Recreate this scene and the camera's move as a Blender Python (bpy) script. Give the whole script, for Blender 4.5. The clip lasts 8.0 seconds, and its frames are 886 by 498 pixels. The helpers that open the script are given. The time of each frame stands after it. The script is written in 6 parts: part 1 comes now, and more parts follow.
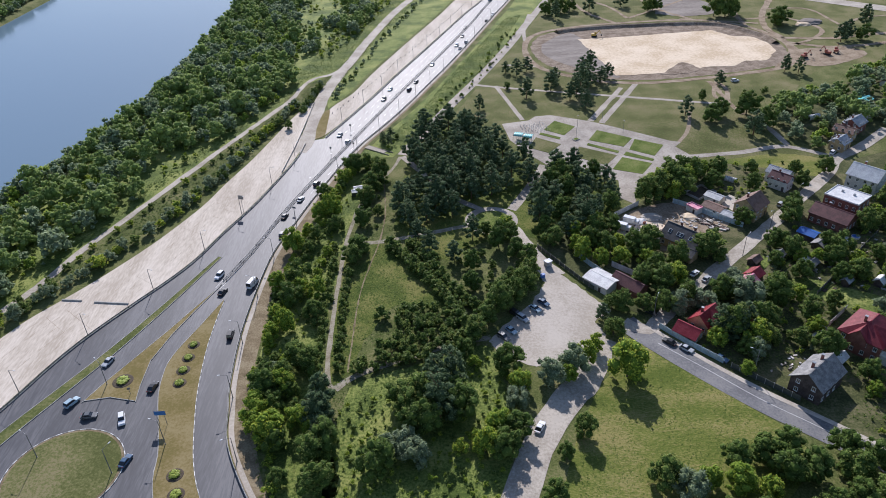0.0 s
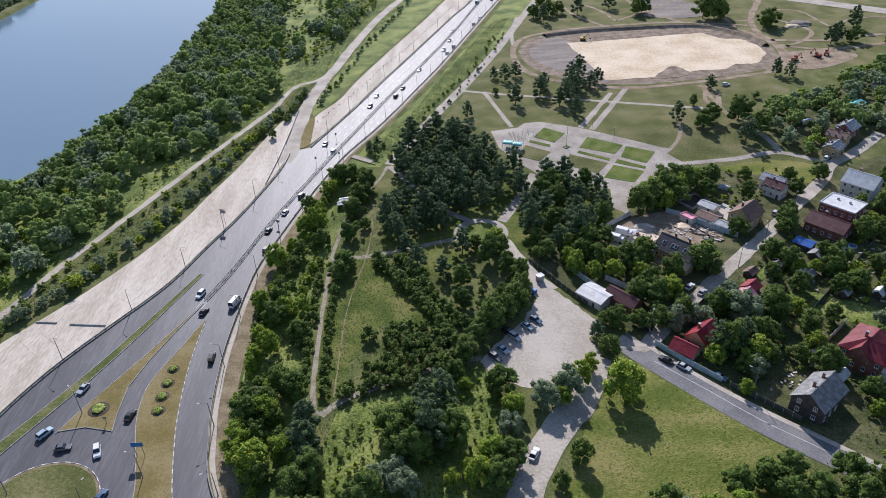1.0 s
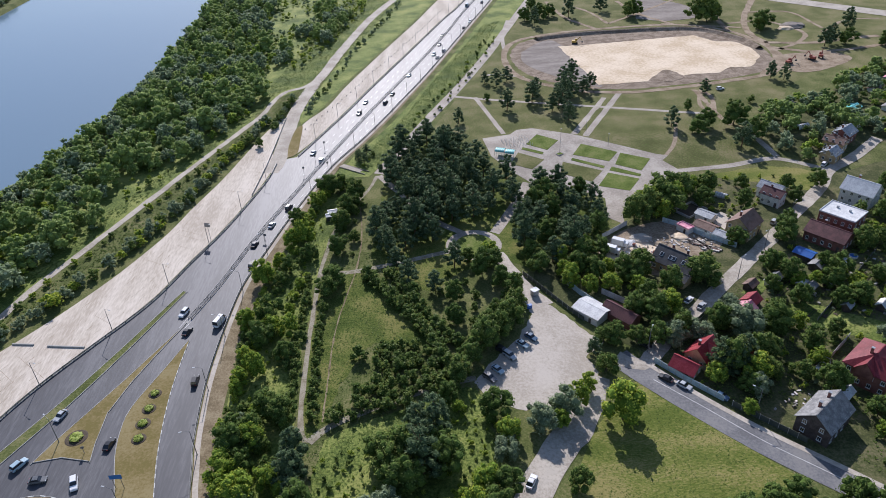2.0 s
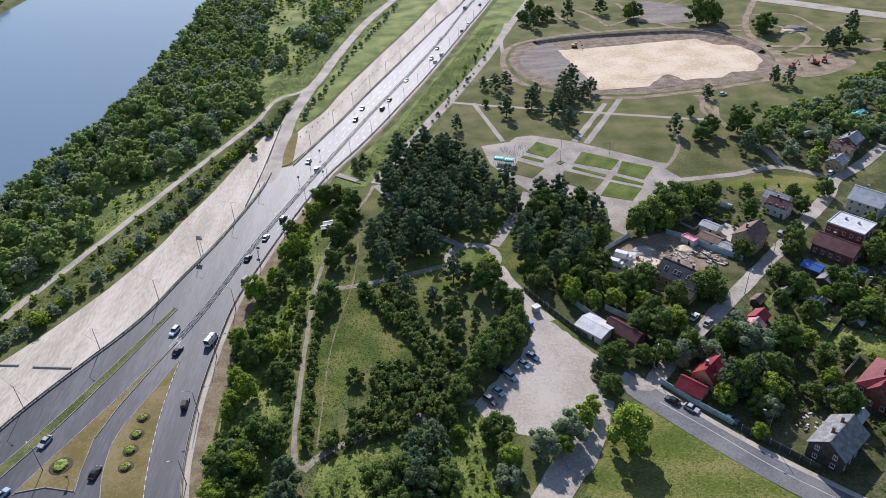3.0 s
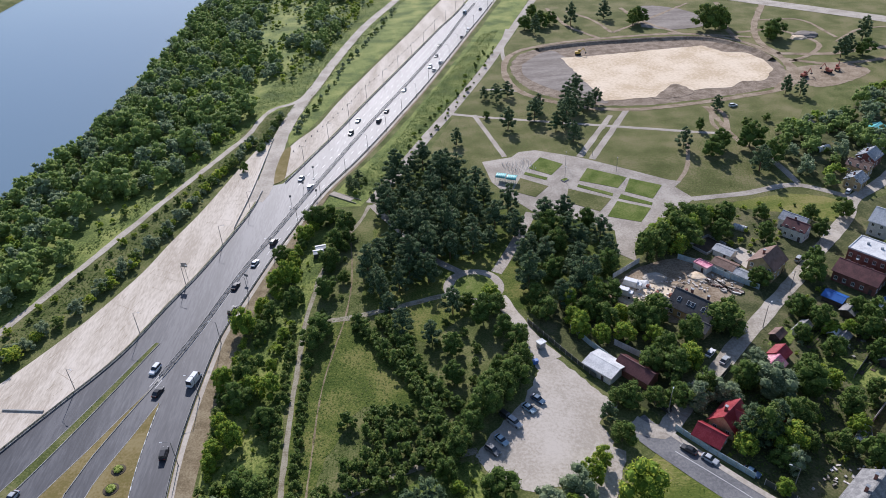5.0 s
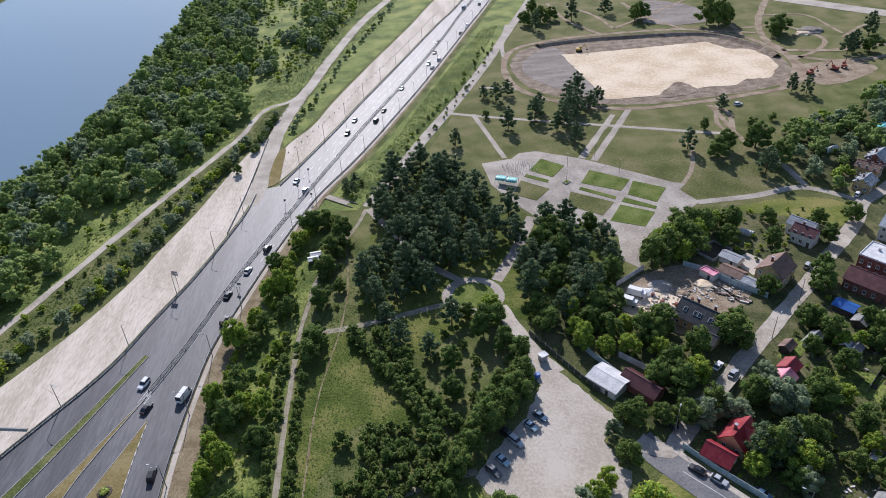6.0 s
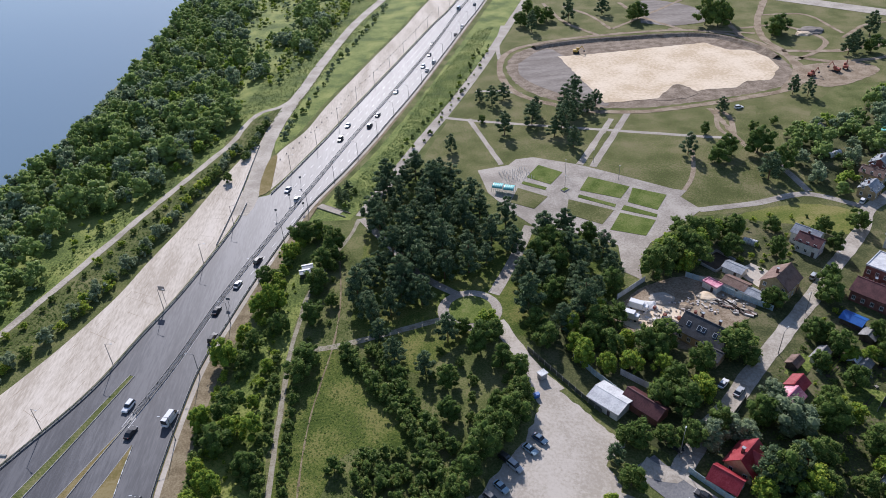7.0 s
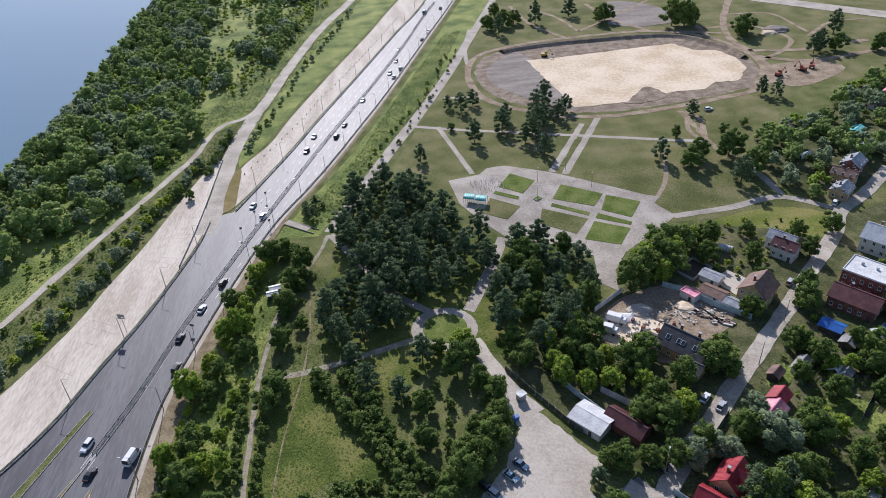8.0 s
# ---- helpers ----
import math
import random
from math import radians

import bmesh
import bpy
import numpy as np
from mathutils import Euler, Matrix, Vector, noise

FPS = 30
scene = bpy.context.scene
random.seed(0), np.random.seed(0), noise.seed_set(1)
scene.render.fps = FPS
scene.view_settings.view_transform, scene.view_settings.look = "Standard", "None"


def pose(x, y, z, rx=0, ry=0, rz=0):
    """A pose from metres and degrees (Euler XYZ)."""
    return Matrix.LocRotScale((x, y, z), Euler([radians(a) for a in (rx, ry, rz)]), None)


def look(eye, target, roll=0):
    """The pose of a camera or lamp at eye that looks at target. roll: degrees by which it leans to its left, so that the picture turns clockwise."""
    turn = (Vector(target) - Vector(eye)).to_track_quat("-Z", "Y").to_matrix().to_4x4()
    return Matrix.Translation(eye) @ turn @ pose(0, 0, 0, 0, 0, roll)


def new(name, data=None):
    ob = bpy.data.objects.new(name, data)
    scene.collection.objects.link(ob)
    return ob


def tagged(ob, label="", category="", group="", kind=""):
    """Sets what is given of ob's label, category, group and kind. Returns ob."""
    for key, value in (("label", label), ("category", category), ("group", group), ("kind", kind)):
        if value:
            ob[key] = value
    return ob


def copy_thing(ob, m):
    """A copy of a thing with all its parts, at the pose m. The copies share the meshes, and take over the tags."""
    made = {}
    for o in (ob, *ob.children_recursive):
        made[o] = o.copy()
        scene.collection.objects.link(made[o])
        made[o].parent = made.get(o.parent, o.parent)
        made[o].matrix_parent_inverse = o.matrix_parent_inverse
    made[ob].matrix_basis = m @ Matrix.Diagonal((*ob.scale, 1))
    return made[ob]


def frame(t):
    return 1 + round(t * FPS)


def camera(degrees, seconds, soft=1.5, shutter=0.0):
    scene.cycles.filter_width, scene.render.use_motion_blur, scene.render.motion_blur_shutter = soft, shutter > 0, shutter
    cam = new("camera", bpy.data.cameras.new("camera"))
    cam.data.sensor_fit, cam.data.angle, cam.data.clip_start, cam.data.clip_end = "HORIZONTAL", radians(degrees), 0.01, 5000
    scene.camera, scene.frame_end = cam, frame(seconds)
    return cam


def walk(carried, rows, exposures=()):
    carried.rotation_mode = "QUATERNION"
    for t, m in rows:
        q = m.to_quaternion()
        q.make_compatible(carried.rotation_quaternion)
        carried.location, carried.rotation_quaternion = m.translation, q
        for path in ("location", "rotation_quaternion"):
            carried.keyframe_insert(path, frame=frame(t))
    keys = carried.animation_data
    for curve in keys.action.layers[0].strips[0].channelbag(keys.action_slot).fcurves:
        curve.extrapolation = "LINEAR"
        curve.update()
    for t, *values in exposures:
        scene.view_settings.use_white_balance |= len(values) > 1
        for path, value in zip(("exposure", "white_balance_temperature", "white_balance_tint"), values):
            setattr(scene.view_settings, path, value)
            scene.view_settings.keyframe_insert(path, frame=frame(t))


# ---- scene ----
# Camera and its flight.
cam = camera(64.5, 8.0, soft=0.9)
PATH = [
    (0, (-4.53, 10.55, 139.27), (-4.06, 94.97, 85.66), -2.40),
    (0.5, (-3.94, 14.99, 139.40), (-2.41, 99.41, 85.82), -2.53),
    (1, (-3.90, 19.49, 139.79), (-1.96, 103.84, 86.12), -2.49),
    (1.5, (-3.54, 23.89, 139.72), (-0.96, 108.24, 86.07), -2.55),
    (3, (-2.98, 36.95, 140.68), (0.39, 121.16, 86.85), -2.60),
    (3.5, (-2.50, 41.34, 141.02), (0.82, 125.52, 87.13), -2.63),
    (4, (-2.18, 45.73, 141.29), (1.20, 129.89, 87.39), -2.63),
    (4.5, (-1.68, 50.07, 141.46), (1.69, 134.24, 87.57), -2.66),
    (6, (-0.57, 63.42, 141.85), (2.81, 146.90, 86.90), -2.76),
    (6.5, (0.24, 67.72, 141.76), (3.87, 151.00, 86.52), -2.91),
    (7, (0.46, 72.16, 142.05), (4.29, 155.42, 86.79), -2.91),
    (7.1, (0.61, 73.05, 142.10), (5.01, 156.26, 86.81), -2.95),
    (7.2, (0.77, 73.94, 142.15), (6.91, 157.02, 86.83), -2.99),
    (7.3, (0.92, 74.83, 142.21), (8.22, 157.79, 86.85), -3.03),
    (7.4, (1.07, 75.72, 142.26), (8.55, 158.65, 86.87), -3.07),
    (7.5, (1.23, 76.62, 142.31), (8.78, 159.51, 86.89), -3.11),
    (8, (1.70, 80.88, 142.65), (9.31, 163.77, 87.23), -3.15),
]
walk(cam, [(t, look(eye, target, roll)) for t, eye, target, roll in PATH], [(0.0, 0.1, 6000, 18.0), (8.0, 0.08, 6000, 18.0)])

# World and sun: a clear morning, the sun ahead and a little to the left.
SUN_EL, SUN_AZ = radians(34.0), radians(-5.0)   # azimuth from +y towards +x
world = bpy.data.worlds.new("sky")
scene.world = world
world.use_nodes = True
wn = world.node_tree.nodes
sky = wn.new("ShaderNodeTexSky")
sky.sky_type, sky.sun_disc = "NISHITA", False
sky.sun_elevation, sky.sun_rotation = SUN_EL, SUN_AZ
sky.air_density, sky.dust_density = 1.0, 0.5
world.node_tree.links.new(sky.outputs[0], wn["Background"].inputs[0])
wn["Background"].inputs[1].default_value = 0.115
sun = new("sun", bpy.data.lights.new("sun", "SUN"))
sun.data.energy, sun.data.angle, sun.data.color = 5.0, radians(0.55), (1.0, 0.955, 0.88)
sun_way = Vector((math.sin(SUN_AZ) * math.cos(SUN_EL), math.cos(SUN_AZ) * math.cos(SUN_EL), math.sin(SUN_EL)))
sun.matrix_world = look(sun_way * 300, (0, 0, 0))
scene.view_settings.exposure = 0.0


# ---- materials ----
def mat(name, *colors, scale=1.0, fine=8.0, rough=0.8, metal=0.0, bump=0.0, per_object=0.0, per_island=0.0, translucent=0.0, spec=0.5, stretch=None):
    """A surface of two or three colours mixed by noise at two scales, with fine relief."""
    m = bpy.data.materials.new(name)
    m.use_nodes = True
    n, l = m.node_tree.nodes, m.node_tree.links
    b = n["Principled BSDF"]
    b.inputs["Roughness"].default_value, b.inputs["Metallic"].default_value = rough, metal
    b.inputs["Specular IOR Level"].default_value = spec
    geo = n.new("ShaderNodeNewGeometry")
    where = geo.outputs["Position"]
    if stretch:
        mp = n.new("ShaderNodeMapping")
        mp.inputs["Rotation"].default_value[2] = radians(stretch[0])
        mp.inputs["Scale"].default_value = (stretch[1], stretch[2], 1)
        l.new(where, mp.inputs["Vector"])
        where = mp.outputs["Vector"]
    big = n.new("ShaderNodeTexNoise")
    big.inputs["Scale"].default_value, big.inputs["Detail"].default_value = scale, 5.0
    small = n.new("ShaderNodeTexNoise")
    small.inputs["Scale"].default_value, small.inputs["Detail"].default_value = fine, 8.0
    small.inputs["Roughness"].default_value = 0.68
    l.new(where, big.inputs["Vector"])
    l.new(where, small.inputs["Vector"])
    add = n.new("ShaderNodeMath")
    add.operation = "MULTIPLY_ADD"
    add.inputs[1].default_value = 0.55
    l.new(small.outputs[0], add.inputs[0])
    half = n.new("ShaderNodeMath")
    half.operation = "MULTIPLY"
    half.inputs[1].default_value = 0.45
    l.new(big.outputs[0], half.inputs[0])
    l.new(half.outputs[0], add.inputs[2])
    ramp = n.new("ShaderNodeValToRGB")
    e = ramp.color_ramp.elements
    cols = list(colors)
    e[0].position, e[1].position = 0.42, 0.58
    e[0].color, e[1].color = (*cols[0], 1), (*cols[-1], 1)
    for k, c in enumerate(cols[1:-1]):
        x = e.new(0.42 + 0.16 * (k + 1) / (len(cols) - 1))
        x.color = (*c, 1)
    l.new(add.outputs[0], ramp.inputs[0])
    out = ramp.outputs[0]
    if per_object or per_island:
        hsv = n.new("ShaderNodeHueSaturation")
        src = n.new("ShaderNodeObjectInfo").outputs["Random"] if per_object else geo.outputs["Random Per Island"]
        amount = per_object or per_island
        r = n.new("ShaderNodeMapRange")
        r.inputs["To Min"].default_value, r.inputs["To Max"].default_value = 1 - amount, 1 + amount
        l.new(src, r.inputs["Value"])
        l.new(r.outputs[0], hsv.inputs["Value"])
        r2 = n.new("ShaderNodeMapRange")
        r2.inputs["To Min"].default_value, r2.inputs["To Max"].default_value = 0.5 + 0.06 * amount, 0.5 - 0.06 * amount
        l.new(src, r2.inputs["Value"])
        l.new(r2.outputs[0], hsv.inputs["Hue"])
        l.new(out, hsv.inputs["Color"])
        out = hsv.outputs[0]
    l.new(out, b.inputs["Base Color"])
    if bump:
        bp = n.new("ShaderNodeBump")
        bp.inputs["Strength"].default_value, bp.inputs["Distance"].default_value = 0.6, bump
        l.new(add.outputs[0], bp.inputs["Height"])
        l.new(bp.outputs[0], b.inputs["Normal"])
    if translucent:
        tr = n.new("ShaderNodeBsdfTranslucent")
        mx = n.new("ShaderNodeMixShader")
        mx.inputs[0].default_value = translucent
        l.new(out, tr.inputs["Color"])
        l.new(b.outputs[0], mx.inputs[1])
        l.new(tr.outputs[0], mx.inputs[2])
        l.new(mx.outputs[0], n["Material Output"].inputs["Surface"])
    return m


M_GRASS = mat("grass", (0.072, 0.090, 0.026), (0.122, 0.140, 0.046), (0.200, 0.190, 0.085), scale=0.09, fine=1.6, rough=0.95, bump=0.5, spec=0.1)
M_LAWN = mat("lawn", (0.088, 0.100, 0.032), (0.142, 0.148, 0.055), (0.220, 0.194, 0.100), scale=0.06, fine=1.5, rough=0.95, bump=0.3, spec=0.1)
M_MEADOW = mat("meadow", (0.050, 0.078, 0.014), (0.106, 0.134, 0.028), (0.195, 0.186, 0.060), scale=0.09, fine=1.7, rough=0.95, bump=0.5, spec=0.1)
M_MOWN = mat("mown_field", (0.101, 0.132, 0.025), (0.165, 0.182, 0.044), (0.267, 0.234, 0.088), scale=0.08, fine=1.8, rough=0.95, bump=0.35, spec=0.1, stretch=(-42, 0.6, 1.4))
M_LUSH = mat("lush_grass", (0.066, 0.100, 0.018), (0.155, 0.200, 0.042), (0.275, 0.290, 0.082), scale=0.07, fine=1.3, rough=0.9, bump=0.5, spec=0.2)
M_BEDGRASS = mat("bed_grass", (0.080, 0.115, 0.022), (0.130, 0.170, 0.038), (0.190, 0.205, 0.070), scale=0.15, fine=1.8, rough=0.95, bump=0.3, spec=0.1)
M_DRY = mat("dry_verge", (0.16, 0.125, 0.075), (0.235, 0.185, 0.115), (0.30, 0.25, 0.16), scale=0.25, fine=1.8, rough=0.95, bump=0.15, spec=0.1)
M_ISLAND = mat("island_grass", (0.17, 0.14, 0.05), (0.23, 0.18, 0.08), (0.27, 0.22, 0.11), scale=0.12, fine=1.5, rough=0.95, bump=0.05, spec=0.1)
M_ASPHALT = mat("asphalt", (0.050, 0.051, 0.058), (0.070, 0.071, 0.079), (0.108, 0.108, 0.115), scale=0.07, fine=0.8, rough=0.58, bump=0.004, spec=0.45, stretch=(-20, 1.8, 0.2))
M_OLDROAD = mat("worn_asphalt", (0.300, 0.262, 0.212), (0.400, 0.356, 0.295), (0.490, 0.440, 0.370), scale=0.1, fine=1.2, rough=0.85, bump=0.01, spec=0.3)
M_STREET = mat("street_asphalt", (0.11, 0.11, 0.115), (0.15, 0.15, 0.155), (0.20, 0.195, 0.19), scale=0.12, fine=1.4, rough=0.7, bump=0.01, spec=0.4)
M_LOT = mat("lot_gravel", (0.380, 0.335, 0.275), (0.460, 0.410, 0.345), (0.520, 0.470, 0.405), scale=0.08, fine=1.2, rough=0.9, bump=0.01, spec=0.2)
M_CONC = mat("slab_concrete", (0.443, 0.380, 0.305), (0.556, 0.490, 0.404), (0.649, 0.580, 0.493), scale=0.09, fine=1.0, rough=0.9, bump=0.02, spec=0.2, stretch=(-25, 1.6, 0.3))
M_PLAZA = mat("plaza_paving", (0.275, 0.240, 0.198), (0.360, 0.318, 0.268), (0.445, 0.400, 0.340), scale=0.12, fine=1.5, rough=0.85, bump=0.01, spec=0.25)
M_DIRT = mat("dirt", (0.20, 0.15, 0.10), (0.30, 0.235, 0.165), (0.38, 0.31, 0.23), scale=0.15, fine=1.3, rough=0.95, bump=0.05, spec=0.1)
M_DIRTDARK = mat("dug_earth", (0.160, 0.122, 0.088), (0.245, 0.195, 0.148), (0.335, 0.272, 0.208), scale=0.2, fine=1.0, rough=0.95, bump=0.2, spec=0.1)
M_TRAIL = mat("trail", (0.22, 0.19, 0.13), (0.31, 0.28, 0.21), (0.36, 0.33, 0.26), scale=0.3, fine=2.0, rough=0.95, bump=0.03, spec=0.1)
M_SAND = mat("sand", (0.55, 0.43, 0.29), (0.66, 0.54, 0.39), (0.74, 0.62, 0.47), scale=0.06, fine=0.6, rough=0.95, bump=0.03, spec=0.1)
M_GRAVEL = mat("grey_gravel", (0.200, 0.172, 0.148), (0.255, 0.224, 0.196), (0.320, 0.285, 0.250), scale=0.1, fine=0.9, rough=0.95, bump=0.02, spec=0.1, stretch=(25, 0.4, 1.6))
M_GARDEN = mat("garden_ground", (0.055, 0.064, 0.026), (0.092, 0.102, 0.040), (0.155, 0.142, 0.074), scale=0.16, fine=1.6, rough=0.95, bump=0.4, spec=0.1)
M_SOIL = mat("bed_soil", (0.06, 0.045, 0.03), (0.10, 0.075, 0.05), scale=0.6, fine=4.0, rough=0.95, bump=0.03)
M_MARK = mat("road_paint", (0.55, 0.55, 0.54), (0.78, 0.78, 0.76), scale=0.5, fine=3.0, rough=0.6)
M_KERBW = mat("kerb_white", (0.55, 0.55, 0.52), (0.75, 0.74, 0.71), scale=0.6, fine=4.0, rough=0.8, per_island=0.12)
M_KERB = mat("kerb_concrete", (0.28, 0.27, 0.25), (0.40, 0.39, 0.36), scale=0.6, fine=4.0, rough=0.85, per_island=0.15)
M_DARKKERB = mat("kerb_dark", (0.20, 0.20, 0.19), (0.30, 0.295, 0.28), scale=0.6, fine=4.0, rough=0.8)
M_STEEL = mat("galvanised_steel", (0.13, 0.135, 0.14), (0.22, 0.225, 0.23), scale=0.6, fine=5.0, rough=0.55, metal=0.5)
M_POLE = mat("pole_grey_paint", (0.16, 0.165, 0.17), (0.24, 0.245, 0.25), scale=0.6, fine=5.0, rough=0.5, metal=0.4)
M_DARKSTEEL = mat("dark_steel", (0.035, 0.036, 0.04), (0.07, 0.07, 0.075), scale=0.6, fine=5.0, rough=0.5, metal=0.4)
M_LAMP = mat("lamp_glass", (0.55, 0.56, 0.56), (0.65, 0.66, 0.66), rough=0.25)
M_LEAF = mat("leaves", (0.088, 0.140, 0.034), (0.160, 0.218, 0.054), (0.262, 0.305, 0.086), scale=0.5, fine=2.2, rough=0.6, per_object=0.25, translucent=0.45, spec=0.2)
M_LEAFBRIGHT = mat("bright_leaves", (0.215, 0.285, 0.028), (0.340, 0.410, 0.048), (0.450, 0.490, 0.080), scale=0.5, fine=2.2, rough=0.6, per_object=0.2, translucent=0.42, spec=0.2)
M_LEAFGREY = mat("willow_leaves", (0.161, 0.213, 0.112), (0.234, 0.292, 0.162), (0.320, 0.375, 0.223), scale=0.6, fine=2.4, rough=0.6, per_object=0.2, translucent=0.32, spec=0.2)
M_NEEDLE = mat("pine_needles", (0.070, 0.118, 0.058), (0.128, 0.190, 0.086), (0.215, 0.270, 0.130), scale=0.6, fine=2.5, rough=0.6, per_object=0.22, translucent=0.3, spec=0.2)
# Far foliage: aerial haze is put into these three paler leaf colours.
M_FARLEAFHAZE = mat("hazy_river_leaves", (0.150, 0.228, 0.066), (0.262, 0.350, 0.104), (0.420, 0.490, 0.180), scale=0.12, fine=1.4, rough=0.6, translucent=0.45, spec=0.2)
M_FARGREYHAZE = mat("hazy_river_willow_leaves", (0.200, 0.275, 0.130), (0.310, 0.390, 0.205), (0.450, 0.525, 0.320), scale=0.12, fine=1.4, rough=0.6, translucent=0.32, spec=0.2)
M_FARBRIGHTHAZE = mat("hazy_river_light_leaves", (0.260, 0.360, 0.050), (0.400, 0.500, 0.080), (0.520, 0.600, 0.140), scale=0.12, fine=1.4, rough=0.6, translucent=0.42, spec=0.2)
# Crown interiors: the shade inside the foliage is put into these darker colours.
M_INNERSHADE = mat("shaded_inner_foliage", (0.048, 0.082, 0.018), (0.092, 0.140, 0.032), scale=0.7, fine=3.0, rough=0.9, spec=0.05, bump=0.1)
M_NEEDLESHADE = mat("shaded_inner_needles", (0.044, 0.070, 0.034), (0.082, 0.118, 0.054), scale=0.7, fine=3.0, rough=0.9, spec=0.05, bump=0.1)
M_WILLOWSHADE = mat("shaded_inner_willow", (0.105, 0.140, 0.072), (0.165, 0.205, 0.112), scale=0.7, fine=3.0, rough=0.9, spec=0.05, bump=0.1)
M_BRIGHTSHADE = mat("shaded_inner_bright", (0.090, 0.145, 0.020), (0.150, 0.225, 0.032), scale=0.7, fine=3.0, rough=0.9, spec=0.05, bump=0.1)
# River interiors: shade colour, lifted for the same painted haze.
M_FARSHADE = mat("shaded_inner_river", (0.112, 0.165, 0.044), (0.190, 0.255, 0.070), scale=0.14, fine=2.0, rough=0.9, spec=0.05, bump=0.1)
INNER_SHADE = {"pine_needles": M_NEEDLESHADE, "willow_leaves": M_WILLOWSHADE, "hazy_river_willow_leaves": M_WILLOWSHADE, "bright_leaves": M_BRIGHTSHADE, "hazy_river_leaves": M_FARSHADE, "hazy_river_light_leaves": M_BRIGHTSHADE}
M_BARK = mat("bark", (0.06, 0.045, 0.032), (0.12, 0.095, 0.07), scale=1.5, fine=7.0, rough=0.95, bump=0.02)
M_PINEBARK = mat("pine_bark", (0.10, 0.055, 0.03), (0.20, 0.115, 0.065), scale=1.5, fine=7.0, rough=0.95, bump=0.02)
M_WEED = mat("weeds", (0.098, 0.160, 0.029), (0.147, 0.216, 0.046), (0.225, 0.258, 0.082), scale=0.12, fine=1.5, rough=0.8, per_island=0.2, translucent=0.5, spec=0.2)

M_WATER = bpy.data.materials.new("river_water")
M_WATER.use_nodes = True
_n, _l = M_WATER.node_tree.nodes, M_WATER.node_tree.links
_b = _n["Principled BSDF"]
_b.inputs["Base Color"].default_value = (0.135, 0.205, 0.265, 1)
_b.inputs["Roughness"].default_value = 0.12
_b.inputs["IOR"].default_value = 1.33
_t = _n.new("ShaderNodeTexNoise")
_t.inputs["Scale"].default_value, _t.inputs["Detail"].default_value = 0.5, 5.0
_g = _n.new("ShaderNodeNewGeometry")
_p = _n.new("ShaderNodeBump")
_p.inputs["Strength"].default_value, _p.inputs["Distance"].default_value = 0.12, 0.1
_l.new(_g.outputs["Position"], _t.inputs["Vector"])
_l.new(_t.outputs[0], _p.inputs["Height"])
_l.new(_p.outputs[0], _b.inputs["Normal"])


# ---- ground shape ----
def smooth(u):
    u = min(max(u, 0.0), 1.0)
    return u * u * (3 - 2 * u)


def lerp_table(y, table):
    if y <= table[0][0]:
        return table[0][1]
    for (a, u), (b, v) in zip(table, table[1:]):
        if y <= b:
            return u + (v - u) * (y - a) / (b - a)
    return table[-1][1]


BANK = [(0, -256), (200, -226), (300, -190), (372, -174), (440, -167), (560, -166), (640, -168), (800, -172), (3000, -254)]


def ground_z(x, y):
    sink = -3.0 * smooth((x - 22) / 30) * smooth((350 - y) / 60)
    b = lerp_table(y, BANK)
    river = -6.0 * smooth((b - x) / 14) * smooth((x + 362) / 14)
    return sink + river


# ---- mesh helpers ----
def obj(name, verts, faces, material, parent=None, label="", smooth_faces=False):
    me = bpy.data.meshes.new(name)
    me.from_pydata(verts, [], faces)
    me.materials.append(material)
    if smooth_faces:
        me.polygons.foreach_set("use_smooth", [True] * len(me.polygons))
    me.update()
    ob = new(name, me)
    if parent is not None:
        ob.parent = parent
    if label:
        ob["label"] = label
    return ob


def part(name, bm, material, parent=None, label=""):
    me = bpy.data.meshes.new(name)
    bmesh.ops.recalc_face_normals(bm, faces=bm.faces)
    bm.to_mesh(me)
    bm.free()
    me.materials.append(material)
    ob = new(name, me)
    if parent is not None:
        ob.parent = parent
    if label:
        ob["label"] = label
    return ob


def add_box(bm, cx, cy, cz, sx, sy, sz, turn=0.0, bevel=0.0):
    m = Matrix.Translation((cx, cy, cz)) @ Matrix.Rotation(turn, 4, "Z") @ Matrix.Diagonal((sx, sy, sz, 1))
    r = bmesh.ops.create_cube(bm, size=1.0, matrix=m)
    if bevel:
        es = {e for v in r["verts"] for e in v.link_edges}
        bmesh.ops.bevel(bm, geom=list(es), offset=bevel, segments=1, affect="EDGES")


def box(name, c, s, material, parent=None, label="", turn=0.0, bevel=0.0):
    bm = bmesh.new()
    add_box(bm, *c, *s, turn, bevel)
    return part(name, bm, material, parent, label)


def rod(bm, a, b, r0, r1, sides=6):
    a, b = Vector(a), Vector(b)
    m = Matrix.Translation((a + b) / 2) @ (b - a).to_track_quat("Z", "Y").to_matrix().to_4x4()
    bmesh.ops.create_cone(bm, cap_ends=True, segments=sides, radius1=r0, radius2=r1, depth=(b - a).length, matrix=m)


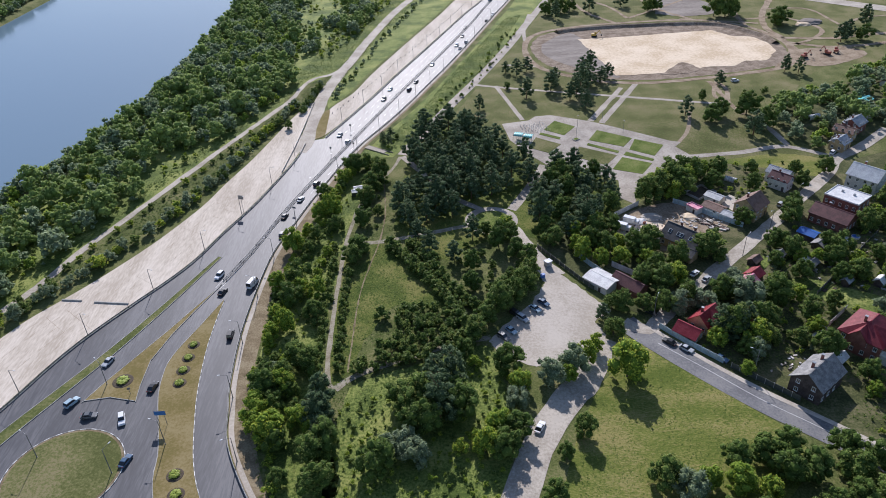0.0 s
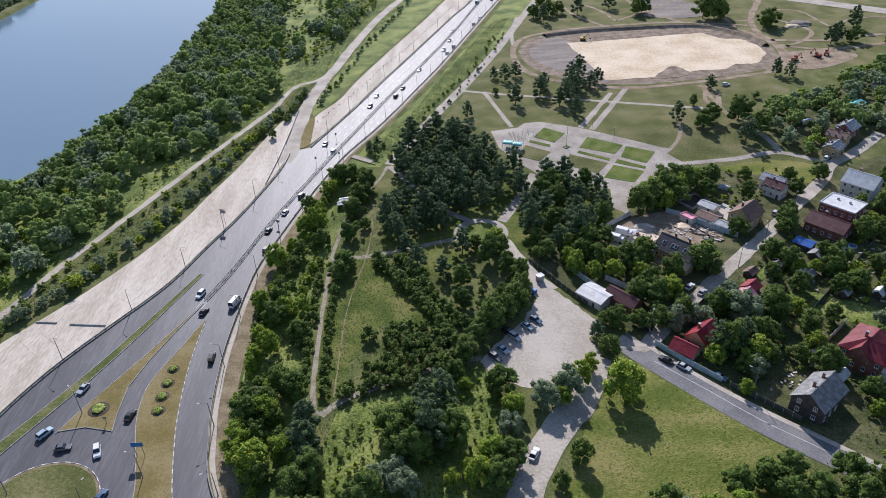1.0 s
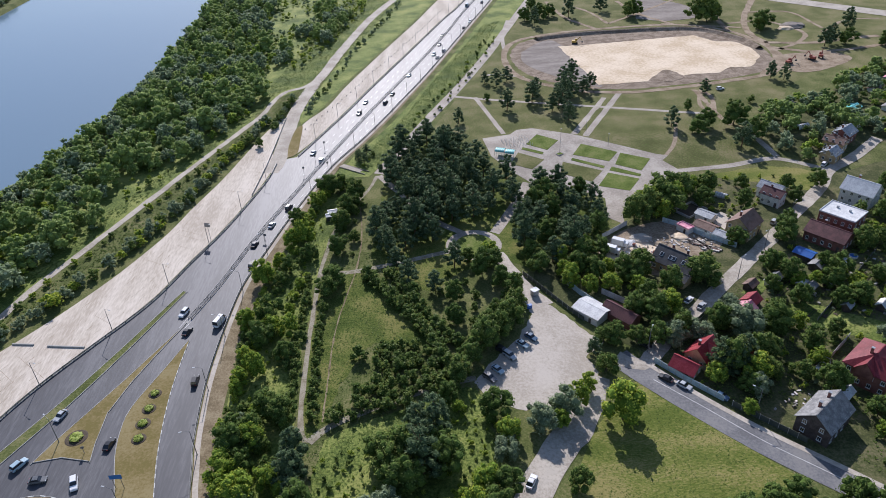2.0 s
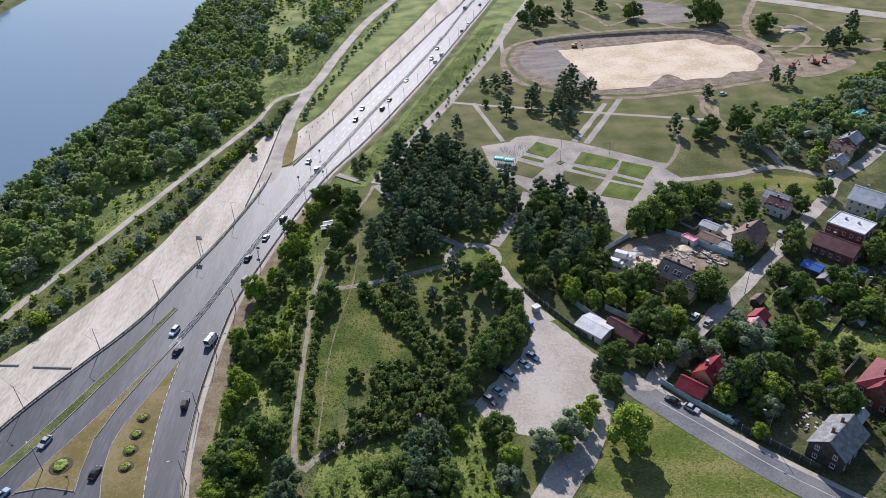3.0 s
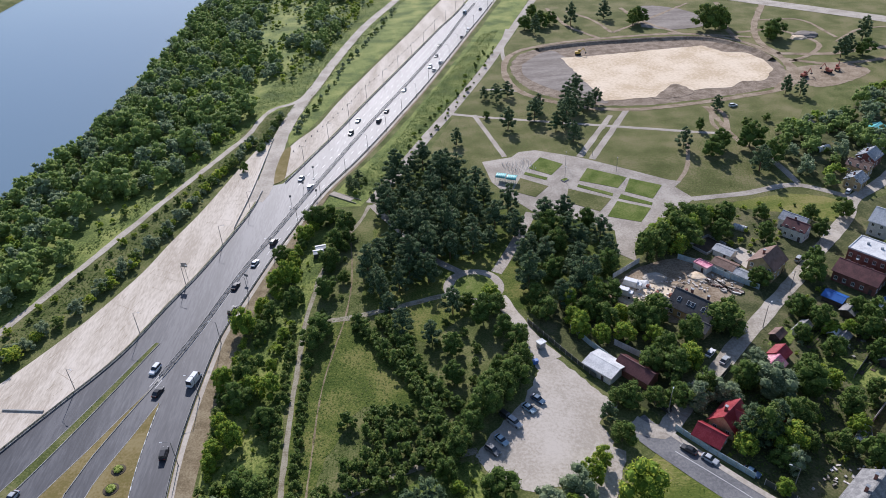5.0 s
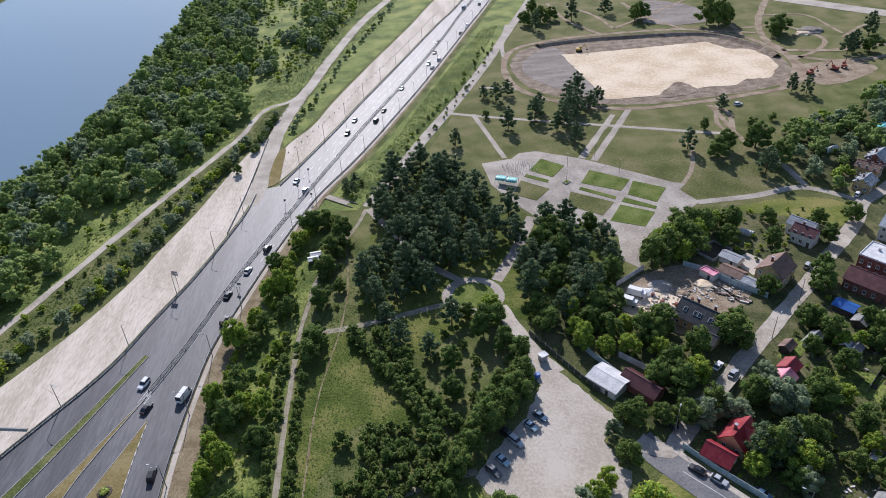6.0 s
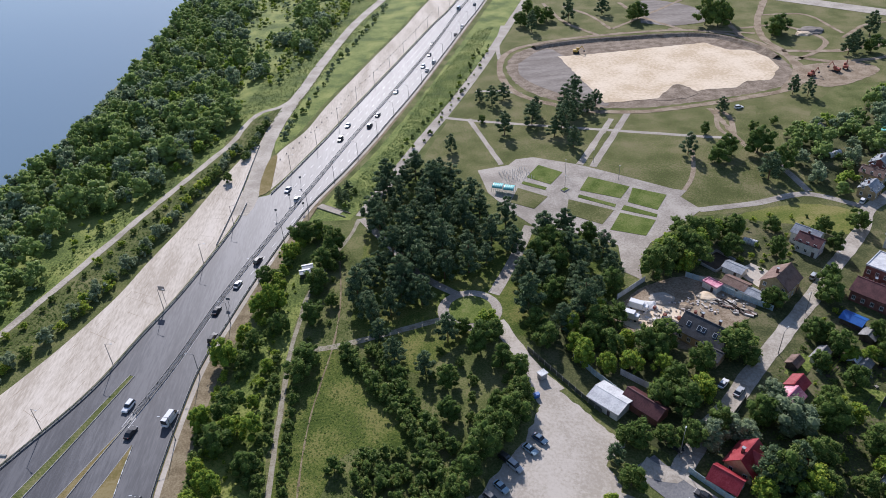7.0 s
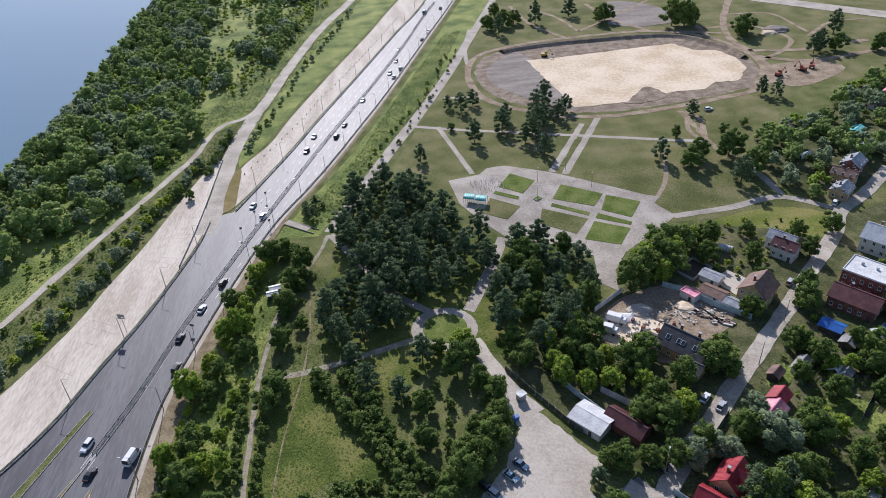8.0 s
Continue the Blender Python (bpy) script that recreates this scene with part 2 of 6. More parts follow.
def curve(points, step=3.0):
    """A smooth line through the points, sampled about every step metres."""
    p = [Vector((*q, 0)) for q in points]
    p = [p[0] * 2 - p[1]] + p + [p[-1] * 2 - p[-2]]
    out = []
    for a, b, c, d in zip(p, p[1:], p[2:], p[3:]):
        n = max(1, int((c - b).length / step))
        for k in range(n):
            t = k / n
            out.append(0.5 * ((2 * b) + (c - a) * t + (2 * a - 5 * b + 4 * c - d) * t * t + (3 * b - a - 3 * c + d) * t ** 3))
    out.append(p[-2])
    return [(v.x, v.y) for v in out]


def offset(line, d):
    """The line moved d metres to its right."""
    out = []
    for k, (x, y) in enumerate(line):
        a, b = line[max(k - 1, 0)], line[min(k + 1, len(line) - 1)]
        dx, dy = b[0] - a[0], b[1] - a[1]
        n = math.hypot(dx, dy) or 1
        out.append((x + dy / n * d, y - dx / n * d))
    return out


def along(line, step, start=0.0):
    """Places and headings every step metres along a line."""
    out, need = [], start
    for (x0, y0), (x1, y1) in zip(line, line[1:]):
        n = math.hypot(x1 - x0, y1 - y0)
        at = need
        while at < n:
            out.append((x0 + (x1 - x0) * at / n, y0 + (y1 - y0) * at / n, math.atan2(y1 - y0, x1 - x0)))
            at += step
        need = at - n
    return out


def resample(line, n):
    total = [0.0]
    for a, b in zip(line, line[1:]):
        total.append(total[-1] + math.hypot(b[0] - a[0], b[1] - a[1]))
    xs, ys = [q[0] for q in line], [q[1] for q in line]
    ds = [total[-1] * k / (n - 1) for k in range(n)]
    return list(zip(np.interp(ds, total, xs).tolist(), np.interp(ds, total, ys).tolist()))


def between(name, left, right, z, material, cols=1, parent=None, label="", n=None, slope=None):
    """A sheet between two lines, laid z above the ground."""
    n = n or max(len(left), len(right))
    a, b = resample(left, n), resample(right, n)
    v, f = [], []
    for p, q in zip(a, b):
        for c in range(cols + 1):
            u = c / cols
            x, y = p[0] + (q[0] - p[0]) * u, p[1] + (q[1] - p[1]) * u
            v.append((x, y, ground_z(x, y) + z + (slope(u) if slope else 0.0)))
    w = cols + 1
    for k in range(n - 1):
        for c in range(cols):
            i = k * w + c
            f.append((i, i + 1, i + w + 1, i + w))
    return obj(name, v, f, material, parent, label)


def ribbon(name, points, width, z, material, step=3.0, ragged=0.0, cols=2, label=""):
    """A path of a width along a smooth line, with worn edges."""
    line = curve(points, step)
    rng = random.Random(len(points) * 7 + int(width * 10))
    l, r = offset(line, -width / 2), offset(line, width / 2)
    if ragged:
        l = [(x + rng.uniform(-ragged, ragged), y + rng.uniform(-ragged, ragged)) for x, y in l]
        r = [(x + rng.uniform(-ragged, ragged), y + rng.uniform(-ragged, ragged)) for x, y in r]
    return between(name, l, r, z, material, cols, label=label, n=len(line))


def polygon(name, points, z, material, rounded=False, height=0.0, label="", parent=None, cut=2.5, ragged=0.0, step=2.0):
    """A flat outline, laid z above the ground and cut so that it follows it; height gives it sides."""
    pts = curve(points + points[:1], step)[:-1] if rounded else list(points)
    if ragged:
        rng = random.Random(int(points[0][0] * 31 + len(points)))
        if not rounded:
            pts = [q for q in resample(list(points) + [points[0]], int(8 * len(points)))[:-1]]
        pts = [(x + rng.uniform(-ragged, ragged), y + rng.uniform(-ragged, ragged)) for x, y in pts]
    bm = bmesh.new()
    bm.faces.new([bm.verts.new((x, y, 0)) for x, y in pts])
    xs, ys = [q[0] for q in pts], [q[1] for q in pts]
    if max(xs) > 20 and min(ys) < 352 and min(xs) < 54 or (max(xs) > 20 and min(ys) < 352 and max(ys) > 288):
        for lo, hi, axis in ((min(xs), max(xs), 0), (min(ys), max(ys), 1)):
            c = lo + cut
            while c < hi:
                co, no = [0, 0, 0], [0, 0, 0]
                co[axis], no[axis] = c, 1
                bmesh.ops.bisect_plane(bm, geom=bm.faces[:] + bm.edges[:] + bm.verts[:], plane_co=co, plane_no=no)
                c += cut
    bmesh.ops.triangulate(bm, faces=bm.faces[:])
    if height:
        r = bmesh.ops.extrude_face_region(bm, geom=bm.faces[:])
        for w in r["geom"]:
            if isinstance(w, bmesh.types.BMVert):
                w.co.z += height
    for w in bm.verts:
        w.co.z += ground_z(w.co.x, w.co.y) + z
    bmesh.ops.recalc_face_normals(bm, faces=bm.faces)
    ob = part(name, bm, material, parent, label)
    if not height:
        me = ob.data
        if me.polygons and me.polygons[0].normal.z < 0:
            me.flip_normals()
    return ob


def setting(ob, label, category="ground"):
    return tagged(ob, label, category, "", "structure")


def inside(x, y, poly):
    hit = False
    for (x0, y0), (x1, y1) in zip(poly, poly[1:] + poly[:1]):
        if (y0 > y) != (y1 > y) and x < (x1 - x0) * (y - y0) / (y1 - y0) + x0:
            hit = not hit
    return hit


# ---- the ground ----
def span(a, b, s):
    return [a + s * k for k in range(int(round((b - a) / s)))]


gx = [-3000, -1500, -800, -500, -420, -380] + span(-368, -340, 4) + span(-340, -270, 14) + span(-270, -160, 3) + span(-160, 16, 8) + span(16, 58, 2) + span(58, 330, 8) + [330, 420, 600, 1200, 3000]
gy = [-3000, -1000, -300, -100, 0] + span(40, 280, 8) + span(280, 360, 2.5) + span(360, 760, 10) + [760, 900, 1300, 2000, 3000]
gv = [(x, y, ground_z(x, y)) for y in gy for x in gx]
gf = [(j * len(gx) + i, j * len(gx) + i + 1, (j + 1) * len(gx) + i + 1, (j + 1) * len(gx) + i) for j in range(len(gy) - 1) for i in range(len(gx) - 1)]
setting(obj("ground", gv, gf, M_GRASS), "rough summer grassland with weeds along the river", "ground")
setting(obj("water", [(-372, -3000, -2.6), (-150, -3000, -2.6), (-150, 3000, -2.6), (-372, 3000, -2.6)], [(0, 1, 2, 3)], M_WATER), "calm grey-blue river reflecting the sky", "river")

# ---- highway ----
RAIL_L = [(-149, 106), (-139, 132), (-129, 156), (-123, 174), (-117, 188), (-107, 206), (-100, 218), (-94, 231), (-88, 250), (-81, 270), (-74, 296), (-69.5, 316), (-68, 331)]
RAIL_L2 = [(-60, 335), (-53, 353), (-41, 385), (-35, 402), (-27, 426), (-6, 485), (25, 573), (40, 612), (75, 720)]
RAIL_R = [(-36, 100), (-47, 113), (-54, 123), (-62, 139), (-65, 153), (-66.5, 161), (-68, 178), (-68.4, 191), (-68, 208), (-67, 226), (-65.5, 237), (-62, 252), (-56.5, 275), (-48.5, 304), (-41, 327), (-28, 356), (-16, 386), (-9, 405), (8, 451), (31, 519), (48, 570), (61, 608), (96, 716)]
MEDIAN = [(-81.5, 212), (-74.5, 234), (-68.5, 258), (-63.5, 276), (-56, 300), (-48, 325), (-39, 352), (-29, 382), (-20, 408), (2, 469), (25, 537), (47, 609), (84, 718)]
road_left = curve(RAIL_L, 4) + curve([(-64, 336), (-60, 337)] + RAIL_L2[1:], 4)
setting(between("road", road_left, curve(RAIL_R, 4), 0.05, M_ASPHALT, 6, n=150), "wide dark asphalt highway with faded lane marks", "road")
setting(polygon("road_apron", [(-150, 98), (-60, 98), (-36, 100), (-47, 113), (-58, 131), (-80, 150), (-125, 160), (-140, 130)], 0.03, M_ASPHALT), "dark asphalt of the roundabout", "road")

# Ramp to the riverside and the worn riverside track.
RAMP = [(-70, 322), (-68, 333), (-67.5, 356), (-67.5, 389), (-65, 415), (-61, 439), (-55, 468), (-49, 503), (-31, 587), (-6, 668), (20, 760)]
setting(ribbon("ramp", RAMP[:6], 7.5, 0.07, M_OLDROAD, ragged=0.25), "worn grey asphalt ramp down to the riverside", "road")
setting(ribbon("riverside_road", RAMP[4:], 6.5, 0.085, M_OLDROAD, ragged=0.3), "pale worn riverside road", "road")
RPATH = [(-170, 160), (-153, 202), (-147, 217), (-141, 240), (-135, 256), (-124, 287), (-108, 332), (-92, 375), (-85, 394), (-81, 418), (-76, 430), (-67, 436), (-61, 446)]
setting(ribbon("riverside_path", RPATH, 3.0, 0.1, M_OLDROAD, ragged=0.3), "narrow pale riverside track", "path")

# Lush ground by the riverside and below the highway.
setting(polygon("river_meadow", [(-176, 150), (-158, 190), (-142, 238), (-125, 286), (-109, 331), (-93, 374), (-83, 412), (-66, 440), (-54, 490), (-34, 587), (-8, 668), (20, 752), (-140, 752), (-150, 560), (-150, 440), (-156, 372), (-172, 300), (-205, 220)], 0.03, M_LUSH, rounded=True, ragged=0.8), "lush tall grass under the river woods", "meadow")
setting(polygon("riverside_strip", [(-62, 378), (-52, 404), (-43, 437), (-23, 498), (2, 572), (15, 615), (48, 716), (20, 740), (0, 676), (-27, 590), (-45, 505), (-51, 468), (-57, 439), (-61, 415), (-64, 390)], 0.035, M_LUSH, ragged=0.4), "lush grass strip beside the riverside road", "verge")
setting(polygon("highway_slope", [(-42, 312), (-33, 332), (-20, 360), (-8, 390), (-1, 408), (15, 452), (38, 520), (55, 571), (68, 611), (98, 700), (116, 690), (92, 613), (65, 537), (44, 478), (21, 420), (3, 378), (-10, 346), (-24, 312)], 0.035, M_LUSH, ragged=0.5), "weedy green slope below the highway", "verge")

# Concrete slab slopes.
CONC_L = [(-174, 132), (-146, 188), (-142, 197), (-136, 206), (-130, 215), (-124, 225), (-117, 238), (-111, 251), (-103, 272), (-98, 292), (-92, 313), (-88, 330), (-81, 362), (-74, 388)]
CONC_R = offset(curve(RAIL_L, 4), -1.2)[:-1] + [(-72, 345), (-71.5, 388)]
setting(between("slab_slope_south", curve(CONC_L, 4), CONC_R, 0.04, M_CONC, 6, n=90), "weathered sand-coloured concrete slab slope", "slope")
CONC2_L = [(-65, 352), (-61, 378), (-50, 402), (-41, 435), (-21, 497), (4, 571), (17, 614), (50, 716)]
setting(between("slab_slope_north", curve(CONC2_L, 4), offset(curve([(-60, 338)] + RAIL_L2[1:], 4), -1.5), 0.04, M_CONC, 5, n=90), "weathered concrete slab slope beside the highway", "slope")
setting(polygon("ramp_island", [(-64, 337), (-65, 352), (-64, 371), (-61, 376), (-60, 356), (-60, 341)], 0.09, M_ISLAND, rounded=True, height=0.1), "dry grass island beside the ramp", "verge")

# Verge on the park side of the highway.
VERGE = [(-32, 100), (-40, 111), (-49, 123), (-54, 137), (-59, 153), (-61, 169), (-61.5, 194), (-61, 213), (-59, 235), (-55, 254), (-50, 276), (-43, 305), (-37, 328), (-24.5, 356), (-12.5, 386), (-5.5, 405), (11, 451), (34, 519), (51, 570), (64, 610)]
setting(between("verge", offset(curve(RAIL_R, 4), 0.3)[:150], curve(VERGE, 4), 0.04, M_DRY, 4, n=120), "dry brown mown verge", "verge")
setting(between("rail_apron", offset(curve(RAIL_R, 4), 0.5), offset(curve(RAIL_R, 4), 1.9), 0.06, M_LOT, 1, n=150), "pale gravel strip behind the guard rail", "verge")


def kerb_line(name, line, label, white=True, height=0.18, closed=False):
    """Kerb stones along a line, painted in turn white and black."""
    root = tagged(new(name), label, "kerb", "", "structure")
    pts = line + line[:1] if closed else line
    for k, m in enumerate((M_KERBW if white else M_KERB, M_DARKKERB if white else M_KERB)):
        v, f = [], []
        for j, (x, y, a) in enumerate(along(pts, 1.5)):
            if j % 2 != k:
                continue
            c, s = math.cos(a), math.sin(a)
            b = len(v)
            z0 = ground_z(x, y)
            for dx, dy, dz in ((-.74, -.12, 0), (.74, -.12, 0), (.74, .12, 0), (-.74, .12, 0), (-.72, -.1, 1), (.72, -.1, 1), (.72, .1, 1), (-.72, .1, 1)):
                v.append((x + dx * c - dy * s, y + dx * s + dy * c, z0 + 0.03 + dz * (height + 0.05)))
            f += [(b + 4, b + 5, b + 6, b + 7), (b, b + 1, b + 5, b + 4), (b + 1, b + 2, b + 6, b + 5), (b + 2, b + 3, b + 7, b + 6), (b + 3, b, b + 4, b + 7)]
        if v:
            ob = obj("kerb_stones", v, f, m, root)
            ob["kind"] = "stuff"
    return root


# Islands of the junction.
GREEN = [(-146, 98), (-124, 145), (-116, 161), (-107, 179), (-98, 200), (-86, 231)]
gl = curve(GREEN, 3)
gw = [2.7 * (1 - 0.75 * k / (len(gl) - 1)) for k in range(len(gl))]
setting(between("median_strip", [offset(gl, -w)[k] for k, w in enumerate(gw)], [offset(gl, w)[k] for k, w in enumerate(gw)], 0.2, M_GRASS, 2, n=len(gl)), "green grass median strip with concrete kerbs", "verge")
for side in (-1, 1):
    kerb_line("median_kerb", [offset(gl, side * (w + 0.1))[k] for k, w in enumerate(gw)], "grey concrete kerb along the grass median", white=False)
ISA = [(-107, 158), (-104, 165), (-98.5, 176), (-92.5, 188), (-87.5, 199), (-81, 213), (-86.5, 198), (-90.5, 186), (-93.3, 174), (-92.8, 163), (-92, 157), (-100, 159)]
setting(polygon("traffic_island_west", ISA, 0.05, M_ISLAND, height=0.16), "dry grass traffic island with kerbs", "traffic island")
kerb_line("island_kerb_west", ISA, "pale kerb of the small traffic island", white=False, closed=True)
ISB_L = [(-72, 112), (-78, 128), (-79.5, 137), (-82.5, 147), (-86, 158), (-87.5, 167), (-87.2, 176), (-82, 192), (-78.2, 204)]
ISB_R = [(-58, 112), (-65, 123), (-69.5, 134), (-73, 148), (-75.5, 161), (-77.5, 179), (-78, 195), (-77.8, 204)]
il, ir = curve(ISB_L, 3), curve(ISB_R, 3)
setting(polygon("traffic_island_east", il + ir[::-1][1:], 0.05, M_ISLAND, height=0.16), "long dry grass traffic island with flower beds", "traffic island")
kerb_line("island_kerb_inner", il, "pale kerb of the long traffic island", white=False)
kerb_line("island_kerb_outer", ir, "black and white kerb of the long traffic island")
DISC = (-102.0, 132.3, 14.0)
circle = lambda cx, cy, r, n=48: [(cx + r * math.cos(6.28318 * k / n), cy + r * math.sin(6.28318 * k / n)) for k in range(n)]
setting(polygon("roundabout_island", circle(*DISC), 0.05, M_LAWN, height=0.2), "round grass island of the roundabout", "traffic island")
setting(polygon("roundabout_border", circle(DISC[0], DISC[1], 14.6), 0.05, M_DRY, height=0.15), "dry border of the round island", "traffic island")
kerb_line("roundabout_kerb", circle(DISC[0], DISC[1], 14.8), "painted kerb of the roundabout island", closed=True)

# ---- park ----
FLAT = 0.06
setting(polygon("park_lawn", [(8, 366), (24, 410), (52, 482), (75, 545), (150, 560), (235, 510), (236, 420), (205, 392), (170, 340), (180, 300), (113, 300), (60, 300), (34, 322), (20, 345)], 0.03, M_LAWN), "mown park lawn, partly dry", "lawn")
setting(polygon("dry_common", [(74, 542), (96, 613), (126, 700), (140, 760), (440, 760), (440, 430), (340, 424), (300, 430), (250, 412), (236, 420), (236, 512), (150, 562)], 0.025, M_LAWN, ragged=0.5), "dry olive common beyond the sports field", "ground")
setting(ribbon("park_promenade", [(-20, 314), (-7, 346), (6, 378), (24, 420), (47, 478), (68, 537), (95, 613), (125, 700)], 5.5, FLAT, M_PLAZA, ragged=0.15), "broad pale asphalt park path", "path")
for k, (pts, w) in enumerate([([(21, 406), (40, 398), (94, 379), (137, 364), (151, 360)], 2.6), ([(32, 403), (41, 350)], 2.4), ([(102, 391), (75, 345)], 3.2), ([(113, 399), (80, 342)], 3.2), ([(64, 432), (52, 438), (40, 440)], 2.5), ([(113, 304), (129, 305), (139, 306), (154, 309.5), (163, 308), (177, 297)], 3.2), ([(159, 332), (160, 322), (161, 311)], 3.0), ([(151, 360), (158, 382), (157, 394)], 2.5), ([(157, 395), (148, 372), (152, 358)], 2.2), ([(112, 318), (120, 330), (128, 352)], 1.8), ([(60, 490), (63, 520), (72, 560)], 2.5), ([(45, 301), (34, 275), (25, 257)], 4.0), ([(13, 258), (2, 270), (-6, 285), (-20, 312)], 3.0)]):
    setting(ribbon("park_path", pts, w, FLAT + 0.02 + 0.002 * k, M_PLAZA if k not in (7, 8, 9) else M_DIRT, ragged=0.15), "pale paved park path" if k not in (7, 8, 9) else "trodden dirt path", "path")
PLAZA = [(30, 346), (44, 349), (48, 354), (56, 355), (74, 345), (108, 320), (113, 318), (109, 314), (114, 304), (105, 297), (87, 284), (80, 274), (77, 262), (72, 268), (75, 284), (66, 292), (55, 298), (48, 299), (38, 313), (32, 326)]
setting(polygon("plaza", PLAZA, FLAT + 0.05, M_PLAZA), "cracked pale asphalt park square", "plaza")
for q in ([(57, 347), (66, 339), (59, 330), (50, 337)], [(48, 334), (57, 328), (56, 326), (47, 332)], [(45, 329), (56, 321), (49, 313), (40, 318)], [(76, 334), (91, 324), (85, 316), (70, 324)], [(69, 321), (82, 312), (81, 310), (68, 319)], [(64, 318), (80, 308), (73, 299), (61, 308)], [(92, 323), (104, 316), (97, 306), (87, 313)], [(85, 311), (96, 303), (95, 301), (83, 308)], [(82, 306), (94, 299), (87, 289), (75, 295)]):
    setting(polygon("lawn_bed", q, FLAT + 0.05, M_LAWN if q[0] in ((64, 318), (45, 329)) else M_BEDGRASS, height=0.1), "grass bed set in the park square", "lawn")
for q in ([(103.7, 391.7), (106, 390.5), (100, 380), (97.8, 381.2)], [(93.7, 374.6), (96, 373.4), (90.2, 363), (87.8, 364.2)], [(85, 358.8), (87.2, 357.6), (82.2, 349), (80, 350.2)]):
    setting(polygon("lawn_bed", q, FLAT + 0.04, M_LAWN, height=0.05), "grass strip between twin park paths", "lawn")

# Sports field under construction.
setting(polygon("field_earthworks", [(100, 405), (75, 424), (64, 446), (62, 475), (72, 500), (92, 512), (130, 518), (186, 517), (214, 496), (221, 462), (217, 438), (203, 419), (174, 409), (126, 402)], 0.05, M_DIRTDARK, rounded=True, ragged=0.6), "dug dark earth round the sports field", "earthworks")
setting(polygon("gravel_bend", [(70, 480), (88, 502), (98, 492), (106, 412), (92, 420), (76, 440), (68, 460)], 0.12, M_GRAVEL, rounded=True), "grey gravelled bend of the running track", "track")
setting(polygon("sand_field", [(96, 488), (120, 489), (190, 496), (198, 480), (210, 478), (215, 462), (213, 446), (200, 427), (186, 428), (178, 420), (162, 420), (133, 412), (104, 411), (101, 440)], 0.18, M_SAND, ragged=0.5), "raked pale sand bed of the sports field", "sand")
setting(ribbon("ring_track", [(98, 400), (80, 412), (62, 432), (57, 465), (66, 500), (90, 516), (129, 524), (186, 524), (216, 502), (226, 462), (222, 436), (206, 415), (174, 405), (126, 397), (98, 400)], 4.0, 0.14, M_DIRT, ragged=0.4), "dirt track round the sports field", "track")
berm_line = curve([(84, 506), (100, 511), (130, 514), (186, 512.5), (206, 500), (217, 478), (219, 460)], 3)
berm_rng = random.Random(3)
bl = [(x + berm_rng.uniform(-.5, .5), y + berm_rng.uniform(-.5, .5)) for x, y in offset(berm_line, -3.2)]
br = [(x + berm_rng.uniform(-.6, .6), y + berm_rng.uniform(-.6, .6)) for x, y in offset(berm_line, 3.4)]
setting(between("earth_bank", bl, br, 0.1, M_DIRTDARK, 6, n=len(bl), slope=lambda u: 1.9 * math.sin(math.pi * u) ** 1.5), "raw brown earth bank behind the sand field", "earthworks")
setting(polygon("works_yard", [(214, 420), (228, 412), (262, 430), (258, 446), (236, 447), (222, 442)], 0.13, M_DIRT, rounded=True, ragged=0.5), "bare dirt yard with excavators", "ground")
for pts, w in (([(226, 462), (250, 448), (285, 452), (330, 468)], 4), ([(228, 455), (250, 470), (262, 490), (250, 520), (222, 520)], 3), ([(216, 502), (222, 540), (235, 570), (240, 600)], 4), ([(186, 524), (170, 560), (165, 600)], 3), ([(130, 524), (115, 560), (110, 610)], 3)):
    setting(ribbon("dirt_track", pts, w, 0.16, M_DIRT, ragged=0.4), "dusty dirt track across dry grass", "track")
for pts, w in (([(273.0, 591.0), (242.0, 536.0), (228.0, 498.0), (228.0, 472.0)], 4.5), ([(228.0, 472.0), (256.0, 466.0), (280.0, 470.0), (304.0, 473.0)], 4.5), ([(228.0, 472.0), (220.0, 439.0), (200.0, 413.0)], 4), ([(227.0, 508.0), (206.0, 517.0), (178.0, 528.0)], 3.5), ([(249.0, 546.0), (277.0, 540.0), (279.0, 497.0)], 2.5), ([(123.0, 599.0), (136.0, 571.0), (142.0, 536.0)], 2.5), ([(142.0, 536.0), (174.0, 563.0), (219.0, 603.0)], 2.5), ([(153.0, 395.0), (153.0, 382.0), (152.0, 360.0), (153.0, 345.0)], 2.6), ([(274.0, 488.0), (304.0, 512.0), (328.0, 512.0)], 2.5)):
    setting(ribbon("dirt_track", pts, w, 0.17, M_DIRT, ragged=0.5), "dusty dirt track across dry grass", "track")
setting(polygon("dug_notch", [(130.0, 410.0), (144.0, 426.0), (150.0, 430.0), (155.0, 417.0), (148.0, 411.0), (136.0, 409.0)], 0.2, M_DIRTDARK, rounded=True, ragged=0.5), "dug earth at the edge of the sand bed", "earthworks")
setting(ribbon("far_road", [(180, 690), (292, 573), (330, 533), (420, 440)], 16, 0.2, M_OLDROAD), "pale distant road and parking", "road")
setting(polygon("gravel_patch", [(165, 545), (185, 535), (215, 545), (208, 585), (180, 600)], 0.15, M_GRAVEL, rounded=True, ragged=0.6), "grey gravel clearing", "ground")

# ---- meadow, lot, streets ----
setting(polygon("meadow", [(-39, 230), (-27, 236), (-14, 221), (-2, 200), (-6, 194), (-20, 196), (-30, 176), (-33, 164), (-39, 166)], 0.04, M_MEADOW, rounded=True, ragged=0.5), "tall meadow grass with dry patches", "meadow")
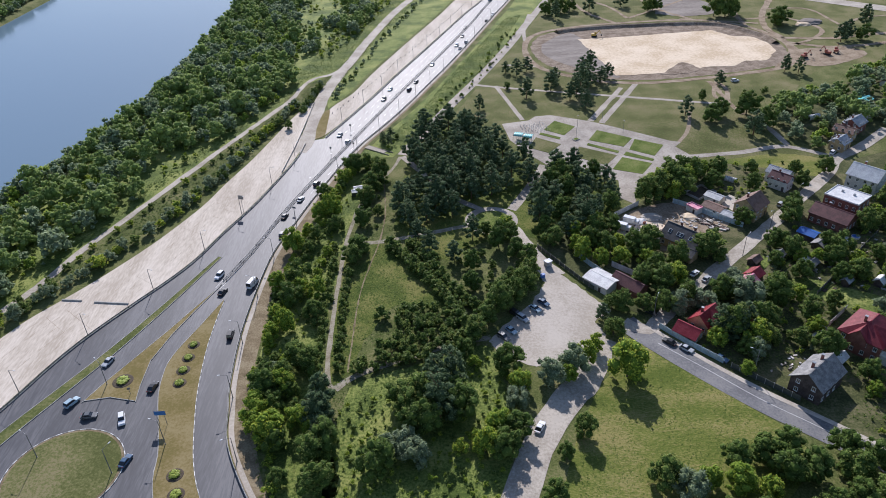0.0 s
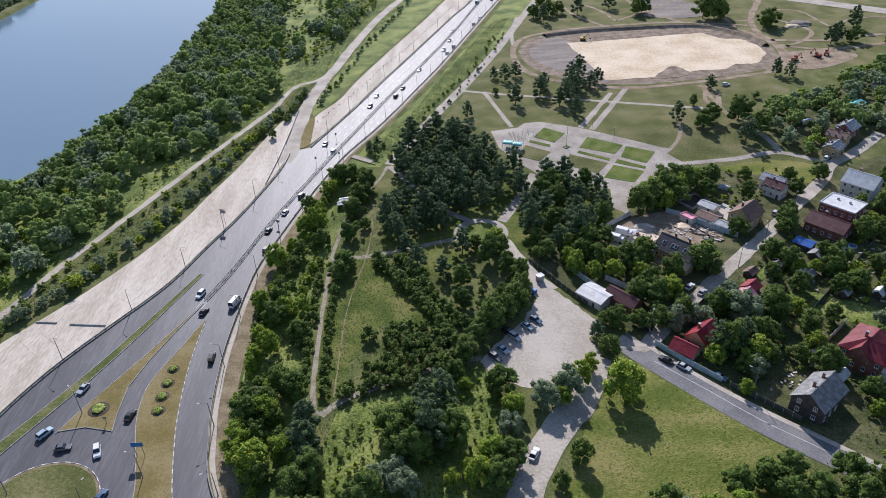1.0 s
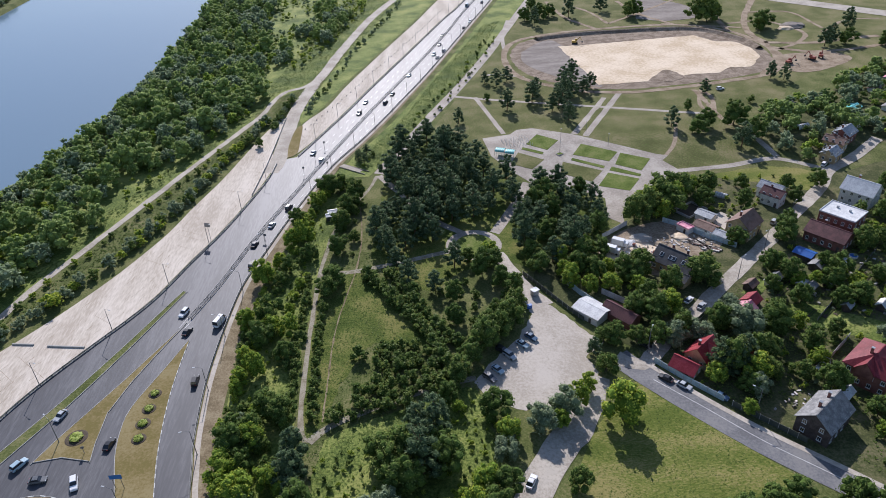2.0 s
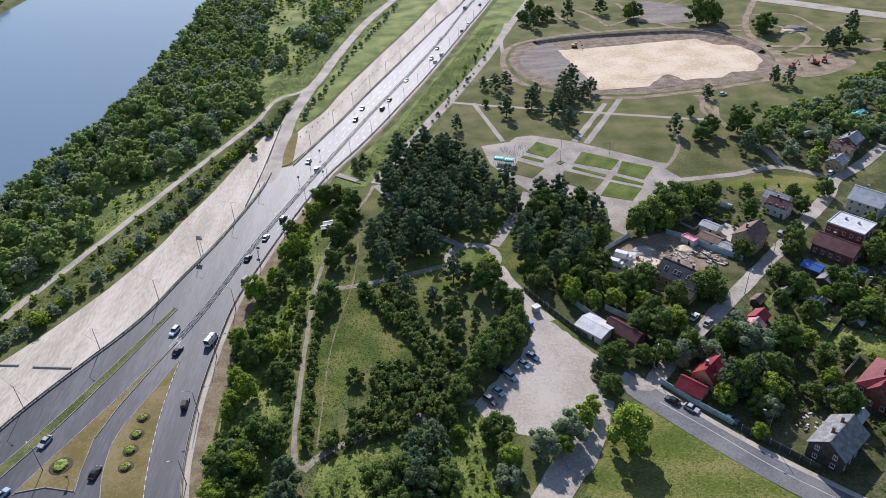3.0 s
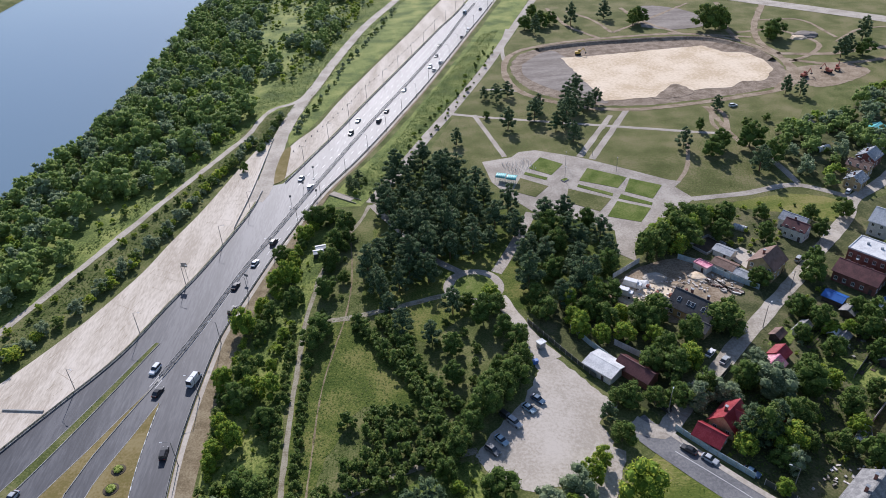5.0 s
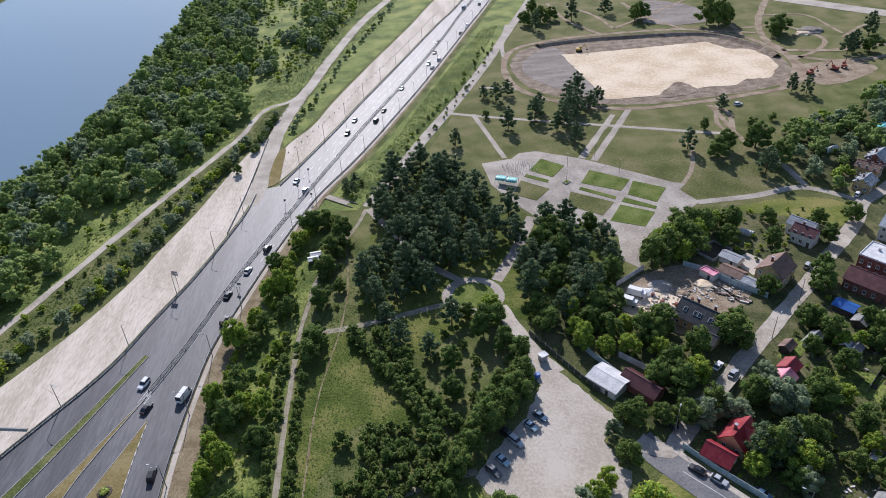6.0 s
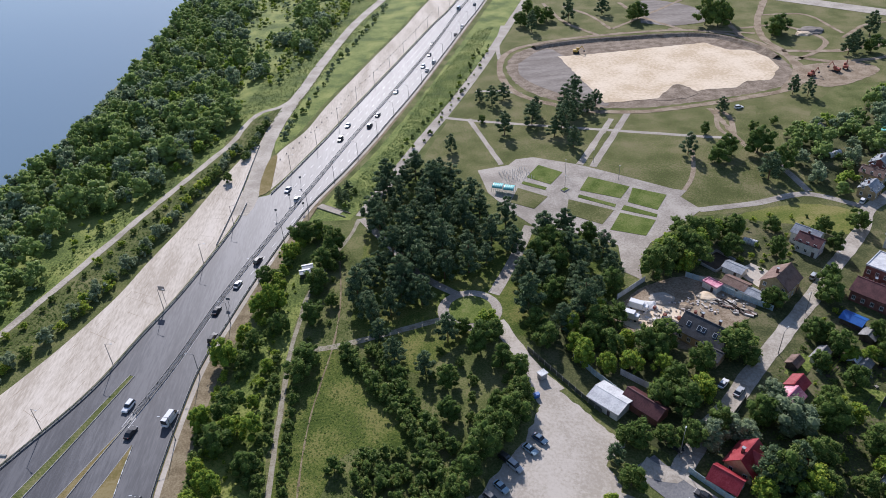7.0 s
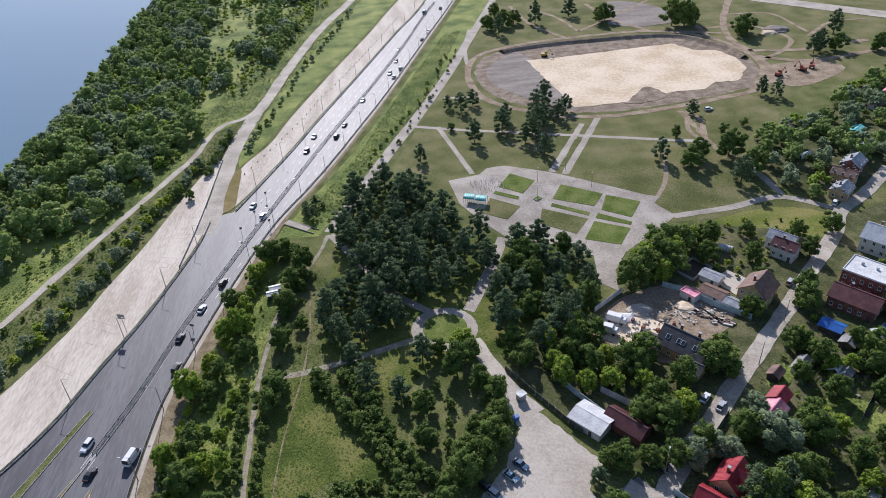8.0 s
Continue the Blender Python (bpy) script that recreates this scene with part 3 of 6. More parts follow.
setting(polygon("west_meadow", [(-56, 146), (-59.5, 170), (-60, 195), (-56, 230), (-49, 265), (-42, 296), (-36, 292), (-38, 262), (-41, 235), (-41.5, 196), (-41, 168), (-38, 150), (-32, 122), (-44, 118)], 0.03, M_LUSH, rounded=True, ragged=0.6), "lush green grass between scrub and footpath", "meadow")
setting(polygon("south_meadow", [(-34, 150), (-30, 160), (-10, 168), (8, 174), (12, 160), (13, 140), (8, 120), (0, 106), (-32, 106)], 0.03, M_LUSH, rounded=True, ragged=0.6), "lush green weeds among the southern trees", "meadow")
setting(ribbon("meadow_path", [(-36.5, 158), (-39, 165), (-40, 194), (-40, 213), (-40, 235), (-38, 256), (-36.5, 266), (-30, 286), (-24, 300), (-21, 312)], 1.5, 0.07, M_TRAIL, ragged=0.2), "trodden pale footpath", "path")
setting(ribbon("ring_branch", [(-40, 236), (-26, 237), (-10, 241), (3, 245), (8, 246)], 2.4, 0.08, M_TRAIL, ragged=0.2), "pale footpath to the round lawn", "path")
setting(ribbon("meadow_trail", [(-28, 294), (-26, 262), (-27, 238), (-32, 205), (-33, 165)], 0.5, 0.065, M_DRY, ragged=0.15), "faint trail through the grass", "path")
setting(ribbon("south_path", [(-36, 158), (-31, 163), (-16, 170), (-2, 175), (10, 178)], 2.0, 0.075, M_TRAIL, ragged=0.2), "shaded footpath", "path")
ring = [(16.3 + 10.5 * math.cos(0.2618 * k), 249.5 + 10.5 * math.sin(0.2618 * k)) for k in range(24)]
setting(polygon("ring_path", ring, 0.06, M_PLAZA, rounded=True), "paved ring round a lawn", "path")
setting(polygon("round_lawn", circle(16.5, 249.7, 7.0, 32), 0.08, M_BEDGRASS, height=0.12), "round shaded lawn in the paved ring", "lawn")
setting(ribbon("lot_lane", [(24, 243), (28, 231), (32, 220), (37, 212)], 5.0, 0.08, M_LOT, ragged=0.3), "pale gravel lane to the car park", "road")
LOT = [(28, 226), (33, 219), (48, 197), (51, 192), (44, 187), (46, 180), (44, 170), (34, 166), (22, 164), (13, 168), (9, 176), (15, 184), (24, 193), (31, 206), (29, 218)]
setting(polygon("car_park", LOT, 0.06, M_LOT, ragged=0.4), "pale gravel car park", "car park")
setting(ribbon("south_lane", [(45, 178), (37, 161), (26, 147), (19, 135), (14, 124), (8, 108)], 8.5, 0.1, M_OLDROAD, ragged=0.4), "worn pale lane between trees", "road")
setting(ribbon("street", [(53.5, 186.5), (58, 179), (71, 162), (82, 149), (91, 140), (99, 132), (120, 110)], 8.0, 0.12, M_STREET, ragged=0.1), "grey asphalt village street", "road")
setting(ribbon("street_north", [(53, 186), (60, 182), (73, 195), (83, 203), (92, 212), (105, 224), (118, 236), (130, 247), (143, 260), (156, 272), (168, 284), (177, 296), (192, 305), (214, 322)], 5.2, 0.14, M_OLDROAD, ragged=0.3), "worn pale village street", "road")
setting(ribbon("pavement", offset(curve([(60, 181), (71, 166), (82, 153), (91, 144), (99, 136), (120, 114)], 4), -1.6), 1.6, 0.18, M_LOT), "narrow pale pavement", "pavement")
setting(polygon("mown_field", [(49, 168), (56, 175), (61, 168), (85, 139), (88, 128), (70, 112), (22, 108), (23, 122), (30, 140), (40, 158)], 0.05, M_MOWN), "mown hay field with dry streaks", "field")
setting(polygon("garden_ground", [(62, 186), (52, 200), (34, 226), (40, 240), (60, 250), (78, 262), (92, 276), (112, 290), (122, 300), (150, 300), (160, 290), (176, 292), (200, 300), (250, 310), (260, 230), (190, 150), (140, 110), (120, 113), (100, 136), (82, 156)], 0.04, M_GARDEN, ragged=0.6), "dark village garden ground with weeds and beds", "garden")
setting(polygon("far_garden_ground", [(164, 318), (170, 350), (176, 364), (216, 374), (250, 408), (310, 430), (340, 340), (230, 318), (206, 318), (190, 308), (178, 300)], 0.04, M_GARDEN, ragged=0.8), "dark garden ground of the far village", "garden")
setting(polygon("grove_floor", [(-22, 246), (-18, 300), (-16, 312), (4, 348), (18, 340), (28, 314), (40, 300), (52, 296), (66, 292), (72, 268), (66, 252), (52, 242), (40, 230), (30, 236), (10, 232), (-2, 222), (-18, 236)], 0.035, M_MEADOW, rounded=True, ragged=0.5), "shaded needle-strewn floor under the pines", "ground")
setting(polygon("garden_lawn", [(122, 298), (136, 301), (150, 303), (164, 300), (172, 292), (160, 280), (150, 287), (136, 292)], 0.07, M_MOWN, rounded=True, ragged=0.4), "bright green mown plot behind the houses", "lawn")
setting(polygon("builders_yard", [(66, 250), (78, 259), (98, 262), (110, 250), (104, 238), (92, 232), (80, 226), (70, 232), (62, 242)], 0.07, M_DIRT, rounded=True, ragged=0.4), "trodden earth of the builder's yard", "yard")
setting(polygon("yard_sand", [(62, 243), (69, 250), (79, 248), (85, 243), (82, 236), (77, 229), (70, 232)], 0.1, M_SAND, rounded=True, ragged=0.6), "spilled pale sand in the builder's yard", "yard")
setting(polygon("paved_court", [(110, 262), (117, 267), (124, 258), (115, 250)], 0.09, M_LOT, ragged=0.2), "pale paved court behind the garages", "yard")
GREEN_PLOT = [(112, 205), (122, 205), (128, 201), (150, 186), (147, 179), (134, 184), (124, 190), (116, 197)]
setting(polygon("green_plot", GREEN_PLOT, 0.08, M_LUSH, rounded=True, ragged=0.5), "bright green grass plot between gardens", "lawn")
setting(polygon("street_green", [(103, 213), (110, 220), (114, 218), (107, 210)], 0.08, M_LUSH, rounded=True, ragged=0.3), "small green beside the village street", "lawn")

# Lane marks.
med = curve(MEDIAN, 3)
marks = tagged(new("lane_marks"), "faded white lane marks on the highway", "road marking", "", "structure")


def dashes(line, length, gap, width, z=0.07, name="lane_mark"):
    v, f = [], []
    for x, y, a in along(line, length + gap):
        c, s = math.cos(a), math.sin(a)
        b = len(v)
        for dx, dy in ((-length / 2, -width / 2), (length / 2, -width / 2), (length / 2, width / 2), (-length / 2, width / 2)):
            px, py = x + dx * c - dy * s, y + dx * s + dy * c
            v.append((px, py, ground_z(px, py) + z))
        f.append((b, b + 1, b + 2, b + 3))
    ob = obj(name, v, f, M_MARK, marks)
    ob["kind"] = "stuff"


for d in (3.9, 7.4):
    dashes(offset(med[20:], d), 3, 6, 0.15)
    dashes(offset(med[40:], -d), 3, 6, 0.15)
dashes(offset(med, 1.0), 3.0, 0.0, 0.16)
dashes(offset(med, -1.0), 3.0, 0.0, 0.16)
dashes(curve([(62, 174), (71, 163.5), (82, 150), (91, 141), (99, 133)], 3), 3.0, 0.0, 0.14, 0.15)


# ---- trees ----
ICO = bmesh.new()
bmesh.ops.create_icosphere(ICO, subdivisions=1, radius=1.0)
ICO_V, ICO_F = [w.co.copy() for w in ICO.verts], [[w.index for w in q.verts] for q in ICO.faces]
ICO.free()


def crown_mesh(name, rng, lumps, leaves, size, material):
    """A crown: uneven inner masses of foliage, with many leaf sprays standing off their surface."""
    v, f, mats = [], [], []
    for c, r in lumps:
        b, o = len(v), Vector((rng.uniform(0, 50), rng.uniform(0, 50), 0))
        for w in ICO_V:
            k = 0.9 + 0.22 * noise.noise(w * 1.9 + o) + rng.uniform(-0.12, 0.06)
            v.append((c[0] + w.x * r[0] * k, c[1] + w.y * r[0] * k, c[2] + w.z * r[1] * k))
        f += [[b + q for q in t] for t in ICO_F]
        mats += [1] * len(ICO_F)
    weight = [r[0] * r[0] for _, r in lumps]
    total = sum(weight)
    for (c, r), w in zip(lumps, weight):
        for _ in range(max(5, int(leaves * w / total))):
            d = Vector((rng.gauss(0, 1), rng.gauss(0, 1), rng.gauss(0.35, 1))).normalized()
            k = rng.uniform(0.84, 1.1) if rng.random() < 0.85 else rng.uniform(1.08, 1.28)
            p = Vector((c[0] + d.x * r[0] * k, c[1] + d.y * r[0] * k, c[2] + d.z * r[1] * k))
            n = (d * 0.75 + Vector((rng.gauss(0, .6), rng.gauss(0, .6), rng.gauss(0.35, .5)))).normalized()
            t = Matrix.Rotation(rng.uniform(0, 6.28), 3, n) @ n.orthogonal().normalized()
            u = n.cross(t)
            s, q = size * rng.uniform(0.55, 1.4), rng.uniform(0.4, 0.8)
            b = len(v)
            v += [tuple(p - t * s), tuple(p - u * s * q + n * s * 0.25), tuple(p + t * s * 1.1), tuple(p + u * s * q - n * s * 0.2)]
            f.append([b, b + 1, b + 2, b + 3])
            mats.append(0)
    me = bpy.data.meshes.new(name)
    me.from_pydata(v, [], f)
    me.materials.append(material)
    # Second slot: the inner masses, with crown shade in their colour.
    me.materials.append(INNER_SHADE.get(material.name, M_INNERSHADE))
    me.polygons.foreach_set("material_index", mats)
    me.update()
    return me


def trunk_mesh(name, rng, height, radius, limbs, spread, material):
    bm = bmesh.new()
    top = Vector((rng.uniform(-.2, .2), rng.uniform(-.2, .2), height))
    mid = top * 0.5 + Vector((rng.uniform(-.15, .15), rng.uniform(-.15, .15), 0))
    rod(bm, (0, 0, -0.4), mid, radius, radius * 0.7, 7)
    rod(bm, mid - Vector((0, 0, 0.05)), top, radius * 0.7, radius * 0.3, 6)
    for k in range(limbs):
        a = k * 2.4 + rng.uniform(-.4, .4)
        z = height * rng.uniform(0.4, 0.85)
        base = mid.lerp(top, max(0, (z / height - 0.5) * 2))
        rod(bm, (base.x, base.y, z), (math.cos(a) * spread * rng.uniform(.5, .9), math.sin(a) * spread * rng.uniform(.5, .9), z + height * rng.uniform(.12, .3)), radius * 0.35, radius * 0.12, 5)
    me = bpy.data.meshes.new(name)
    bm.to_mesh(me)
    bm.free()
    me.materials.append(material)
    return me


def broadleaf_lumps(rng, height, width, n):
    """A leaning, lopsided crown of boughs of many sizes, with hollows between them."""
    low = height * 0.06
    lean, squash = rng.uniform(0, 6.28), rng.uniform(0.8, 1.2)
    out = [((0, 0, height * 0.5), (width * 0.31, height * 0.3))]
    for k in range(n):
        a, u = k * 2.399 + rng.uniform(-.5, .5), min(1.0, max(0.0, (k + 0.5) / n + rng.uniform(-.08, .08)))
        z = low + (height - low) * (0.12 + 0.78 * u)
        side = 1 + 0.25 * math.cos(a - lean)
        reach = width * 0.5 * math.sqrt(max(0.05, 1 - (1.7 * u - 0.7) ** 2)) * rng.uniform(0.5, 0.92) * side
        r = width * rng.uniform(0.09, 0.2) * (1.2 - 0.3 * u)
        out.append(((math.cos(a) * reach * squash, math.sin(a) * reach / squash, z), (r, r * rng.uniform(0.65, 1.0))))
    return out


def pine_lumps(rng, height, width, n):
    """Tufted plates of needles on spreading boughs, broad below and blunt at the top."""
    out = [((0, 0, height * 0.58), (width * 0.24, height * 0.26))]
    for k in range(n):
        u = (k + 0.5) / n
        z = height * (0.16 + 0.78 * u)
        a = k * 2.399 + rng.uniform(-.4, .4)
        reach = width * 0.5 * math.sqrt(max(0.04, 1 - (1.35 * u - 0.35) ** 2)) * rng.uniform(0.55, 1.0)
        r = width * rng.uniform(0.12, 0.2) * (1.1 - 0.45 * u)
        out.append(((math.cos(a) * reach, math.sin(a) * reach, z), (r, r * rng.uniform(0.55, 0.8))))
    out.append(((rng.uniform(-.2, .2), 0, height * 0.95), (width * 0.09, height * 0.06)))
    return out


KINDS = {}


def make_kind(key, name, label, category, count, height, width, material, bark, leaves, size, pine=False, lumps=11, trunk=True):
    """Several growths of one kind of tree, as meshes for the trees that stand in the place."""
    KINDS[key] = (name, label, category, height, [])
    for k in range(count):
        rng = random.Random(f"{key}{k}")
        ls = pine_lumps(rng, height, width, lumps) if pine else broadleaf_lumps(rng, height, width, lumps)
        crown = crown_mesh("crown", rng, ls, leaves, size, material)
        stem = trunk_mesh("trunk", rng, height * (0.92 if pine else 0.6), 0.022 * height if trunk else 0.05, 3 if pine else 5, width * 0.4, bark)
        KINDS[key][4].append((stem, crown))


make_kind("oak", "tree", "broad leafy green tree", "tree", 6, 9.0, 7.8, M_LEAF, M_BARK, 1150, 0.215, lumps=26)
make_kind("bright", "tree", "sunlit yellow-green leafy tree", "tree", 5, 7.5, 6.4, M_LEAFBRIGHT, M_BARK, 950, 0.2, lumps=23)
make_kind("willow", "willow", "grey-green willow with a billowing crown", "tree", 4, 8.0, 8.2, M_LEAFGREY, M_BARK, 1200, 0.21, lumps=26)
make_kind("pine", "pine", "dark pine with a ragged tall crown", "tree", 6, 12.0, 7.4, M_NEEDLE, M_PINEBARK, 1100, 0.22, pine=True, lumps=30)
make_kind("bush", "bush", "low round dark green shrub", "shrub", 5, 3.2, 3.7, M_LEAF, M_BARK, 260, 0.2, lumps=9, trunk=False)
make_kind("brightbush", "bush", "sunlit light green shrub", "shrub", 4, 3.0, 3.6, M_LEAFBRIGHT, M_BARK, 260, 0.2, lumps=9, trunk=False)
make_kind("greybush", "bush", "low grey-green willow shrub", "shrub", 3, 3.0, 3.8, M_LEAFGREY, M_BARK, 260, 0.2, lumps=9, trunk=False)
# The far kinds wear the haze-paled leaf colours.
make_kind("farbroad", "tree", "far leafy tree", "tree", 6, 8.0, 8.2, M_FARLEAFHAZE, M_BARK, 330, 0.38, lumps=15)
make_kind("farwillow", "tree", "far willow", "tree", 4, 7.0, 7.8, M_FARGREYHAZE, M_BARK, 330, 0.38, lumps=15)
make_kind("farbright", "tree", "far light tree", "tree", 4, 5.0, 6.4, M_FARBRIGHTHAZE, M_BARK, 240, 0.33, lumps=10)
make_kind("scrub", "bush", "low light green scrub", "shrub", 5, 3.0, 3.6, M_LEAFBRIGHT, M_BARK, 90, 0.3, lumps=4, trunk=False)
make_kind("darkscrub", "bush", "low dark green scrub", "shrub", 4, 3.0, 3.6, M_LEAF, M_BARK, 90, 0.3, lumps=4, trunk=False)
make_kind("farscrub", "bush", "low grey-green scrub", "shrub", 4, 3.0, 3.8, M_FARGREYHAZE, M_BARK, 90, 0.3, lumps=4, trunk=False)
plant_rng = random.Random(11)
CROWD = {}


def plant(key, x, y, scale=1.0, group="", crowd=""):
    """One tree or shrub; those of a crowd are joined into one growth later."""
    name, label, category, height, made = KINDS[key]
    stem, crown = made[plant_rng.randrange(len(made))]
    s = scale * plant_rng.uniform(0.9, 1.1)
    up = s * plant_rng.uniform(0.88, 1.12)
    turn, wide = plant_rng.uniform(0, 6.28), plant_rng.uniform(0.88, 1.14)
    if crowd:
        m = Matrix.Translation((x, y, ground_z(x, y))) @ Matrix.Rotation(turn, 4, "Z") @ Matrix.Diagonal((s * wide, s / wide, up, 1))
        CROWD.setdefault(crowd, []).append((crown, m))
        return None
    root = new(name)
    root.location = (x, y, ground_z(x, y))
    root.rotation_euler[2] = turn
    root.scale = (s * wide, s / wide, up)
    tagged(root, label, category, group)
    for n, me in (("trunk", stem), ("crown", crown)):
        o = new(n, me)
        o.parent = root
    return root


def join_crowd(name, label, category):
    """All plants of a crowd in one mesh."""
    arrays, slots, vs, ls, cs, ms, base = {}, [], [], [], [], [], 0
    for me, m in CROWD[name]:
        if me.name not in arrays:
            co = np.empty(len(me.vertices) * 3)
            me.vertices.foreach_get("co", co)
            li = np.empty(len(me.loops), int)
            me.loops.foreach_get("vertex_index", li)
            pc = np.empty(len(me.polygons), int)
            me.polygons.foreach_get("loop_total", pc)
            mi = np.empty(len(me.polygons), int)
            me.polygons.foreach_get("material_index", mi)
            for k in me.materials:
                if k not in slots:
                    slots.append(k)
            mi = np.array([slots.index(k) for k in me.materials])[mi]
            arrays[me.name] = (co.reshape(-1, 3), li, pc, mi)
        co, li, pc, mi = arrays[me.name]
        w = np.array(m)
        vs.append(co @ w[:3, :3].T + w[:3, 3])
        ls.append(li + base)
        cs.append(pc)
        ms.append(mi)
        base += len(co)
    v, l, c, mi = np.concatenate(vs), np.concatenate(ls), np.concatenate(cs), np.concatenate(ms)
    me = bpy.data.meshes.new(name)
    me.vertices.add(len(v))
    me.vertices.foreach_set("co", v.ravel())
    me.loops.add(len(l))
    me.loops.foreach_set("vertex_index", l)
    me.polygons.add(len(c))
    me.polygons.foreach_set("loop_start", np.concatenate(([0], np.cumsum(c)[:-1])))
    me.polygons.foreach_set("material_index", mi)
    for k in slots:
        me.materials.append(k)
    me.update(calc_edges=True)
    me.validate()
    return tagged(new(name, me), label, category, "", "stuff")


def scatter(poly, keys, gap, low, high, group, seed, keep=None, crowd=""):
    """Trees strewn over an outline, no two nearer than gap."""
    rng = random.Random(seed)
    xs, ys = [q[0] for q in poly], [q[1] for q in poly]
    area = (max(xs) - min(xs)) * (max(ys) - min(ys))
    cells, done = {}, []
    for _ in range(int(6 * area / gap ** 2)):
        x, y = rng.uniform(min(xs), max(xs)), rng.uniform(min(ys), max(ys))
        if not inside(x, y, poly) or (keep and not keep(x, y)):
            continue
        c = (int(x // gap), int(y // gap))
        near = [q for i in (-1, 0, 1) for j in (-1, 0, 1) for q in cells.get((c[0] + i, c[1] + j), ())]
        if any((x - q[0]) ** 2 + (y - q[1]) ** 2 < gap * gap for q in near):
            continue
        cells.setdefault(c, []).append((x, y))
        done.append((x, y))
        plant(rng.choice(keys), x, y, rng.uniform(low, high), group, crowd)
    return done


def row(line, keys, gap, low, high, group, seed, side=0.6, crowd=""):
    rng = random.Random(seed)
    for x, y, _ in along(curve(line, 3), gap):
        plant(rng.choice(keys), x + rng.uniform(-side, side), y + rng.uniform(-side, side), rng.uniform(low, high), group, crowd)


RPATH_LINE = curve(RPATH, 5) + curve(RAMP, 5)
STREET_LINES = [curve(q, 4) for q in ([(60, 182), (73, 195), (92, 212), (118, 236), (143, 260), (168, 284), (177, 296), (214, 322)], [(51, 189), (71, 162), (91, 140), (120, 110)])]


# River woods.
def wood(x, y):
    right = lerp_table(y, [(160, -172), (202, -158), (240, -147), (287, -130), (332, -114), (394, -92), (436, -84), (500, -64), (600, -44), (720, -16)])
    depth = right - x
    open_ground = noise.noise((x * 0.022, y * 0.014, 3.1))
    if depth < 2 or 286 < y < 340 and depth < 13:
        return False
    if y > 425 and depth < (y - 425) * 0.36 + 6:
        return noise.noise((x * 0.05, y * 0.03, 7.7)) > 0.22
    return open_ground > -0.3 or depth > 16


RIVER = [(-262, 120), (-172, 150), (-92, 394), (-70, 450), (-20, 690), (-40, 740), (-165, 740), (-161, 560), (-162, 440), (-169, 372), (-185, 300), (-223, 200)]
BANK_LINE = [(-251, 120), (-222, 200), (-186, 300), (-170, 372), (-163, 440), (-162, 560), (-164, 640), (-166, 740)]
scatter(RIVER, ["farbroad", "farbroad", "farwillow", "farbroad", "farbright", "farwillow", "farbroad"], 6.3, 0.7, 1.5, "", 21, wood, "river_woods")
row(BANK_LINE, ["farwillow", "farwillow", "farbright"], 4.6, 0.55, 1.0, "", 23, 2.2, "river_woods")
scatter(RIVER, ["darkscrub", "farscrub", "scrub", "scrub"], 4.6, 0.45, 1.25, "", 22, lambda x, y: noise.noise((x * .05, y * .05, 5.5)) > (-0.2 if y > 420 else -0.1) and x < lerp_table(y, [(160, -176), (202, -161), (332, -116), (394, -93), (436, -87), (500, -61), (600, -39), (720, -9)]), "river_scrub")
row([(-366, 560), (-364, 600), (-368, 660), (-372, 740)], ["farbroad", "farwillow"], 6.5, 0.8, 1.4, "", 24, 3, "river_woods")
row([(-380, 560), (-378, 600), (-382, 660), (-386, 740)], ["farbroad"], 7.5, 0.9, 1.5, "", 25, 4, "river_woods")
# Scrub between the riverside path and the slabs.
row([(-172, 140), (-150, 192), (-140, 212), (-128, 232), (-114, 262), (-105, 285), (-98, 310), (-93, 335), (-86, 360), (-80, 385)], ["greybush", "brightbush", "greybush", "bush"], 2.8, 0.9, 1.7, "scrub along the slabs", 31, 1.6, crowd="slab_scrub")
row([(-160, 182), (-143, 222), (-132, 250), (-119, 285), (-106, 322), (-96, 350)], ["bush", "brightbush"], 7.0, 0.5, 1.0, "scrub along the path", 32, 1.5, crowd="slab_scrub")
row([(-76, 372), (-74, 392), (-72, 405), (-70, 415)], ["bush", "greybush"], 3.0, 0.8, 1.3, "scrub on the ramp wedge", 33, 0.8)
plant("oak", -79, 352, 0.5, "")
row([(-60, 395), (-58, 410), (-54, 428), (-48, 455), (-40, 500), (-25, 560), (-8, 630)], ["bush", "greybush"], 8.0, 0.6, 1.2, "scrub along the riverside road", 34, 1.5, crowd="slab_scrub")

# Trees between the highway and the meadow path.
row([(-47, 122), (-52, 137), (-57, 153), (-59, 169), (-60, 194), (-59, 213), (-57, 235), (-52, 256), (-46, 280), (-41, 300)], ["brightbush", "brightbush", "bright", "brightbush", "bright", "bush"], 3.6, 0.6, 1.25, "scrub along the verge", 41, 1.5)
WEST = [(-58, 154), (-59, 190), (-52, 246), (-46, 290), (-40, 306), (-28, 300), (-30, 284), (-38, 262), (-42, 237), (-42, 188), (-42, 160), (-39, 149), (-34, 120), (-46, 120)]
scatter(WEST, ["oak", "oak", "bright", "bush", "brightbush"], 6.0, 0.6, 1.2, "trees along the verge", 42, lambda x, y: noise.noise((x * .05, y * .05, 8)) > -0.12 and abs(x + 40) > 3.2 and (x + 38.5) ** 2 + (y - 273) ** 2 > 55)
for s in (-3.0, 3.0):
    row(offset(curve([(-39, 166), (-40, 194), (-40, 213), (-40, 232)], 3), s), ["bush"], 4.4, 0.8, 1.2, "hedge along the footpath", 43 + int(s), 0.4)
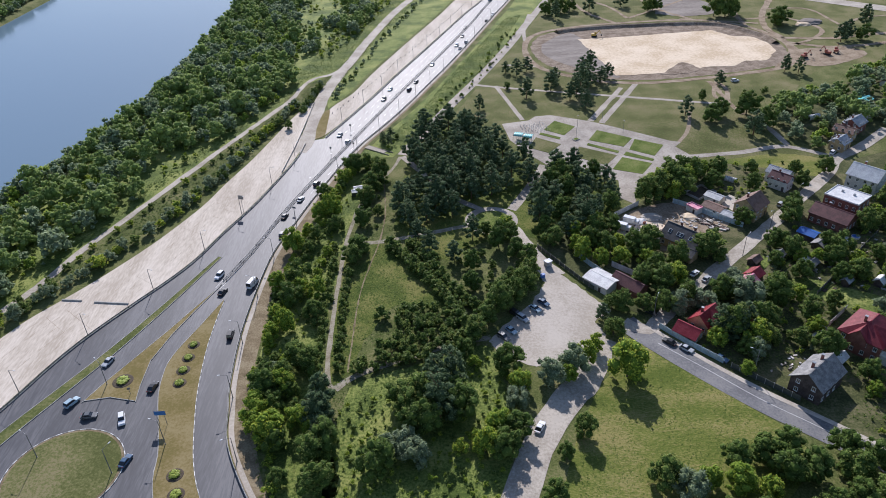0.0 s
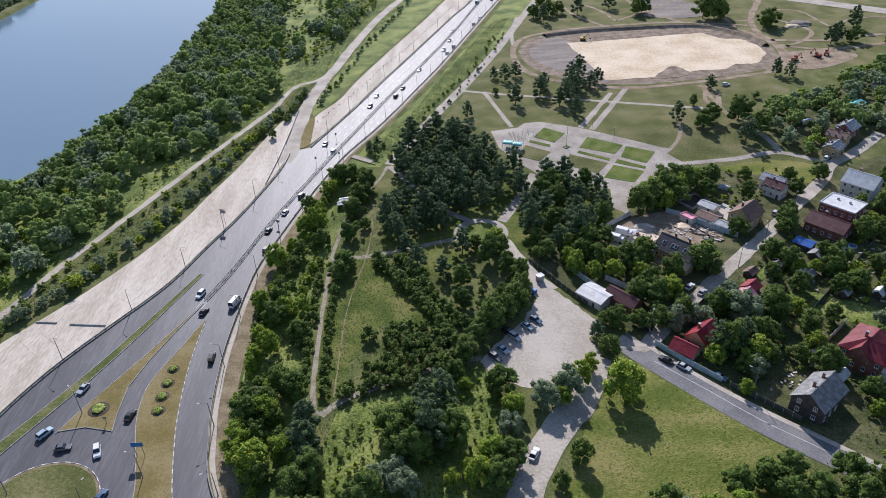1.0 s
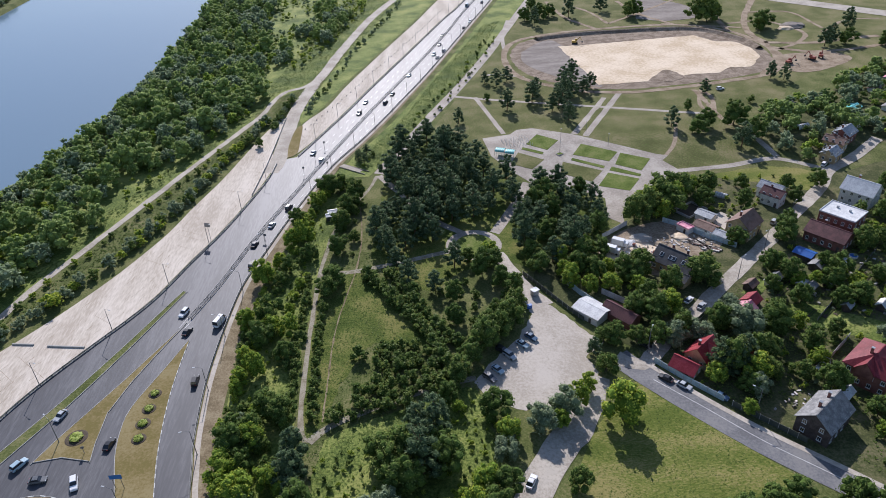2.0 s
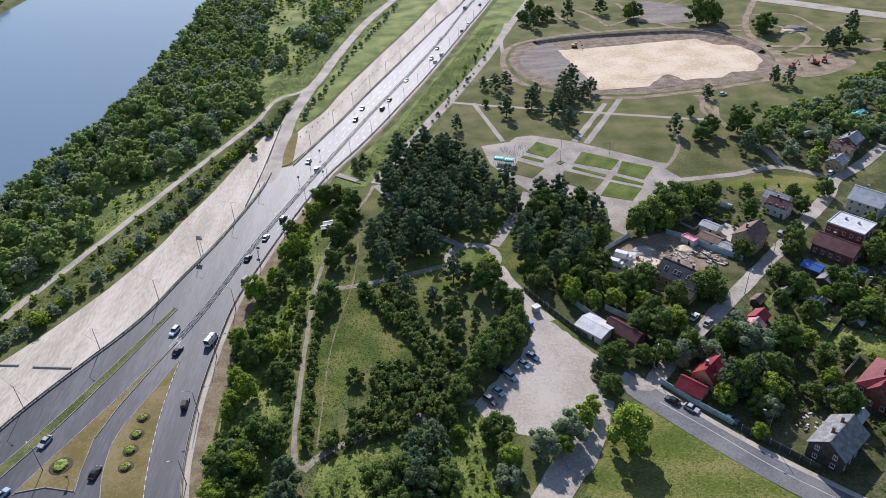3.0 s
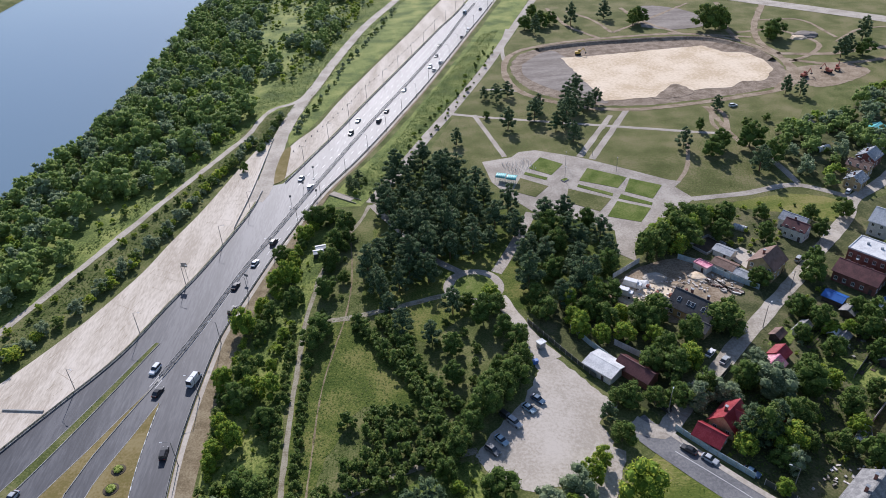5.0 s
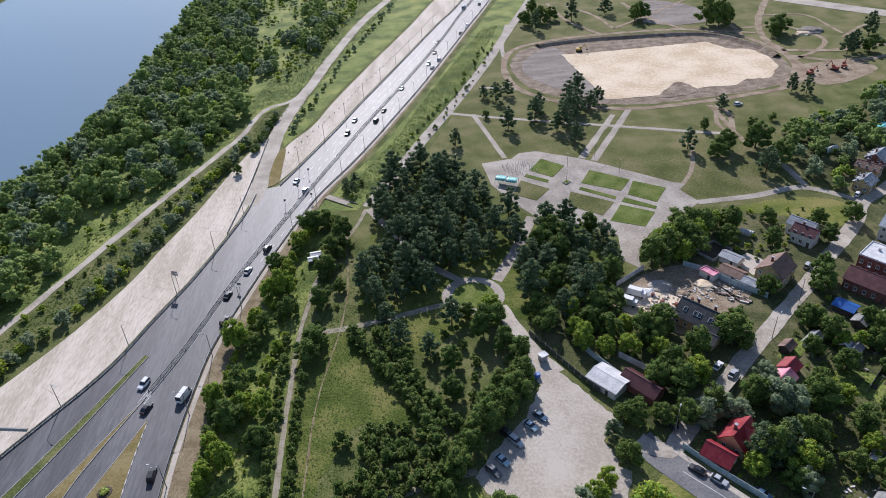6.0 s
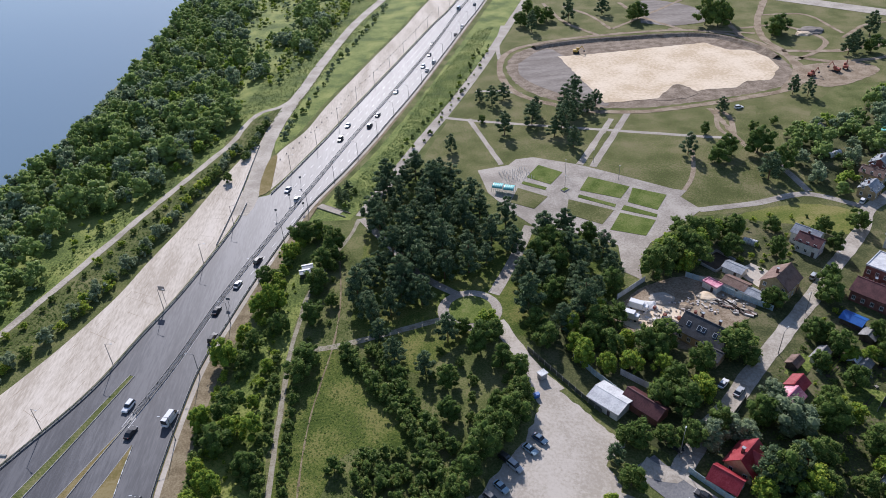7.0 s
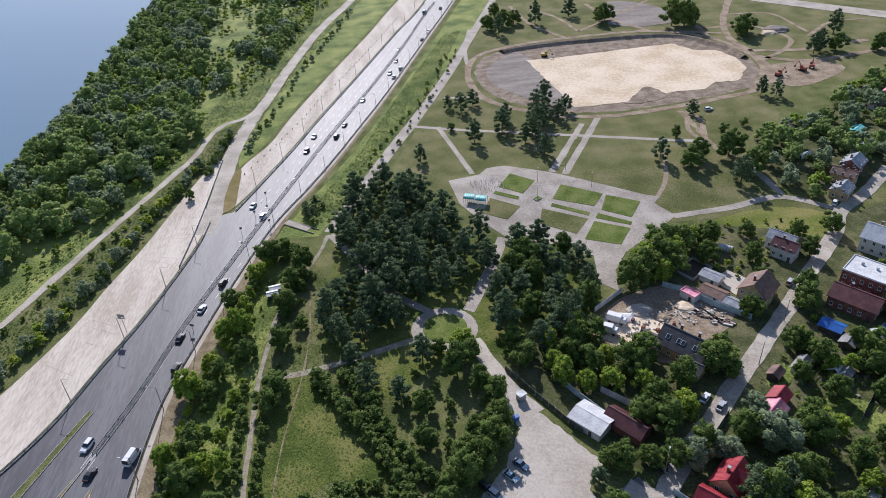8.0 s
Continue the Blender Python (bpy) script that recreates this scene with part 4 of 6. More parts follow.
scatter([(-36, 240), (-28, 240), (-28, 290), (-34, 280)], ["oak", "bush"], 4.5, 0.5, 0.8, "trees along the footpath", 45, lambda x, y: (x + 38.5) ** 2 + (y - 273) ** 2 > 40)
for x, y, k, t in ((-47, 258, "bright", 1.35), (-47, 268, "bright", .9), (-51, 271, "oak", .9), (-33.5, 268, "oak", 1.0), (-32.5, 280, "oak", 1.0), (-30, 289, "oak", .9), (-46, 286, "bright", 1.0), (-41, 297, "oak", 1.1), (-36, 301, "bright", .9), (-38, 146, "pine", .9), (-36.5, 124, "oak", 1.1), (-34, 250, "oak", .9), (-44, 246, "oak", .8)):
    plant(k, x, y, t, "trees along the verge")
# Shrub rows and thicket by the meadow.
row([(-23.5, 234), (-17.5, 224), (-11.3, 213), (-6, 204), (-1.5, 194), (3, 181)], ["bush"], 2.3, 1.2, 1.55, "long dark hedge", 51, 0.4)
row([(-15, 232), (-11.5, 226), (-7.5, 216.5), (-1.5, 205), (2.5, 198), (8.5, 190)], ["bush"], 2.4, 1.15, 1.5, "long dark hedge", 52, 0.5)
scatter([(-20, 193), (-9, 196), (8, 180), (4, 174), (-12, 168), (-29, 164), (-31, 167), (-19, 180)], ["bush"], 3.0, 1.0, 1.45, "thicket by the meadow", 53)
plant("bush", -24, 190, 1.3, "")
# South thicket: tall weeds and saplings, with dark clumps of trees.
for x, y, k, t in ((-6.8, 151.5, "pine", 1.1), (-11.7, 149.2, "oak", 1.1), (-2.7, 151.1, "oak", 1), (-14.5, 145.9, "oak", 1.1), (-6.4, 145.2, "pine", 1.1), (-10.5, 140.5, "oak", 1.1), (-3, 157.8, "pine", 1), (-0.9, 146.4, "oak", 1), (-7.4, 156.2, "pine", 0.9), (-15.9, 150.5, "oak", 0.9), (-38.8, 152.5, "pine", 0.8), (-39.2, 144.6, "pine", 0.9), (-35.6, 136.2, "oak", 1), (-37.6, 139.5, "pine", 0.8), (-38.4, 132.6, "oak", 1), (-50.2, 158.2, "bright", 1), (-50.9, 139.1, "bright", 1.1), (-51.4, 145.7, "bright", 0.7), (-52.4, 151, "oak", 0.7), (-50.7, 168.3, "bright", 0.7), (-56, 164.6, "willow", 0.7), (-54.5, 199.5, "oak", 0.9), (-45.9, 192.1, "oak", 0.8), (-57.7, 182.2, "bright", 0.7), (-45.2, 148.6, "oak", 0.6), (-15.7, 135.3, "willow", 0.9), (-19.5, 133.3, "willow", 0.8), (-11.9, 131.1, "willow", 0.8), (13.8, 148.7, "willow", 0.8), (8.5, 138.8, "bright", 1), (4.7, 132.8, "bright", 0.9), (13.4, 163.3, "oak", 1), (15.9, 154.1, "bright", 1), (4, 165.2, "bright", 0.6), (1.3, 169.8, "oak", 0.6), (3, 136, "bright", 0.7), (9.7, 132.3, "oak", 0.9), (13.1, 138.4, "oak", 0.8), (-1.7, 133.3, "bright", 0.6)):
    plant(k, x, y, t * 1.1, "trees south of the path")
SOUTH = [(-37, 150), (-19, 157), (8, 168), (14, 158), (12, 133), (6, 112), (-33, 106), (-36, 120)]
scatter(SOUTH, ["scrub", "scrub", "darkscrub"], 2.3, 0.22, 0.6, "scrub south of the path", 62, lambda x, y: noise.noise((x * .07, y * .07, 4)) > -0.3, crowd="south_scrub")
scatter([(-56, 140), (-59.5, 170), (-60, 195), (-56, 230), (-49, 265), (-42, 292), (-38, 290), (-42, 262), (-44, 235), (-44, 168), (-40, 150), (-34, 118), (-46, 120)], ["scrub", "scrub", "darkscrub"], 2.8, 0.2, 0.55, "scrub along the verge", 63, lambda x, y: noise.noise((x * .06, y * .06, 6)) > -0.1, crowd="south_scrub")
# Pines.
scatter([(-16, 281), (-6, 290), (3, 278), (5, 258), (-1, 246), (-12, 244), (-20, 248), (-21, 262)], ["pine"], 6.4, 0.85, 1.25, "pine grove", 71)
scatter([(-10, 336), (4, 346), (16, 338), (25, 312), (38, 298), (36, 282), (24, 268), (12, 264), (3, 275), (-4, 290), (-16, 298), (-18, 308)], ["pine"], 7.0, 0.85, 1.3, "pine grove", 72)
scatter([(38, 278), (52, 294), (64, 290), (70, 268), (64, 252), (52, 243), (40, 230), (34, 234), (33, 252)], ["pine", "pine", "pine", "oak"], 6.8, 0.9, 1.3, "pine grove", 73)
# Trees by the car park.
scatter([(6, 232), (20, 236), (24, 226), (27, 212), (24, 199), (14, 188), (9, 192), (5, 204), (-2, 220)], ["oak", "oak", "bush"], 6.0, 0.7, 1.1, "trees beside the car park", 81)
scatter([(41, 236), (58, 244), (62, 233), (73, 221), (84, 214), (82, 207), (64, 204), (56, 214), (44, 226)], ["oak", "bright"], 6.0, 0.8, 1.15, "trees behind the yard wall", 82)
scatter([(78, 262), (88, 274), (108, 288), (113, 282), (96, 265)], ["oak", "oak", "bright"], 5.0, 1.15, 1.55, "trees beside the square", 83)
for x, y, k, s in ((32, 162, "willow", 1.1), (25.5, 157.5, "willow", 1.05), (37.5, 167, "bright", 0.95), (41, 172, "bright", 0.8), (30, 158, "bright", .8), (-22, 128, "oak", 1.2), (48, 161, "bright", 1.75), (46.5, 187, "pine", 0.6), (51, 193, "oak", 0.8), (48.5, 180, "oak", 0.85), (31, 138, "oak", 0.8), (25, 130, "oak", 0.6), (20, 117, "oak", 0.8), (48, 123, "oak", 1.1), (53, 118, "willow", 1.0), (54, 193, "oak", .8), (61, 192, "oak", .85), (67, 191, "oak", .9), (70, 202, "oak", 1.2), (76, 206, "bright", 1.1), (64, 205, "oak", 1.0), (72, 190, "willow", 1.0), (76, 194, "oak", 0.9), (88, 196, "oak", 1.2), (95, 192, "willow", 1.5), (84, 176, "oak", 1.2), (90, 172, "bright", 1.2), (86, 168, "oak", 0.9), (94, 181, "oak", 1.1), (104, 192, "oak", 1.2)):
    plant(k, x, y, s)
scatter([(58, 122), (72, 131), (94, 132), (108, 122), (96, 106), (58, 110)], ["oak", "oak", "bright"], 6.5, 0.8, 1.2, "trees at the field's edge", 84)
for x, y, t in ((9, 184, 1.0), (14, 190.5, 1.1), (18.5, 196, 1.1), (23, 202, 1.15), (26.5, 209, 1.0), (5, 178, 0.9), (27, 217, 0.9)):
    plant("oak", x, y, t, "trees beside the car park")
# Park conifers and single trees.
for x, y, k, s in ((20, 367, "pine", .6), (47, 381, "pine", .7), (62, 391, "pine", .8), (38, 397, "bush", 1.0), (46, 420, "pine", .7), (53, 426, "pine", .7), (40, 425, "pine", .55), (89, 418, "pine", .9), (82, 405, "pine", .9), (74, 378, "pine", .9), (76, 362, "pine", .6), (98, 408, "pine", .6), (84, 396, "pine", .9), (78, 388, "pine", .9), (70, 375, "pine", .6), (92, 400, "pine", .7), (66, 402, "pine", .7), (124, 347, "pine", .7), (134, 338, "oak", .75), (140, 345, "oak", .6), (154, 344, "oak", .9), (149, 322, "pine", .9), (158, 330, "oak", .8), (157, 390, "pine", .6), (139, 366, "oak", .5), (201, 406, "pine", .6), (207, 402, "pine", .6), (163, 368, "bush", 1.1), (175, 372, "bush", 1.1)):
    plant(k, x, y, s * (1.6 if k == "oak" else 1.35), "park trees")
for x, y, s in ((89, 542, .8), (96, 560, 1), (104, 565, .9), (118, 560, .8), (84, 555, .9), (145, 572, .8), (160, 550, .9), (166, 556, .9), (210, 526, 1.3), (204, 532, 1.2), (216, 534, 1.2), (236, 500, 1), (242, 506, 1), (260, 458, .8), (266, 462, .8), (275, 460, .9), (292, 490, .8), (297, 454, .9), (94, 583, .9)):
    plant("pine" if s < .85 else "oak", x, y, s * 1.45, "far park trees")
row([(-27, 325), (-31, 330), (-25, 336)], ["pine"], 4.5, 0.4, 0.5, "young trees by the stair", 86, 0.5)
# Slope below the highway.
scatter([(-30, 322), (-10, 360), (8, 400), (30, 455), (52, 520), (60, 520), (34, 440), (14, 388), (-4, 350), (-20, 318)], ["brightbush", "bush"], 5.0, 0.3, 0.8, "scrub on the highway slope", 87, crowd="slope_scrub")
for x, y, k, s in ((8, 235, "pine", .6), (13, 238, "oak", .55), (-8.3, 227, "pine", .7), (0.5, 222, "pine", .6), (-12.5, 238, "pine", .55), (-7, 220, "oak", .5), (21, 239, "bright", .9), (-34, 229, "oak", .75), (-36, 224, "oak", .65), (22, 234, "oak", .6)):
    plant(k, x, y, s * 1.35, "trees round the ring")
# Village gardens.
HOUSES = [(78, 182, 8), (70, 177, 6), (101, 153, 11), (122, 170, 11), (50, 207, 7), (58, 204, 7), (86, 229, 10), (118, 250, 9), (146, 240, 10), (156, 250, 10), (133, 231, 6), (128, 223, 6), (142, 275, 7), (174, 268, 9), (197, 322, 8), (189, 315, 8), (181, 305, 7), (99, 202, 4), (103, 206, 4), (98, 254, 5), (106, 253, 6), (108, 262, 6)]
STREETS = [[(60, 182), (73, 195), (92, 212), (118, 236), (143, 260), (168, 284), (177, 296), (214, 322)], [(51, 189), (71, 162), (91, 140), (120, 110)], [(113, 304), (154, 309), (177, 297)]]


def garden(x, y):
    if any((x - a) ** 2 + (y - b) ** 2 < r * r for a, b, r in HOUSES):
        return False
    for st in STREETS:
        for px, py, _ in along(st, 3):
            if (x - px) ** 2 + (y - py) ** 2 < 42:
                return False
    return not inside(x, y, GREEN_PLOT) and not inside(x, y, [(98, 210), (108, 224), (117, 219), (106, 206)])


scatter([(64, 188), (80, 200), (100, 219), (121, 230), (165, 215), (175, 180), (150, 140), (120, 130), (104, 134), (112, 150), (112, 162), (94, 166), (82, 160), (66, 182)], ["oak", "oak", "bright", "willow"], 7.2, 0.65, 1.15, "village garden trees", 91, lambda x, y: garden(x, y) and (x < 122 or noise.noise((x * .05, y * .05, 1)) > 0.05))
scatter([(64, 188), (80, 200), (100, 219), (121, 230), (170, 270), (230, 300), (260, 240), (190, 150), (150, 140), (120, 130), (104, 134), (112, 150), (112, 162), (94, 166), (82, 160), (66, 182)], ["darkscrub", "darkscrub", "scrub", "farscrub", "scrub"], 3.6, 0.3, 0.9, "", 95, garden, "garden_shrubs")
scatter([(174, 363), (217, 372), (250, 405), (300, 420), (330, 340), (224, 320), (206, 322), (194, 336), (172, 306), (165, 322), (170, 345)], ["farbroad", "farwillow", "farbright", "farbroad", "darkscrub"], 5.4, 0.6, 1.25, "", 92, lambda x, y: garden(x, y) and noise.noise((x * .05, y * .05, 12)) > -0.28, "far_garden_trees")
scatter([(88, 219), (109, 240), (128, 252), (118, 246), (96, 228)], ["oak"], 6.0, 0.8, 1.15, "street trees", 93, garden)
scatter([(112, 232), (134, 226), (170, 262), (200, 290), (240, 300), (240, 200), (160, 190), (120, 214)], ["oak", "oak", "bright"], 7.4, 0.55, 1.05, "village garden trees", 94, lambda x, y: garden(x, y) and (y > 236 or noise.noise((x * .06, y * .06, 9)) > 0.1))
scatter([(115, 262), (128, 262), (150, 285), (160, 296), (120, 296), (112, 286)], ["darkscrub", "scrub"], 4.0, 0.35, 0.9, "", 96, garden, "garden_shrubs")
scatter([(104, 150), (112, 144), (130, 150), (135, 165), (118, 160)], ["oak", "bright"], 6, 0.5, 0.8, "village garden trees", 97, garden)
for x, y, s in ((132, 243, .85), (122, 218, .8), (118, 284, .8), (112, 274, .8), (128, 270, .6), (134, 286, .6), (72, 228, .9), (66, 226, .9), (92, 220, 1.0), (62, 240, .9), (124, 258, .7), (113, 243, .75), (136, 250, .8), (151, 282, .6), (149, 270, .6), (95, 226, .8), (165, 283, .7)):
    plant("oak", x, y, s * 1.3, "street trees")
for x, y, t in ((82, 179, .95), (85, 176, 1.05), (80, 176.5, .85), (88.5, 178.5, .9)):
    plant("pine", x, y, t, "dark conifers beside the red house")
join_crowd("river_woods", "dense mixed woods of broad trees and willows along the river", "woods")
join_crowd("river_scrub", "low scrub under the river woods", "scrub")
join_crowd("slab_scrub", "scrub between the riverside track and slabs", "scrub")
join_crowd("slope_scrub", "low scrub on the highway slope", "scrub")
join_crowd("south_scrub", "light green scrub among the trees", "scrub")
join_crowd("garden_shrubs", "fruit bushes and shrubs in village gardens", "shrubs")
join_crowd("far_garden_trees", "trees of the far village gardens", "trees")


# Tall weeds and tussocks.
def weeds(name, label, poly, count, size, seed, keep=None, material=None):
    rng = random.Random(seed)
    xs, ys = [q[0] for q in poly], [q[1] for q in poly]
    v, f = [], []
    while len(f) < count * 3:
        x, y = rng.uniform(min(xs), max(xs)), rng.uniform(min(ys), max(ys))
        if not inside(x, y, poly) or (keep and not keep(x, y)):
            if rng.random() < 0.0002:
                count -= 1
            continue
        z, s, a0 = ground_z(x, y), size * rng.uniform(0.5, 1.5), rng.uniform(0, 3)
        for k in range(3):
            a = a0 + k * 2.1 + rng.uniform(-.3, .3)
            c, w, up = math.cos(a) * s, math.sin(a) * s, s * rng.uniform(.35, .75)
            b = len(v)
            v += [(x - w * .35, y + c * .35, z + up * .35), (x + w * .35, y - c * .35, z + up * .35), (x + c + w * .45, y + w - c * .45, z + up), (x + c - w * .45, y + w + c * .45, z + up)]
            f.append((b, b + 1, b + 2, b + 3))
    return tagged(obj(name, v, f, material or M_WEED), label, "weeds", "", "stuff")


PARK_LINES = [q for pts in ([(21, 406), (40, 398), (94, 379), (137, 364), (151, 360)], [(32, 403), (41, 350)], [(102, 391), (75, 345)], [(113, 399), (80, 342)], [(112, 318), (120, 330), (128, 352)], [(151, 360), (158, 382), (157, 394)], [(6, 378), (24, 420), (47, 478), (68, 537)], [(113, 304), (139, 306), (177, 297)], [(98, 400), (80, 412), (62, 432), (57, 465), (66, 500)], [(98, 400), (126, 397), (174, 405)]) for q in curve(pts, 2)]


def off_paths(x, y):
    return min((x - p[0]) ** 2 + (y - p[1]) ** 2 for p in PARK_LINES) > 8 and not inside(x, y, PLAZA)


weeds("meadow_weeds", "tall meadow weeds and tussocks", [(-58, 150), (-60, 195), (-50, 250), (-40, 306), (-26, 296), (-4, 236), (8, 200), (12, 160), (8, 112), (-48, 112)], 16000, 0.19, 5, lambda x, y: abs(x + 39.8) > 1.4 or not 160 < y < 250)
weeds("slope_weeds", "rough weeds on the highway slope", [(-34, 320), (-8, 380), (12, 440), (52, 550), (66, 560), (30, 440), (4, 382), (-20, 322)], 6000, 0.28, 6)
weeds("park_weeds", "tussocks in the dry park grass", [(10, 366), (52, 480), (72, 540), (60, 440), (98, 402), (126, 394), (200, 404), (170, 340), (178, 302), (113, 308), (110, 322), (56, 360), (30, 352)], 12000, 0.15, 12, off_paths)
weeds("field_weeds", "hay stubble in the mown field", [(49, 166), (60, 168), (85, 138), (88, 128), (70, 112), (24, 110), (30, 138), (40, 156)], 12000, 0.13, 13)
weeds("river_weeds", "tall weeds along the riverside track", [(-160, 175), (-110, 270), (-78, 385), (-58, 430), (-20, 600), (10, 690), (-40, 690), (-75, 520), (-90, 420), (-120, 330), (-170, 190)], 14000, 0.32, 7, lambda x, y: min((x - p[0]) ** 2 + (y - p[1]) ** 2 for p in RPATH_LINE) > 12)
weeds("garden_weeds", "vegetable rows and weeds in gardens", [(64, 186), (100, 216), (170, 262), (230, 300), (240, 220), (150, 140), (106, 136), (94, 166), (82, 162)], 12000, 0.26, 8, lambda x, y: not any((x - a) ** 2 + (y - b) ** 2 < r * r * .8 for a, b, r in HOUSES) and min((x - p[0]) ** 2 + (y - p[1]) ** 2 for st in STREET_LINES for p in st) > 26)


# ---- highway furniture ----
def lamp_post(height=8.6, arm=1.9):
    """A tapered steel lamp post with one arm over the road (along +x)."""
    root = tagged(new("street_lamp"), "grey steel street lamp beside the highway", "street lamp", "highway lamps")
    bm = bmesh.new()
    rod(bm, (0, 0, 0), (0, 0, height), 0.13, 0.075, 8)
    part("pole", bm, M_POLE, root)
    bm = bmesh.new()
    rod(bm, (0, 0, height - 0.1), (arm, 0, height + 0.35), 0.05, 0.04, 6)
    part("arm", bm, M_POLE, root)
    box("lamp_head", (arm + 0.3, 0, height + 0.38), (0.75, 0.28, 0.14), M_LAMP, root, "pale flat lamp head", bevel=0.03)
    bm = bmesh.new()
    rod(bm, (0, 0, -0.1), (0, 0, 0.35), 0.2, 0.18, 8)
    part("base", bm, M_KERB, root)
    return root


first_lamp = lamp_post()
lamp_places = []
for x, y, a in along(offset(curve(RAIL_L, 3), -0.9), 27.2, 33.5):
    lamp_places.append((x, y, a - 1.57))
for x, y, a in along(offset(curve(RAIL_L2[1:], 3), -0.9), 27.2, 4.0):
    lamp_places.append((x, y, a - 1.57))
for x, y, a in along(offset(curve(RAIL_R, 3), 1.2), 24.0, 40.5):
    lamp_places.append((x, y, a + 1.57))
lamp_places += [(-102.9, 164.6, 2.4), (-89.4, 131.7, 1.0), (-111, 138, 2.6), (-78.6, 140.5, 2.9)]
for k, (x, y, a) in enumerate(lamp_places):
    m = Matrix.Translation((x, y, ground_z(x, y))) @ Matrix.Rotation(a, 4, "Z")
    if k == 0:
        first_lamp.matrix_basis = m
    else:
        copy_thing(first_lamp, m)

post_bm = bmesh.new()
add_box(post_bm, 0, 0, 0.42, 0.12, 0.16, 0.9)
POST = part("post", post_bm, M_DARKSTEEL)
POST_MESH = POST.data
bpy.data.objects.remove(POST)


def guard_rail(line, label, step=4.0, kerb=True):
    """A steel guard rail: two beams on posts over a low concrete plinth."""
    root = tagged(new("guard_rail"), label, "guard rail")
    for name, z, hgt, d, m in (("beam", 0.72, 0.3, 0.09, M_STEEL), ("lower_beam", 0.38, 0.16, 0.06, M_STEEL), ("plinth", 0.1, 0.2, 0.28, M_KERB)):
        if name == "plinth" and not kerb:
            continue
        l, r = offset(line, -d / 2), offset(line, d / 2)
        v, f = [], []
        for p, q in zip(l, r):
            for c, s in ((p, 0), (p, 1), (q, 1), (q, 0)):
                v.append((c[0], c[1], ground_z(*c) + z - hgt / 2 + s * hgt))
        for k in range(len(l) - 1):
            for j in range(4):
                f.append((4 * k + j, 4 * k + 4 + j, 4 * k + 4 + (j + 1) % 4, 4 * k + (j + 1) % 4))
        obj(name, v, f, m, root)
    for x, y, a in along(line, step):
        o = new("post", POST_MESH)
        o.parent = root
        o.location, o.rotation_euler[2] = (x, y, ground_z(x, y)), a
    return root


def cut(line, y0, y1):
    return [q for q in line if y0 <= q[1] <= y1]


guard_rail(cut(curve(RAIL_L, 3), 120, 331), "galvanised guard rail between highway and slabs")
guard_rail(cut(curve(RAIL_L2, 3), 336, 640), "galvanised guard rail beside the north slabs", 5)
guard_rail(cut(curve(RAIL_R, 3), 108, 640), "galvanised guard rail along the park side", 5)
guard_rail(cut(offset(med, -0.55), 214, 640), "steel median guard rail of the highway", 6, False)
guard_rail(cut(offset(med, 0.55), 214, 640), "steel median guard rail of the highway", 6, False)
guard_rail(curve([(-74.5, 300), (-72.5, 330), (-71.5, 360), (-70.8, 388)], 3), "rusty guard rail beside the ramp", 4)
# Dark ground line under the median rails.
setting(between("median_gutter", offset(med, -0.5), offset(med, 0.5), 0.075, M_KERB, 1, n=len(med)), "dusty concrete strip under the median rails", "median")

# Row of short posts on the north slabs.
bollard = tagged(new("bollard"), "short dark concrete post on the slabs", "bollard", "posts on the slabs")
bm = bmesh.new()
add_box(bm, 0, 0, 0.3, 0.35, 0.25, 0.6, bevel=0.04)
part("body", bm, M_DARKSTEEL, bollard)
bm = bmesh.new()
add_box(bm, 0, 0, 0.04, 0.7, 0.5, 0.1)
part("foot", bm, M_KERB, bollard)
for k, (x, y, a) in enumerate(along(curve([(-59, 371), (-44.6, 406), (-33, 437), (-26.4, 459), (-17, 480), (6, 545), (26, 605)], 3), 6.2)):
    m = pose(x, y, ground_z(x, y) + 0.04, 0, 0, math.degrees(a))
    if k == 0:
        bollard.matrix_basis = m
    else:
        copy_thing(bollard, m)

# Cast kerbs lying on the south slabs.
for x0, y0, x1, y1 in ((-134.6, 208, -127.4, 207), (-122.7, 205.8, -110.5, 204)):
    r = tagged(new("concrete_beam"), "long concrete beam lying across the slabs", "beam")
    a = math.atan2(y1 - y0, x1 - x0)
    box("beam", ((x0 + x1) / 2, (y0 + y1) / 2, 0.25), (math.hypot(x1 - x0, y1 - y0), 0.5, 0.45), M_KERB, r, turn=a, bevel=0.05)


